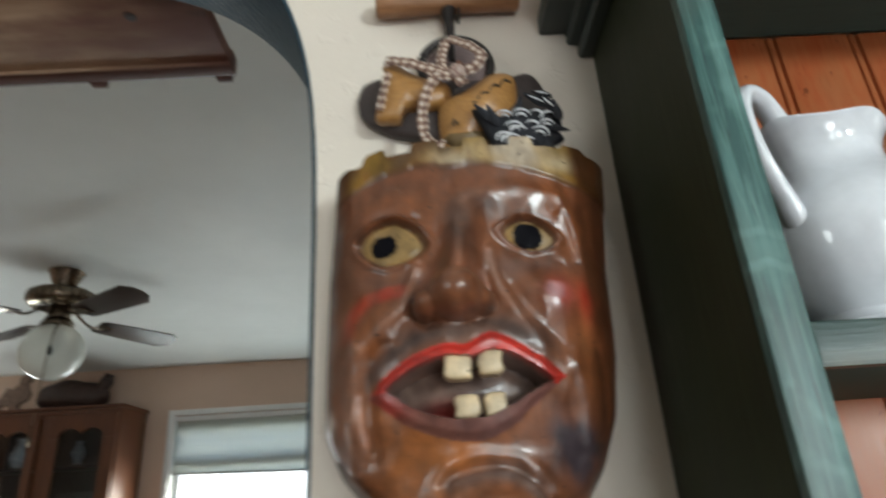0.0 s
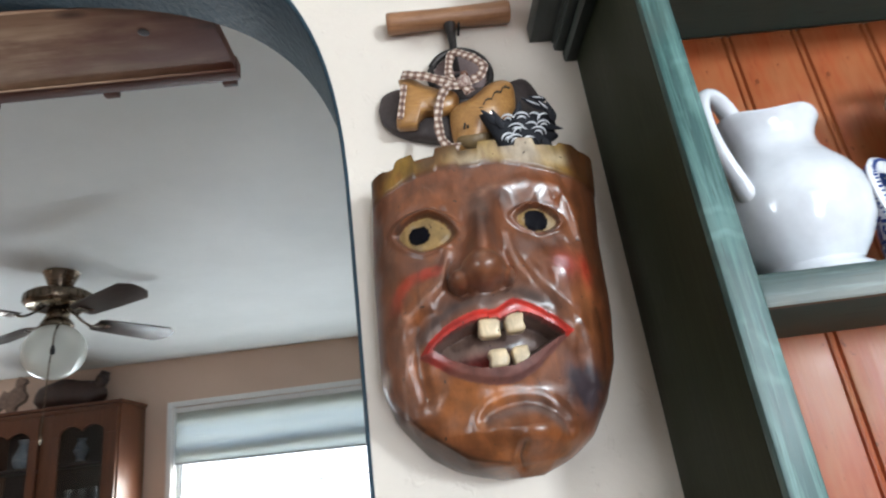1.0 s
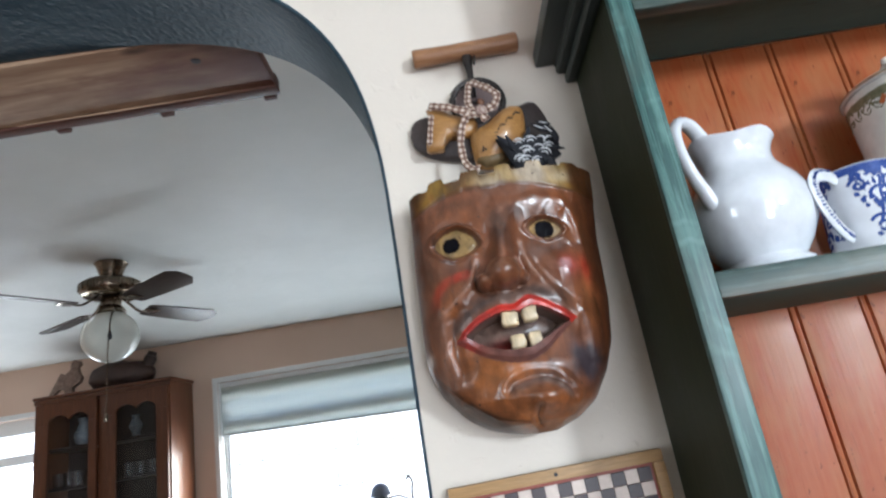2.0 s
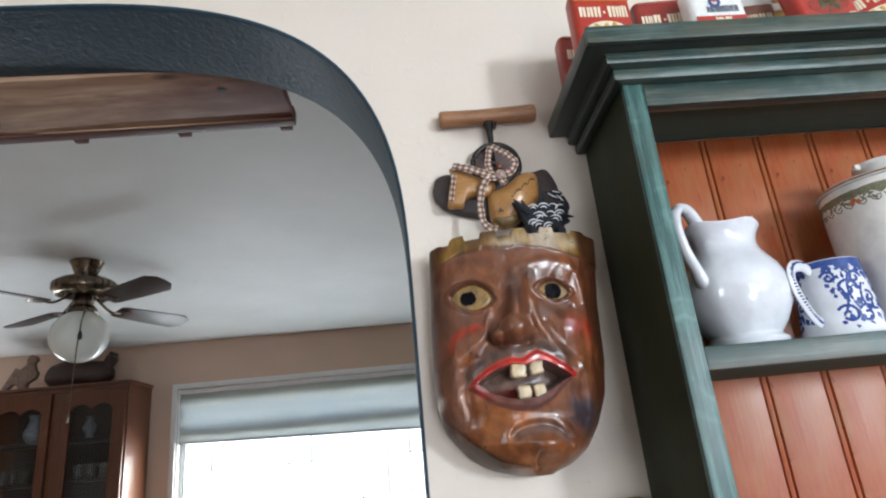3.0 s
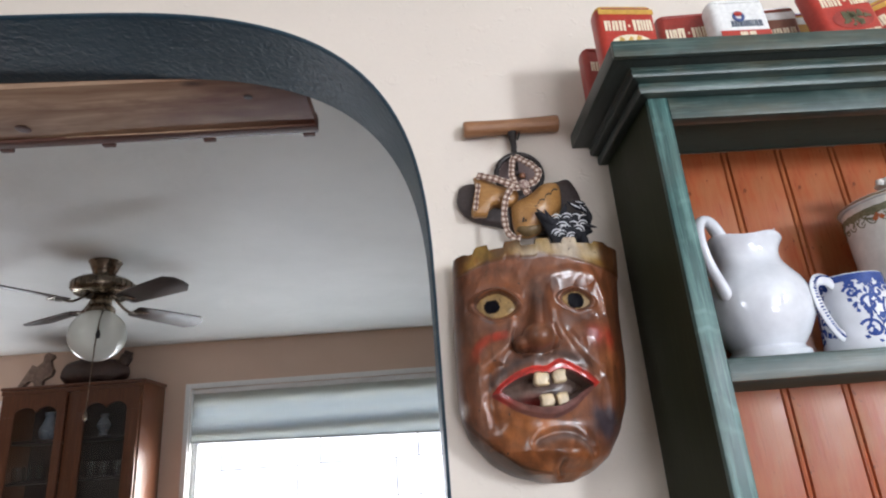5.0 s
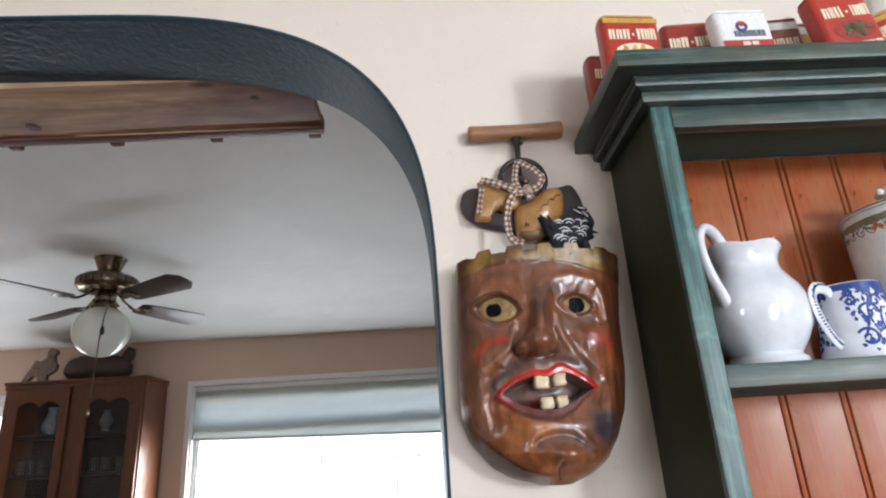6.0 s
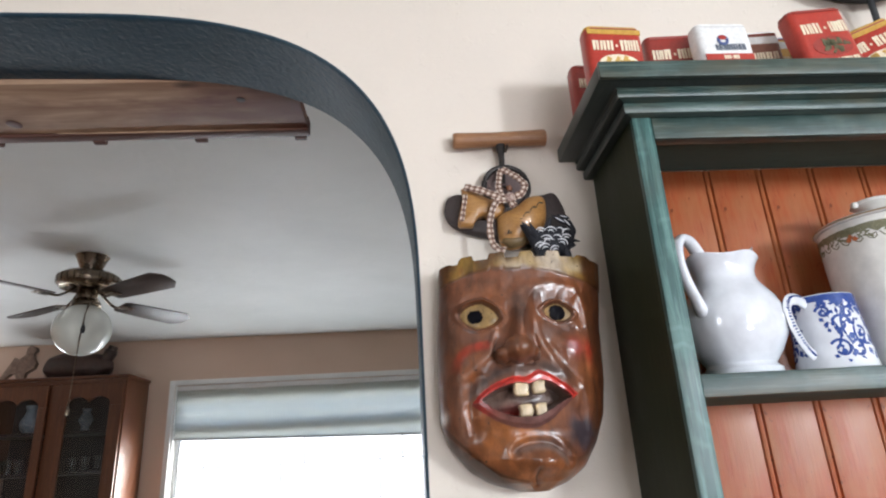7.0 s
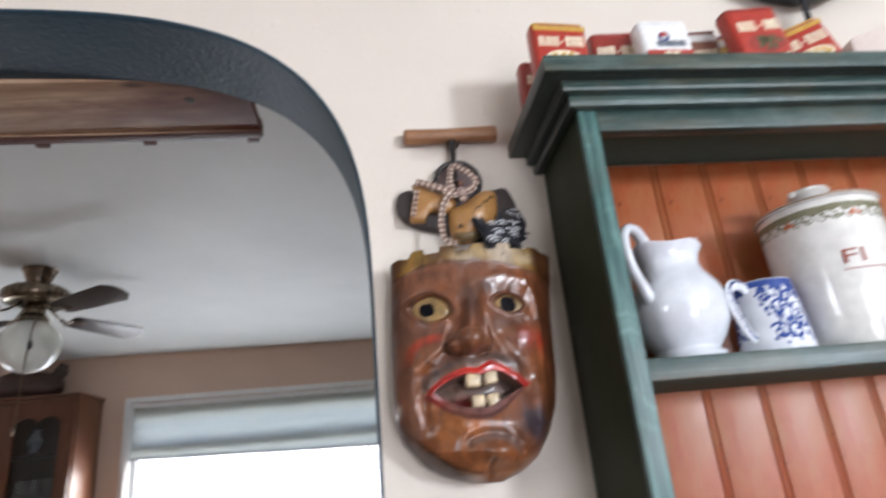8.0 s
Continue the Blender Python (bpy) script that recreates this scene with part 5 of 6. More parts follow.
def corkscrew():
    ob = thing("corkscrew", "large old corkscrew with a turned beech handle hung on the wall", "corkscrew", pose(0.0305, FACE - 0.0125, 1.831, 0, -1.0, 0))
    L = 0.0590
    prof = [(0, -L), (0.0085, -L), (0.0100, -L + 0.0015), (0.0104, -L + 0.004), (0.0098, -0.035), (0.0094, -0.010), (0.0096, 0.010), (0.0102, 0.038), (0.0110, L - 0.004), (0.0104, L - 0.001), (0.009, L), (0, L)]
    part("handle", moved(lathe(prof, 28), pose(0, 0, 0, 0, 90, 0)), HANDLE_WOOD, ob, "turned beech handle")
    part("ferrule", moved(lathe([(0, 0.0), (0.0062, 0.0), (0.0058, -0.004), (0.0046, -0.010), (0.004, -0.010), (0, -0.010)], 16), Matrix.Translation((0, 0, -0.0085))), IRON, ob)
    part("shank", tube([(0, 0, -0.016), (0, 0, -0.030), (-0.001, 0.001, -0.045), (-0.001, 0.002, -0.060)], [0.0044, 0.0036, 0.0034, 0.003], 12), IRON, ob)
    part("nail", tube([(0.0085, 0.0118, -0.0115), (0.0085, -0.004, -0.0108)], 0.0012, 8), IRON, ob)
    helix = [(0.006 * math.cos(k * 0.55), 0.003 + 0.004 * math.sin(k * 0.55), -0.058 - 0.0010 * k) for k in range(56)]
    part("worm", tube(helix, 0.0018, 8), IRON, ob)
    return ob


corkscrew()


def blob(outline, depth, dome, n_smooth=4):
    """A carved piece: a smooth outline with a rounded front."""
    pts = [(p.x, p.z) for p in smooth_path([(a, 0, b) for a, b in outline + outline[:1]], n_smooth)[:-1]]
    cx, cz = sum(p[0] for p in pts) / len(pts), sum(p[1] for p in pts) / len(pts)
    bm = bmesh.new()
    rows = []
    for sc, y in ((0.96, 0.0), (1.0, -depth * 0.25), (1.0, -depth * 0.6), (0.95, -depth * 0.85), (0.84, -depth), (0.6, -depth - dome * 0.5), (0.3, -depth - dome * 0.9)):
        rows.append([bm.verts.new((cx + (x - cx) * sc, y, cz + (z - cz) * sc)) for x, z in pts])
    for a, b in zip(rows, rows[1:]):
        for k in range(len(pts)):
            q = (k + 1) % len(pts)
            bm.faces.new((a[k], a[q], b[q], b[k]))
    bm.faces.new(rows[0][::-1])
    tip = bm.verts.new((cx, -depth - dome, cz))
    for k in range(len(pts)):
        bm.faces.new((rows[-1][k], rows[-1][(k + 1) % len(pts)], tip))
    bmesh.ops.recalc_face_normals(bm, faces=bm.faces[:])
    return bm


def clog_ornament():
    """A dark lobed plaque with a ring, two carved wooden pieces, a gingham bow and a striped tuft."""
    ob = thing("wall_ornament", "dark plaque with two carved wooden clogs tied by a gingham bow", "wall ornament", pose(0, FACE - 0.001, 0))
    plaque = [(-0.0445, 1.738), (-0.040, 1.752), (-0.028, 1.758), (-0.012, 1.754), (0.01, 1.752), (0.035, 1.752), (0.06, 1.752), (0.080, 1.754), (0.092, 1.756), (0.100, 1.742), (0.1035, 1.725), (0.100, 1.700), (0.088, 1.690), (0.06, 1.688), (0.03, 1.690), (0.006, 1.700), (-0.016, 1.706), (-0.032, 1.714), (-0.042, 1.726)]
    part("plaque", blob(plaque, 0.013, 0.002), DARK_FELT, ob)
    ring = [(0.033 + 0.0275 * math.cos(2 * math.pi * k / 40), -0.012, 1.764 + 0.0275 * math.sin(2 * math.pi * k / 40)) for k in range(41)]
    part("ring", tube(ring, 0.0034, 10), IRON, ob, "dark iron ring")
    part("ring_plate", moved(lathe([(0, -0.004), (0.0245, -0.004), (0.0245, 0.006), (0, 0.006)], 32), Matrix.Translation((0.033, -0.004, 1.764)) @ pose(0, 0, 0, 90)), painted("mauve_grey_felt", (0.13, 0.09, 0.085), (0.17, 0.12, 0.115), 0.8, 0, 40, 300, 0.3), ob)
    clog = [(-0.0240, 1.7585), (-0.0183, 1.7605), (-0.0110, 1.7580), (-0.0010, 1.7500), (0.0120, 1.7440), (0.0249, 1.7400), (0.0270, 1.7300), (0.0200, 1.7225), (0.0081, 1.7197), (0.0030, 1.7215), (-0.0042, 1.7212), (-0.0101, 1.7160), (-0.0125, 1.7095), (-0.0210, 1.7095), (-0.0300, 1.7118), (-0.0262, 1.7327), (-0.0225, 1.7479)]
    part("clog", moved(blob(clog, 0.012, 0.003, 3), Matrix.Translation((0, -0.0145, 0))), CLOG_WOOD, ob, "carved pale wooden clog")
    toe = [(0.0170, 1.7190), (0.0239, 1.7253), (0.0353, 1.7300), (0.0442, 1.7360), (0.0550, 1.7440), (0.0652, 1.7470), (0.0741, 1.7447), (0.0768, 1.7360), (0.0752, 1.7178), (0.0700, 1.7040), (0.0610, 1.6950), (0.0500, 1.6870), (0.0390, 1.6810), (0.0270, 1.6800), (0.0190, 1.6860), (0.0165, 1.7000)]
    c2 = part("clog", moved(blob(toe, 0.013, 0.010, 3), Matrix.Translation((0, -0.0145, 0))), CLOG_WOOD, ob, "rounded pale wooden clog with faded writing")
    part("dark_patch", moved(blob([(0.0185, 1.688), (0.0205, 1.6925), (0.030, 1.6925), (0.045, 1.6945), (0.053, 1.6925), (0.049, 1.6865), (0.038, 1.6815), (0.027, 1.6810)], 0.0135, 0.0040), Matrix.Translation((0, -0.0149, 0))), painted("faded_olive_stain", (0.10, 0.062, 0.024), (0.17, 0.105, 0.042), 0.5), c2)
    marks = []
    for k in range(12):
        u = k / 11
        q = Vector((0.0365 + 0.0335 * u, 0, 1.7080 + 0.0275 * u + 0.0012 * math.sin(k * 2.1)))
        marks.append(moved(box((-0.0005, -0.0016, -0.0018), (0.0005, 0.0016, 0.0018)), Matrix.Translation((q.x, -0.0366 + 0.0052 * abs(2 * u - 0.75) ** 2, q.z)) @ pose(0, 0, 0, 0, 25 + 35 * (k % 3), 0)))
    for x, z in ((0.0270, 1.6985), (0.0262, 1.6958), (0.0292, 1.6962)):
        marks.append(moved(box((-0.0008, -0.0016, -0.0007), (0.0008, 0.0016, 0.0007)), Matrix.Translation((x, -0.0350, z))))
    part("faded_marks", join(*marks), BLACK_IRON, c2, "faded dark pen marks")
    # the bow
    y = -0.0325
    loops = [("ribbon_loop", [(-0.0205, y + 0.002, 1.7575), (-0.0110, y - 0.002, 1.7535), (0.0020, y - 0.004, 1.7480), (0.0150, y - 0.005, 1.7415), (0.0270, y - 0.004, 1.7375)], 0.0088),
             ("ribbon_loop", [(0.0275, y - 0.002, 1.7365), (0.0225, y + 0.002, 1.7480), (0.0215, y + 0.006, 1.7610), (0.0255, y + 0.011, 1.7790), (0.0280, y + 0.013, 1.7850)], 0.0072),
             ("ribbon_loop", [(0.0275, y + 0.012, 1.7850), (0.0370, y + 0.006, 1.7760), (0.0455, y + 0.001, 1.7660), (0.0510, y - 0.002, 1.7560), (0.0465, y - 0.004, 1.7450), (0.0330, y - 0.004, 1.7385)], 0.0080),
             ("ribbon_tail", [(0.0270, y - 0.004, 1.7370), (0.0170, y - 0.006, 1.7350), (0.0110, y - 0.006, 1.7270), (0.0065, y - 0.006, 1.7140), (0.0045, y - 0.007, 1.6980), (0.0055, y - 0.010, 1.6830), (0.0100, y - 0.014, 1.6730), (0.0180, y - 0.018, 1.6690)], 0.0072),
             ("ribbon_tail", [(0.0340, y - 0.004, 1.7395), (0.0330, y - 0.006, 1.7320), (0.0360, y - 0.007, 1.7260)], 0.0085),
             ("ribbon_edging", [(-0.0195, y + 0.003, 1.7480), (-0.0228, y + 0.003, 1.7300), (-0.0262, y + 0.003, 1.7140)], 0.0052)]
    for nm, pts, w in loops:
        path = smooth_path(pts, 8)
        part(nm, strip(path, [w * (1 + 0.10 * math.sin(i * 0.6)) for i in range(len(path))], 0.0007), GINGHAM, ob, "brown and white gingham ribbon")
    part("ribbon_knot", moved(blob([(0.026, 1.743), (0.031, 1.746), (0.037, 1.743), (0.037, 1.736), (0.031, 1.733), (0.026, 1.736)], 0.006, 0.002), Matrix.Translation((0, y - 0.001, 0))), painted("brown_gingham_knot", (0.18, 0.08, 0.065), (0.50, 0.40, 0.34), 0.9, 0, 500, 900, 0.3, contrast=(0.45, 0.55)), ob)
    part("bead", moved(lathe([(0, -0.004), (0.003, -0.003), (0.0042, 0), (0.003, 0.003), (0, 0.004)], 14), Matrix.Translation((0.0355, -0.0175, 1.760))), painted("red_brown_bead", (0.16, 0.06, 0.03), (0.22, 0.09, 0.045), 0.3), ob)
    # black feathers with white bars
    black = painted("black_feather", (0.007, 0.007, 0.010), (0.018, 0.018, 0.024), 0.85, 0, 200, 900, 0.3)
    white = painted("white_feather_bar", (0.62, 0.62, 0.64), (0.74, 0.74, 0.76), 0.7, 0, 200, 900, 0.2)
    # one ragged body, a crest of pointed feathers over it and scales of thin white arcs
    ragged = [(0.0400, 1.7040), (0.0492, 1.6990), (0.0560, 1.6965), (0.0660, 1.6975), (0.0735, 1.6993), (0.0846, 1.7010), (0.0926, 1.7000), (0.1000, 1.6940), (0.1020, 1.6868), (0.0985, 1.6822), (0.1020, 1.6764), (0.0965, 1.6736), (0.0930, 1.6680), (0.0900, 1.6560), (0.0830, 1.6660), (0.0760, 1.6630), (0.0697, 1.6664), (0.0640, 1.6630), (0.0575, 1.6545), (0.0550, 1.6654), (0.0499, 1.6812)]
    back = part("tuft_body", moved(blob(ragged, 0.010, 0.0035, 2), Matrix.Translation((0, -0.0330, 0))), black, ob, "black feather tuft barred in white")
    for k, (x, z, s, turn) in enumerate(((0.0865, 1.7050, 0.015, 145), (0.0945, 1.7000, 0.015, 125), (0.0900, 1.7085, 0.011, 160), (0.0975, 1.6930, 0.014, 100), (0.0480, 1.6960, 0.014, 128), (0.0535, 1.6925, 0.014, 110), (0.0965, 1.6800, 0.010, -15), (0.0890, 1.6620, 0.016, -80), (0.0580, 1.6620, 0.016, -105), (0.0700, 1.6965, 0.016, 70))):
        out = [(-0.6 * s, 0), (-0.42 * s, 0.16 * s), (-0.1 * s, 0.24 * s), (0.3 * s, 0.17 * s), (0.85 * s, 0), (0.3 * s, -0.17 * s), (-0.1 * s, -0.24 * s), (-0.42 * s, -0.16 * s)]
        f = part("feather", blob(out, 0.0014, 0.0018, 3), black, ob, "", Matrix.Translation((x, -0.0440 - 0.0012 * (k % 4), z)) @ pose(0, 0, 0, 0, -turn, 0))
        if k < 3:
            part("feather_edge", tube([(-0.3 * s, -0.0036, 0.06 * s), (0.1 * s, -0.0038, 0.1 * s), (0.5 * s, -0.0026, 0.07 * s)], [0.0003, 0.0007, 0.0003], 6), white, f, "pale feather edge")
    rnd = random.Random(21)
    for row, (z, xs) in enumerate(((1.6905, (0.0600, 0.0710, 0.0825, 0.0925)), (1.6825, (0.0655, 0.0765, 0.0875)), (1.6750, (0.0610, 0.0715, 0.0825)), (1.6690, (0.0660, 0.0760)))):
        for x in xs:
            s = 0.0060 * rnd.uniform(0.85, 1.2)
            x, z2 = x + rnd.uniform(-0.002, 0.002), z + rnd.uniform(-0.002, 0.002)
            lean = radians(rnd.uniform(-45, 30))
            for j, g in enumerate((1.0, 0.55) if rnd.random() < 0.6 else (1.0,)):
                arc = []
                for i in range(9):
                    q = radians(20 + 17.5 * i) + lean
                    arc.append((x + g * s * 1.05 * math.cos(q), -0.0470 - 0.0012 * math.sin(math.pi * i / 8), z2 + g * s * 0.85 * math.sin(q) - 0.001 * j))
                part("feather_bar", tube(arc, [0.0002 + 0.0006 * math.sin(math.pi * i / 8) for i in range(9)], 6), white, back, "white bar" if row == 0 and j == 0 else "")
    return ob


clog_ornament()


def carved_mask():
    """A carved wall mask in one mesh: a rounded block with brow, eyes, nose, open mouth, chin and a notched rim."""
    cols, rows = 210, 250
    z0, z1 = 1.4185, 1.6500
    zk = [1.4185, 1.4215, 1.4270, 1.4390, 1.4630, 1.4890, 1.5260, 1.5830, 1.6500]
    lk = [0.0200, 0.0020, -0.0140, -0.0330, -0.0530, -0.0620, -0.0620, -0.0605, -0.0560]
    rk = [0.0400, 0.0540, 0.0660, 0.0830, 0.0985, 0.1090, 0.1150, 0.1180, 0.1270]
    zz = np.linspace(0, 1, rows)
    zz = z0 + (z1 - z0) * (0.25 * zz ** 2 + 0.75 * zz)
    left, right = np.interp(zz, zk, lk), np.interp(zz, zk, rk)
    ker = np.hanning(19)
    ker /= ker.sum()
    left = np.convolve(np.pad(left, 9, mode="edge"), ker, "valid")
    right = np.convolve(np.pad(right, 9, mode="edge"), ker, "valid")
    s = np.linspace(-1, 1, cols)
    s = np.sign(s) * (1 - (1 - np.abs(s)) ** 1.25)
    S, Z = np.meshgrid(s, zz)
    X = (left[:, None] + right[:, None]) / 2 + S * (right - left)[:, None] / 2

    def sm(a, b, v):
        t = np.clip((v - a) / (b - a), 0, 1)
        return t * t * (3 - 2 * t)

    def hill(x, z, sx, sz, turn=0.0):
        c, q = math.cos(radians(turn)), math.sin(radians(turn))
        u, v = (X - x) * c + (Z - z) * q, -(X - x) * q + (Z - z) * c
        return np.exp(-(u / sx) ** 2 - (v / sz) ** 2)

    def near(pts, n=6):
        """Distance to a smooth line."""
        p = smooth_path([(a, 0, b) for a, b in pts], n)
        d = np.full(X.shape, 9.0)
        for a, b in zip(p, p[1:]):
            ax, az, bx, bz = a.x, a.z, b.x - a.x, b.z - a.z
            t = np.clip(((X - ax) * bx + (Z - az) * bz) / (bx * bx + bz * bz), 0, 1)
            d = np.minimum(d, np.hypot(X - ax - t * bx, Z - az - t * bz))
        return d

    def band(top, bottom):
        """Where a point lies between two lines that run from side to side; also how deep in (0 at the lines)."""
        tx, tz = zip(*[(p.x, p.z) for p in smooth_path([(a, 0, b) for a, b in top], 6)])
        bx, bz = zip(*[(p.x, p.z) for p in smooth_path([(a, 0, b) for a, b in bottom], 6)])
        hi, lo = np.interp(X, tx, tz), np.interp(X, bx, bz)
        inside = (Z < hi) & (Z > lo) & (X > max(tx[0], bx[0])) & (X < min(tx[-1], bx[-1]))
        return inside, np.where(inside, np.minimum(hi - Z, Z - lo), 0), hi, lo

    # the rounded block
    core = np.interp(zz, [1.4185, 1.428, 1.45, 1.50, 1.56, 1.60, 1.65], [0.034, 0.050, 0.062, 0.066, 0.068, 0.067, 0.062])[:, None]
    rim = np.interp(zz, [1.4185, 1.45, 1.65], [0.020, 0.022, 0.020])[:, None]
    P = rim + (core - rim) * np.clip(1 - np.abs(S) ** 2.5, 0, 1) ** 0.62
    def crest(line, w, h):
        return h * np.exp(-(near(line) / w) ** 2)

    # brow, sockets, cheeks, muzzle
    P += crest([(-0.048, 1.606), (-0.030, 1.6155), (-0.010, 1.6165), (0.006, 1.611)], 0.0065, 0.0022)
    P += crest([(0.024, 1.6125), (0.034, 1.6195), (0.050, 1.6220), (0.066, 1.6225), (0.084, 1.6190)], 0.0050, 0.0024)
    P += crest([(0.086, 1.6180), (0.0925, 1.600), (0.0950, 1.578), (0.0935, 1.556)], 0.0040, 0.0022)
    P -= 0.0068 * hill(-0.018, 1.592, 0.027, 0.015) + 0.0068 * hill(0.065, 1.592, 0.022, 0.013)
    P -= 0.0030 * hill(-0.020, 1.568, 0.022, 0.007, 8) + 0.0026 * hill(0.072, 1.571, 0.018, 0.007, -8)
    P += 0.0070 * hill(-0.028, 1.548, 0.022, 0.016, 20) + 0.0075 * hill(0.076, 1.549, 0.020, 0.017, -15)
    P += 0.0110 * hill(0.021, 1.506, 0.044, 0.024) + 0.0040 * hill(0.020, 1.532, 0.030, 0.009)
    # the long planes of the cheeks, each ending in a worn edge
    P += crest([(-0.040, 1.530), (-0.043, 1.510), (-0.0415, 1.484), (-0.041, 1.464)], 0.0050, 0.0028)
    P -= crest([(-0.031, 1.525), (-0.0335, 1.500), (-0.031, 1.476)], 0.0050, 0.0030)
    P += crest([(0.082, 1.520), (0.0865, 1.498), (0.0850, 1.474)], 0.0045, 0.0030)
    P -= crest([(0.0965, 1.525), (0.0990, 1.500), (0.0945, 1.472)], 0.0040, 0.0024)
    # the nose: a rounded bridge from between the brows, a blunt ball of a tip and two wings, run into one another
    nz = [1.5365, 1.5450, 1.5540, 1.5640, 1.5760, 1.5900, 1.6020, 1.6130, 1.6200]
    nc = np.interp(Z, nz, [0.0150, 0.0155, 0.0165, 0.0180, 0.0200, 0.0225, 0.0245, 0.0260, 0.0270])
    nw = np.interp(Z, nz, [0.0100, 0.0125, 0.0130, 0.0120, 0.0108, 0.0100, 0.0105, 0.0125, 0.0140])
    nh = np.interp(Z, nz, [0.0, 0.0120, 0.0205, 0.0215, 0.0190, 0.0145, 0.0100, 0.0045, 0.0])
    ker = np.hanning(17)
    ker /= ker.sum()
    nh = np.repeat(np.convolve(np.pad(nh[:, 0], 8, mode="edge"), ker, "valid")[:, None], cols, 1)
    skin = P.copy()
    lumps = [skin + nh * np.exp(-1.1 * np.abs((X - nc) / nw) ** 2.0)]
    for x, z, r, h, foot in ((0.0172, 1.5530, 0.0160, 0.0275, 0.0720), (0.0015, 1.5490, 0.0088, 0.0150, 0.0710), (0.0318, 1.5500, 0.0080, 0.0140, 0.0710)):
        q = ((X - x) / r) ** 2 + ((Z - z) / (r * 0.92)) ** 2
        lumps.append(np.where(q < 1, foot + h * np.sqrt(np.clip(1 - q, 0, None)), 0.0))
    soft = 0.0022
    P = skin + soft * np.log(sum(np.exp((lump - skin) / soft) for lump in lumps))
    P -= crest([(-0.0030, 1.5660), (-0.0075, 1.5560), (-0.0070, 1.5450), (0.0010, 1.5385)], 0.0022, 0.0026)
    P -= crest([(0.0335, 1.5680), (0.0370, 1.5560), (0.0360, 1.5460), (0.0290, 1.5390)], 0.0022, 0.0024)
    P -= 0.0040 * (hill(0.0060, 1.5405, 0.0035, 0.0022) + hill(0.0245, 1.5405, 0.0035, 0.0022))
    # folds from the nose to the cheeks, and carved lines
    P += crest([(-0.0045, 1.574), (-0.0085, 1.562), (-0.0120, 1.551), (-0.0230, 1.5415), (-0.0375, 1.530)], 0.0032, 0.0034)
    P += crest([(0.0395, 1.582), (0.0405, 1.568), (0.0450, 1.553), (0.0520, 1.541), (0.0640, 1.526)], 0.0034, 0.0020)
    P -= crest([(0.0500, 1.5600), (0.0560, 1.5490), (0.0680, 1.5350), (0.0780, 1.5240)], 0.0034, 0.0014)
    for line, w, d in (([(0.0055, 1.4560), (0.010, 1.4605), (0.024, 1.4640), (0.041, 1.4625), (0.054, 1.4530), (0.059, 1.4450)], 0.0032, 0.0034), ([(0.0275, 1.4400), (0.0255, 1.4330), (0.0275, 1.4260)], 0.0020, 0.0034)):
        P -= crest(line, w, d)
        P += 0.25 * d * np.exp(-((near(line) - 2.2 * w) / (0.9 * w)) ** 2)
    # chin
    P += 0.0150 * hill(0.0400, 1.4440, 0.0185, 0.0125, -10) + 0.0080 * hill(0.024, 1.4460, 0.026, 0.013)
    # the flat cut along one side of the jaw
    cut = np.interp(X, [-0.0620, -0.0350, -0.0080, 0.0200, 0.0300], [1.4810, 1.4550, 1.4345, 1.4270, 1.4150]) - Z
    P = np.maximum(P - np.where(X < 0.03, 1.15 * np.clip(cut, 0, None), 0), 0.006)
    # flat cuts of the chisel: each small patch follows its own tangent plane
    cuts = np.random.RandomState(9)
    num, den = np.zeros(X.shape), np.full(X.shape, 1e-9)
    for _ in range(230):
        i, j = cuts.randint(8, rows - 8), cuts.randint(8, cols - 8)
        win = (slice(i - 7, i + 8), slice(j - 6, j + 7))
        x0, y0 = X[i, j], Z[i, j]
        A = np.stack([np.ones(X[win].size), (X[win] - x0).ravel(), (Z[win] - y0).ravel()], 1)
        k = np.linalg.lstsq(A, P[win].ravel(), rcond=None)[0]
        wt = np.exp(-5.0 * (((X - x0) / 0.0080) ** 2 + ((Z - y0) / 0.0150) ** 2))
        num += wt * (k[0] + k[1] * (X - x0) + k[2] * (Z - y0))
        den += wt
    near_nose = np.clip(1.8 * hill(0.0160, 1.5580, 0.030, 0.030) + 2.0 * hill(0.025, 1.4520, 0.060, 0.030), 0, 1)
    keep = np.clip(den / 0.02, 0, 1) * sm(1.0, 0.90, np.abs(S)) * (1 - near_nose) * 0.55
    P = P * (1 - keep) + num / den * keep
    # the swelling over the upper lip
    P += crest([(-0.036, 1.508), (-0.022, 1.5205), (-0.004, 1.5290), (0.014, 1.5325), (0.034, 1.5355), (0.056, 1.5265), (0.076, 1.5130)], 0.0060, 0.0016)
    # eyes
    eyes = []
    for ex, ez, ew, eh, turn, px, pz, pr in ((-0.0185, 1.5925, 0.0192, 0.0132, -13, -0.0228, 1.5922, 0.0077), (0.0640, 1.5925, 0.0148, 0.0092, -8, 0.0630, 1.5922, 0.0088)):
        c, q = math.cos(radians(turn)), math.sin(radians(turn))
        u, v = ((X - ex) * c + (Z - ez) * q) / ew, (-(X - ex) * q + (Z - ez) * c) / eh
        e = np.abs(u) ** 1.4 + np.abs(v) ** 1.7
        P += np.where(e < 1, 0.0035 * (1 - e), 0)
        P -= 0.0016 * np.exp(-((e - 1.0) / 0.14) ** 2)
        P += 0.0040 * np.exp(-((e - 1.42) / 0.30) ** 2) * (1 + 0.5 * np.sign(v) * np.clip(np.abs(v), 0, 1))
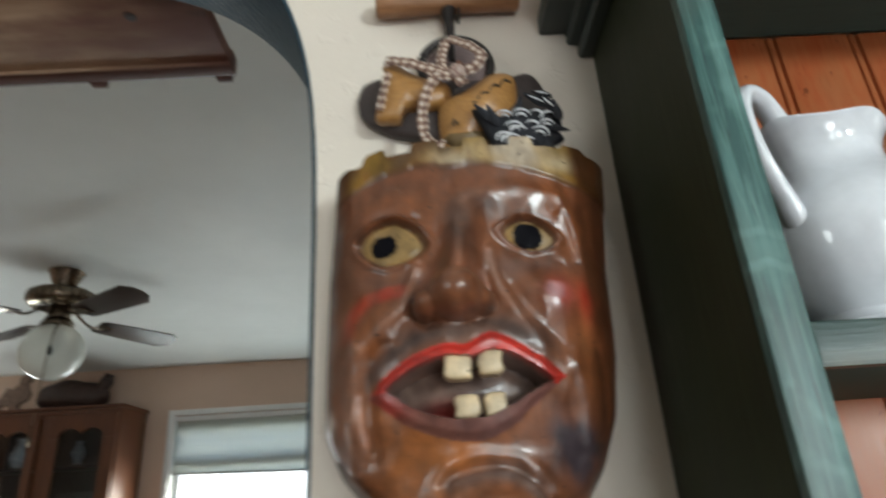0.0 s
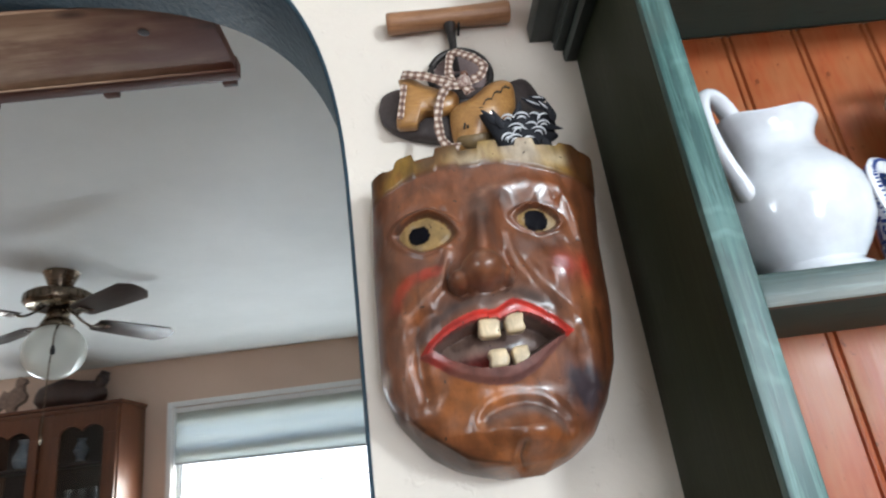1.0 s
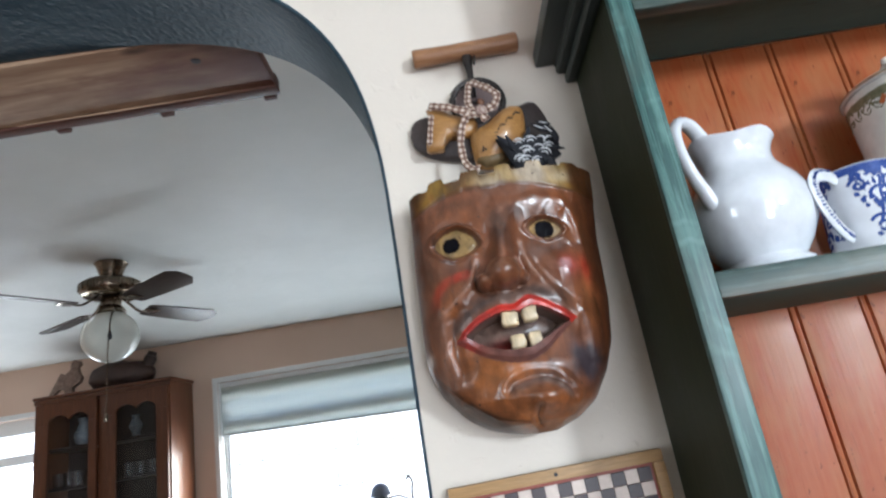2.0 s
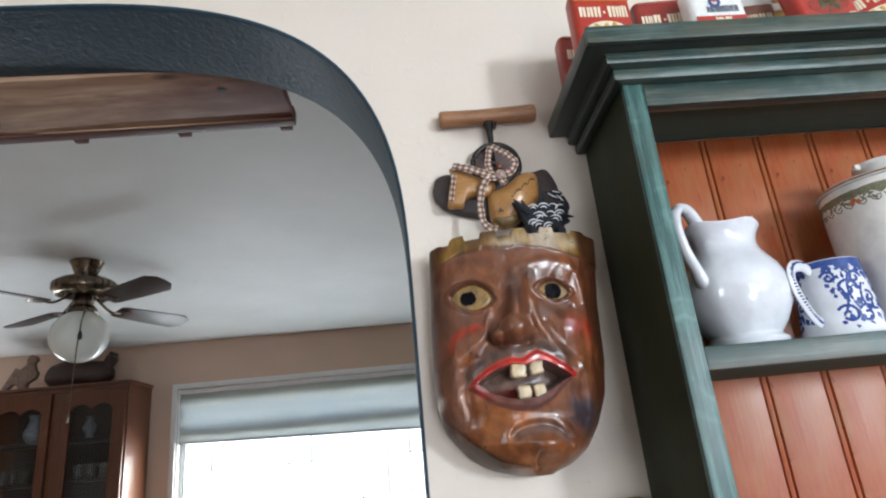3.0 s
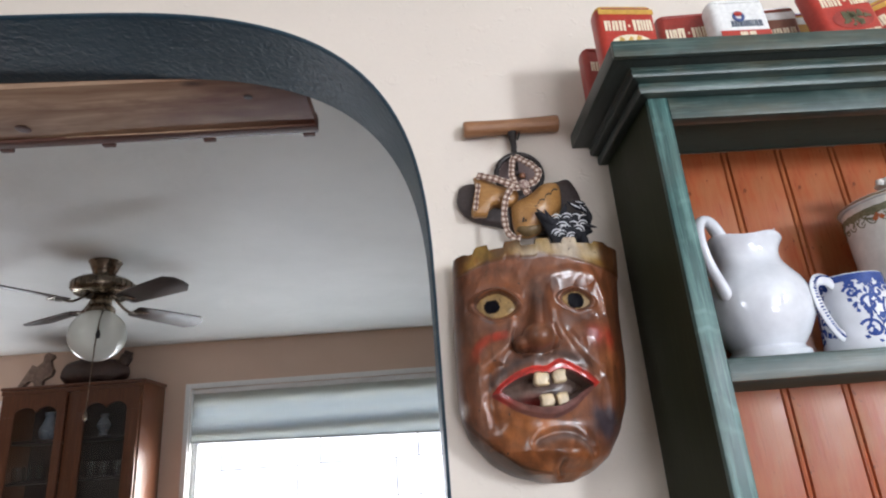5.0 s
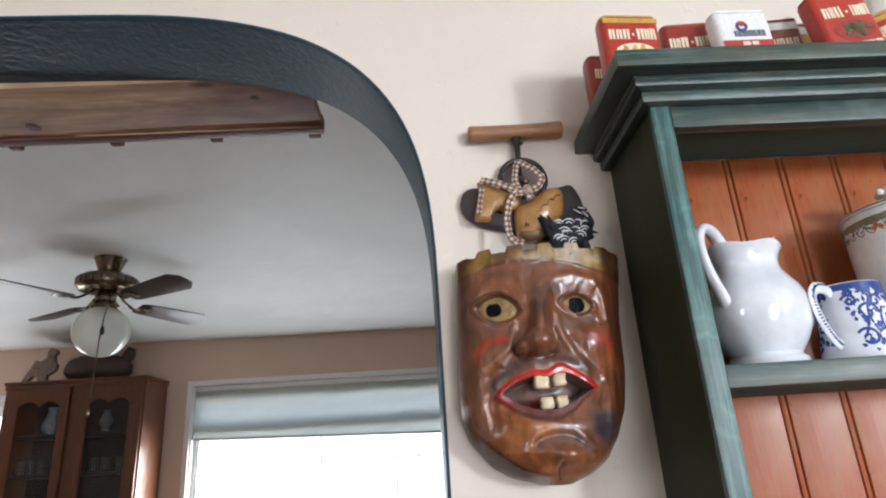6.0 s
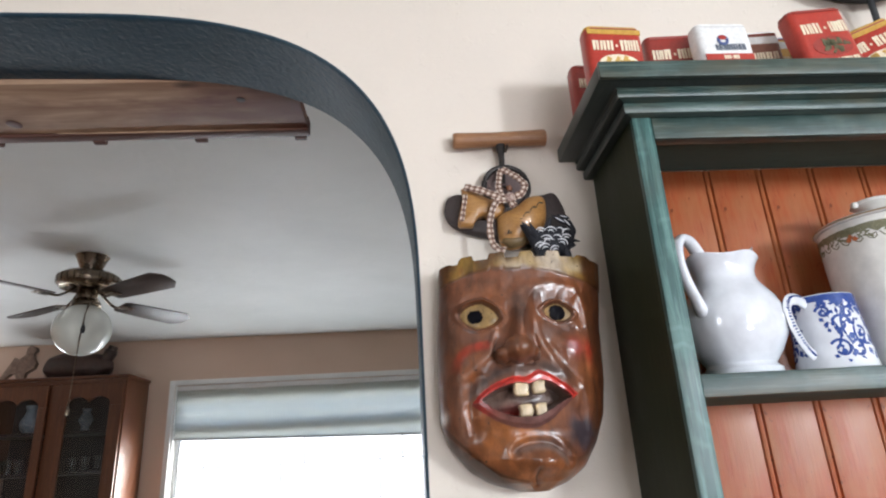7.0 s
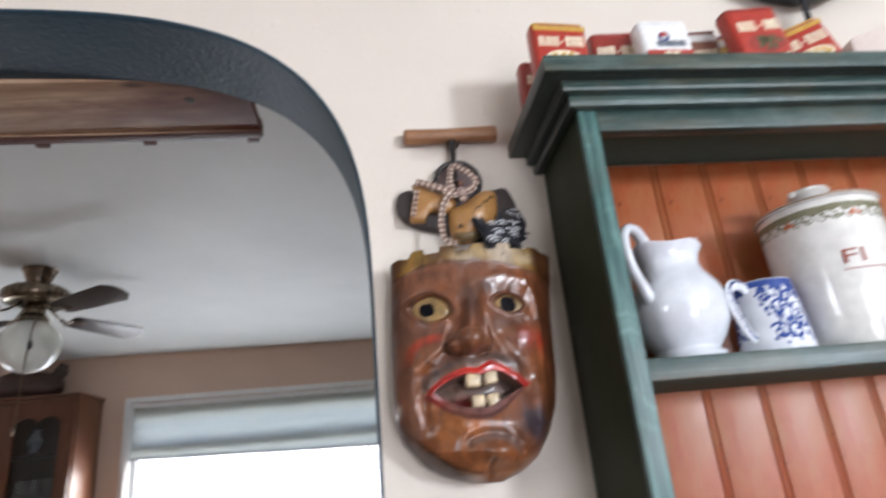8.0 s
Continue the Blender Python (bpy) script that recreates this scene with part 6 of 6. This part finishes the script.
        pupil = ((np.abs(X - px) / pr) ** 2.6 + (np.abs(Z - pz) / (pr * 0.92)) ** 2.6) < 1
        eyes.append((e, pupil & (e < 1.0)))
    # mouth
    top = [(-0.0325, 1.5030), (-0.0300, 1.5060), (-0.0245, 1.5122), (-0.0145, 1.5193), (-0.003, 1.5244), (0.0105, 1.5276), (0.0205, 1.5264), (0.0320, 1.5320), (0.0385, 1.5316), (0.0520, 1.5248), (0.0640, 1.5170), (0.0725, 1.5100), (0.0740, 1.5085)]
    otop = [(-0.0225, 1.5060), (-0.0205, 1.5085), (-0.0070, 1.5160), (0.0100, 1.5205), (0.0240, 1.5192), (0.0350, 1.5222), (0.0460, 1.5195), (0.0590, 1.5120), (0.0665, 1.5065)]
    obot = [(-0.0225, 1.5055), (-0.0195, 1.5035), (-0.0090, 1.4955), (0.0090, 1.4892), (0.0280, 1.4885), (0.0420, 1.4940), (0.0590, 1.5030), (0.0665, 1.5060)]
    bot = [(-0.0325, 1.5025), (-0.0300, 1.5005), (-0.0215, 1.4938), (-0.0095, 1.4855), (0.0080, 1.4790), (0.0250, 1.4772), (0.0410, 1.4825), (0.0540, 1.4925), (0.0700, 1.5050), (0.0740, 1.5080)]
    lips, lin, hi, lo = band(top, bot)
    hole, deep, ohi, olo = band(otop, obot)
    upper = lips & ~hole & (Z > np.where((X > otop[0][0]) & (X < otop[-1][0]), (ohi + olo) / 2, 1.5045))
    lower = lips & ~hole & ~upper
    P += np.where(lips & ~hole, 0.0030 * sm(0.0, 0.0050, lin), 0)
    P -= np.where(hole, 0.004 + 0.024 * sm(0.0, 0.0030, deep), 0)
    # the notched rim at the top
    arc = Z + 1.75 * (X - 0.012) ** 2 - 0.0060 + 0.0006 * np.sin(X * 90)
    crown = sm(1.6345, 1.6365, arc)
    P += 0.0022 * crown
    # tool marks
    rnd = np.random.RandomState(4)
    marks = np.zeros(X.shape)
    for _ in range(46):
        ph, kx, kz = rnd.uniform(0, 6.28), rnd.uniform(-420, 420), rnd.uniform(-300, 300)
        marks += np.sin(kx * X + kz * Z + ph)
    P += 0.00005 * marks * (1 - 0.6 * hole)
    facet = np.array([noise.noise(Vector((x * 85, z * 85, 3.0))) + 0.5 * noise.noise(Vector((x * 190, z * 150, 9.0))) for x, z in zip(X.ravel(), Z.ravel())]).reshape(X.shape)
    P += 0.00025 * facet * (1 - hole)
    # colours of wood, wear and paint, with some shade and highlights painted in
    C = np.empty(X.shape + (3,))
    C[:] = (0.180, 0.066, 0.030)

    def paint(mask, rgb, amount=1.0):
        a = (np.clip(mask, 0, 1) * amount)[..., None]
        C[:] = C * (1 - a) + np.array(rgb) * a

    paint(hill(-0.004, 1.470, 0.030, 0.026), (0.32, 0.112, 0.026), 0.7)
    paint(hill(0.020, 1.432, 0.022, 0.010), (0.28, 0.100, 0.028), 0.8)
    paint(hill(0.045, 1.615, 0.05, 0.012), (0.125, 0.046, 0.024), 0.7)
    paint(hill(0.050, 1.432, 0.03, 0.012), (0.24, 0.085, 0.026), 0.7)
    paint(hill(-0.030, 1.540, 0.014, 0.02), (0.21, 0.070, 0.022), 0.7)
    paint(hill(0.000, 1.612, 0.030, 0.012), (0.21, 0.070, 0.022), 0.6)
    paint(hill(0.090, 1.520, 0.012, 0.03), (0.20, 0.066, 0.02), 0.6)
    # outer edges painted darker; the jaw's cut face gets its shade as colour
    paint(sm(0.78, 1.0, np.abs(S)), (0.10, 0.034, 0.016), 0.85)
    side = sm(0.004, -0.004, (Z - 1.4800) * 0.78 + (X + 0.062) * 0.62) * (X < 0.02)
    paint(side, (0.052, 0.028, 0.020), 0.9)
    paint(hill(-0.030, 1.500, 0.008, 0.025), (0.30, 0.100, 0.030), 0.6)
    paint(hill(0.088, 1.600, 0.014, 0.016), (0.26, 0.085, 0.028), 0.6)
    paint(hill(0.040, 1.612, 0.016, 0.008), (0.060, 0.034, 0.028), 0.7)
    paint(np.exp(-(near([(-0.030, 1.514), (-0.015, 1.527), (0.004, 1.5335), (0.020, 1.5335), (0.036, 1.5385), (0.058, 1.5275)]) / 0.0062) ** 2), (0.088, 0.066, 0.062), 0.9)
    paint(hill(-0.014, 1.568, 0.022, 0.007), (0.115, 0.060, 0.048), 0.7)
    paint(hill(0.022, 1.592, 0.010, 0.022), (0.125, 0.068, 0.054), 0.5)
    # nose tip painted lighter, for the light that falls on it
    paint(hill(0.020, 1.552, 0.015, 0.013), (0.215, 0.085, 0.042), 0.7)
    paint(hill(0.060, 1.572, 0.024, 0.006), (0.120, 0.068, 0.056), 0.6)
    paint(np.clip(1.7 * hill(0.079, 1.470, 0.0135, 0.021, 35) * (0.85 + 0.7 * facet), 0, 1), (0.036, 0.034, 0.046), 0.9)
    # pale crescent over the chin, a worn edge with its sheen painted in
    paint(np.exp(-(near([(0.008, 1.4560), (0.024, 1.4605), (0.042, 1.4590), (0.056, 1.4460)]) / 0.0038) ** 2), (0.190, 0.145, 0.135), 0.75)
    cheek = np.exp(-(near([(-0.0140, 1.5605), (-0.024, 1.5595), (-0.035, 1.5560), (-0.0425, 1.5480), (-0.0455, 1.5380)]) / 0.0050) ** 4)
    paint(np.clip(cheek * sm(1.526, 1.556, Z) * (0.9 + 0.5 * facet), 0, 1), (0.38, 0.034, 0.016), 0.85)
    paint(hill(0.0770, 1.5550, 0.0085, 0.0095), (0.46, 0.090, 0.080), 0.85)
    paint(hill(0.0930, 1.5520, 0.0060, 0.0110), (0.36, 0.028, 0.014), 0.8)
    paint(np.clip(2.2 * hill(0.0745, 1.5560, 0.0060, 0.0070) - 0.6 + 0.5 * facet, 0, 1), (0.66, 0.38, 0.40), 0.85)
    paint(np.clip(1.4 * hill(-0.0585, 1.4930, 0.0035, 0.0060), 0, 1), (0.48, 0.43, 0.40), 0.8)
    paint(upper, (0.50, 0.030, 0.022), 0.95)
    paint(upper * hill(0.060, 1.512, 0.014, 0.012), (0.40, 0.040, 0.030), 0.5)
    paint(lower, (0.150, 0.066, 0.060), 0.9)
    paint(lower * hill(-0.024, 1.499, 0.012, 0.010), (0.36, 0.040, 0.034), 0.9)
    paint(lower * hill(0.045, 1.486, 0.02, 0.010), (0.17, 0.085, 0.080), 0.8)
    paint(hole, (0.175, 0.125, 0.110), 0.95)
    paint(hole * hill(0.010, 1.494, 0.014, 0.006), (0.34, 0.040, 0.036), 0.9)
    for e, pupil in eyes:
        paint(e < 1.0, (0.33, 0.225, 0.095), 0.95)
        paint(np.exp(-((e - 1.12) / 0.10) ** 2), (0.065, 0.038, 0.030), 0.8)
        paint(pupil, (0.008, 0.008, 0.011), 1.0)
    paint(hill(0.072, 1.5890, 0.007, 0.007) * (eyes[1][0] < 1.0) * ~eyes[1][1], (0.50, 0.42, 0.30), 0.6)
    gold = 0.5 + 0.5 * np.sin(X * 150 + 1.5 * np.sin(Z * 300))
    paint(crown, (0.120, 0.060, 0.020), 0.92)
    paint(crown * gold, (0.27, 0.150, 0.026), 0.6)
    for cx in (-0.012, 0.019, 0.050):
        paint(crown * hill(cx, 1.650, 0.0075, 0.0075), (0.085, 0.060, 0.045), 0.75)
    for cx, amount in ((0.036, 0.6), (0.084, 0.7), (-0.028, 0.4)):
        paint(crown * hill(cx, 1.646, 0.010, 0.012), (0.38, 0.250, 0.045), amount)
    paint(np.clip(1.3 * crown * hill(0.062, 1.646, 0.020, 0.014) * (0.75 + 0.5 * facet), 0, 1), (0.50, 0.45, 0.37), 0.75)
    paint(crown * np.clip(hill(0.022, 1.643, 0.016, 0.004) + hill(0.090, 1.641, 0.010, 0.004), 0, 1), (0.52, 0.46, 0.34), 0.6)
    paint(crown * sm(0.095, 0.103, X), (0.105, 0.042, 0.018), 0.85)
    paint(crown * sm(-0.043, -0.050, X), (0.13, 0.055, 0.020), 0.8)
    paint(np.exp(-((arc - 1.6348) / 0.0011) ** 2), (0.055, 0.028, 0.014), 0.5)

    # crests of the folds painted paler, for wear and for their highlights
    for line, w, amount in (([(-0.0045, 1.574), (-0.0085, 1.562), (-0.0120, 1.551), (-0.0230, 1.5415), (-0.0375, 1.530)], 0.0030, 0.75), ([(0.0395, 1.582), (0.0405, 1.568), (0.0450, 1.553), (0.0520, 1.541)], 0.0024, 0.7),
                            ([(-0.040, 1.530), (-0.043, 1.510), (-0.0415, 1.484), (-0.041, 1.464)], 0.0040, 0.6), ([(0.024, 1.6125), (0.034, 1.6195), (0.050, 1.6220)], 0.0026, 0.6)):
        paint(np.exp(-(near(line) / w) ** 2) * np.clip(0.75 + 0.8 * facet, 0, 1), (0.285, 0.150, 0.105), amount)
    # dark lines painted in as the shade of the carved creases
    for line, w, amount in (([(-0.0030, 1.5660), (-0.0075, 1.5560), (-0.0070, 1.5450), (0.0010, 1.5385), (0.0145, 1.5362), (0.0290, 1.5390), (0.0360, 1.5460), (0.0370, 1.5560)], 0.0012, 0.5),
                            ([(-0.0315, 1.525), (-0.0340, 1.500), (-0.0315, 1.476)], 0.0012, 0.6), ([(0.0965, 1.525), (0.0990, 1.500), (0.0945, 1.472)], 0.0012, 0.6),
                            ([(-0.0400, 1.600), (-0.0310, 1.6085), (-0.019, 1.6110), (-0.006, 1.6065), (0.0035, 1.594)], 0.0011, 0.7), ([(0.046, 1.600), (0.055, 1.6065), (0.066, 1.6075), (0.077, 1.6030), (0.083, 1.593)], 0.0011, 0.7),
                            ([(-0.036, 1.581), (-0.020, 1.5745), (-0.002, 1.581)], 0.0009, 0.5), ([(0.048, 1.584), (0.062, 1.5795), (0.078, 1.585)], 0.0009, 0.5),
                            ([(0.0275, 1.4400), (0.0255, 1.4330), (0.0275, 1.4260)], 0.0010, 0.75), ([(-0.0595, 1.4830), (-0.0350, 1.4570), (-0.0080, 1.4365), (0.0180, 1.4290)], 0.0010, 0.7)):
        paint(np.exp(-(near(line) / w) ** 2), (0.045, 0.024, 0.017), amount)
    # patches of darker and paler brown over nose, sides, folds and chin
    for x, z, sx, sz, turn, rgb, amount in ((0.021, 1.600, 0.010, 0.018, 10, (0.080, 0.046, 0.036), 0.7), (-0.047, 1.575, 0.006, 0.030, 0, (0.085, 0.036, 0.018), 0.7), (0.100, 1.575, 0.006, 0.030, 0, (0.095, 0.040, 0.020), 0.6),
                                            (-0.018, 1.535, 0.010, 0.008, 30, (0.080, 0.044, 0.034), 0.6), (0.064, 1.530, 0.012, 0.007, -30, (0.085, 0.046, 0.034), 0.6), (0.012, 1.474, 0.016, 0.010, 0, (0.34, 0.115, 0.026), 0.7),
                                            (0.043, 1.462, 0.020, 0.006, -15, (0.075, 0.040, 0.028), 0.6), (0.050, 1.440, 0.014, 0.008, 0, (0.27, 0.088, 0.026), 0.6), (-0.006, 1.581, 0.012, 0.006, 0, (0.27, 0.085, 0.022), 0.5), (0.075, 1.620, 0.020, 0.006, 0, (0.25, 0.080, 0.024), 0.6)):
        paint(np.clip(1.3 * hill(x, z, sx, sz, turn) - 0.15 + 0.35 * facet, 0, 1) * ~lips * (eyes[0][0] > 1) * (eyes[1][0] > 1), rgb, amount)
    gloss = np.ones(X.shape) - 0.45 * crown - 0.5 * hole - 0.75 * side
    gloss -= 0.55 * np.exp(-(near([(-0.030, 1.514), (-0.015, 1.527), (0.004, 1.5335), (0.020, 1.5335), (0.036, 1.5385), (0.058, 1.5275)]) / 0.0060) ** 2)
    for e, pupil in eyes:
        gloss = np.where(e < 1.05, 0.45, gloss)
        gloss = np.where(pupil, 0.03, gloss)
    # the notches lift and drop the uppermost rows
    u = X[-1]
    # a broad square tooth, then a gap as broad
    saw = np.sin((u + 0.0350 - 0.0015 * np.sin(u * 60)) * 2 * math.pi / 0.0312)
    tooth = np.clip(3.5 * saw + 0.5, 0, 1) * sm(-0.040, -0.032, u) * sm(0.084, 0.080, u)
    lift = 0.0062 * tooth + 0.0045 - 0.25 * (u - 0.034) ** 2 + 0.0025 * sm(-0.040, -0.047, u) + 0.0035 * sm(0.090, 0.094, u) * sm(0.112, 0.104, u)
    grow = sm(1.636, 1.650, Z)
    Zf = Z + grow * lift[None, :]
    verts = np.stack([X, FACE - 0.008 - P, Zf], -1).reshape(-1, 3)
    cols_rgb = np.hstack([C.reshape(-1, 3), np.clip(gloss, 0, 1).reshape(-1, 1)])
    idx = np.arange(rows * cols).reshape(rows, cols)
    quads = np.stack([idx[:-1, :-1], idx[:-1, 1:], idx[1:, 1:], idx[1:, :-1]], -1).reshape(-1, 4).tolist()
    # the thickness of the wood back to the wall
    loop = np.concatenate([idx[0, :], idx[1:, -1], idx[-1, -2::-1], idx[-2:0:-1, 0]])
    ring, shade = verts[loop].copy(), cols_rgb[loop].copy()
    upper_edge = np.zeros(len(loop), bool)
    upper_edge[cols + rows - 1 - 1:2 * cols + rows - 2] = True
    base = len(verts)
    back = ring.copy()
    thick = np.where(upper_edge, np.minimum(ring[:, 1] + 0.010, FACE - 0.001), FACE - 0.001)
    back[:, 1] = thick
    back[:, 2] = np.where(upper_edge, ring[:, 2], ring[:, 2] + 0.0)
    n = len(loop)
    verts = np.vstack([verts, back])
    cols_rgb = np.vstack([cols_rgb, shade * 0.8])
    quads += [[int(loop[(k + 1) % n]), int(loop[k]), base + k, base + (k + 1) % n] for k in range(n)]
    # four teeth, each a worn block
    for tx, tz, tw, th, ty in ((0.0158, 1.5145, 0.0074, 0.0068, 0.0755), (0.0330, 1.5162, 0.0066, 0.0070, 0.0755), (0.0198, 1.4945, 0.0066, 0.0064, 0.0720), (0.0346, 1.4948, 0.0058, 0.0064, 0.0720)):
        a, b = np.meshgrid(np.linspace(0, 2 * math.pi, 33)[:-1], np.linspace(-math.pi / 2, math.pi / 2, 17))
        pw = lambda v: np.sign(v) * np.abs(v) ** 0.42
        tv = np.stack([tx + tw * pw(np.cos(b)) * pw(np.cos(a)), FACE - 0.008 - ty + 0.007 - 0.007 * pw(np.cos(b)) * pw(np.sin(a)), tz + th * pw(np.sin(b))], -1)
        tv[..., 0] += 0.0006 * np.sin(tv[..., 2] * 700 + tx * 900)
        base = len(verts)
        verts = np.vstack([verts, tv.reshape(-1, 3)])
        # darker towards the top and bottom of each tooth
        end_tone = np.clip(np.abs(tv[..., 2] - tz) / th, 0, 1)[..., None] ** 3
        cc = np.array((0.62, 0.52, 0.36, 0.6)) * (1 - 0.35 * end_tone) + np.array((0.40, 0.28, 0.14, 0.4)) * 0.3 * end_tone
        cols_rgb = np.vstack([cols_rgb, cc.reshape(-1, 4)])
        for i in range(16):
            for j in range(32):
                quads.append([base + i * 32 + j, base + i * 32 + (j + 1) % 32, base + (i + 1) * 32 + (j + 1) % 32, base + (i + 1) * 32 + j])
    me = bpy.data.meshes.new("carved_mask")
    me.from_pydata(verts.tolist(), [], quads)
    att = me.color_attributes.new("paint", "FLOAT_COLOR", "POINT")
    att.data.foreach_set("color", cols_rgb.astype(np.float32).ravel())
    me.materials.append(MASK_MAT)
    me.polygons.foreach_set("use_smooth", [True] * len(me.polygons))
    me.validate()
    me.set_sharp_from_angle(angle=radians(55))
    return tagged(new("carved_mask", me), "carved brown wooden wall mask with red lips and yellow crown", "mask")


carved_mask()
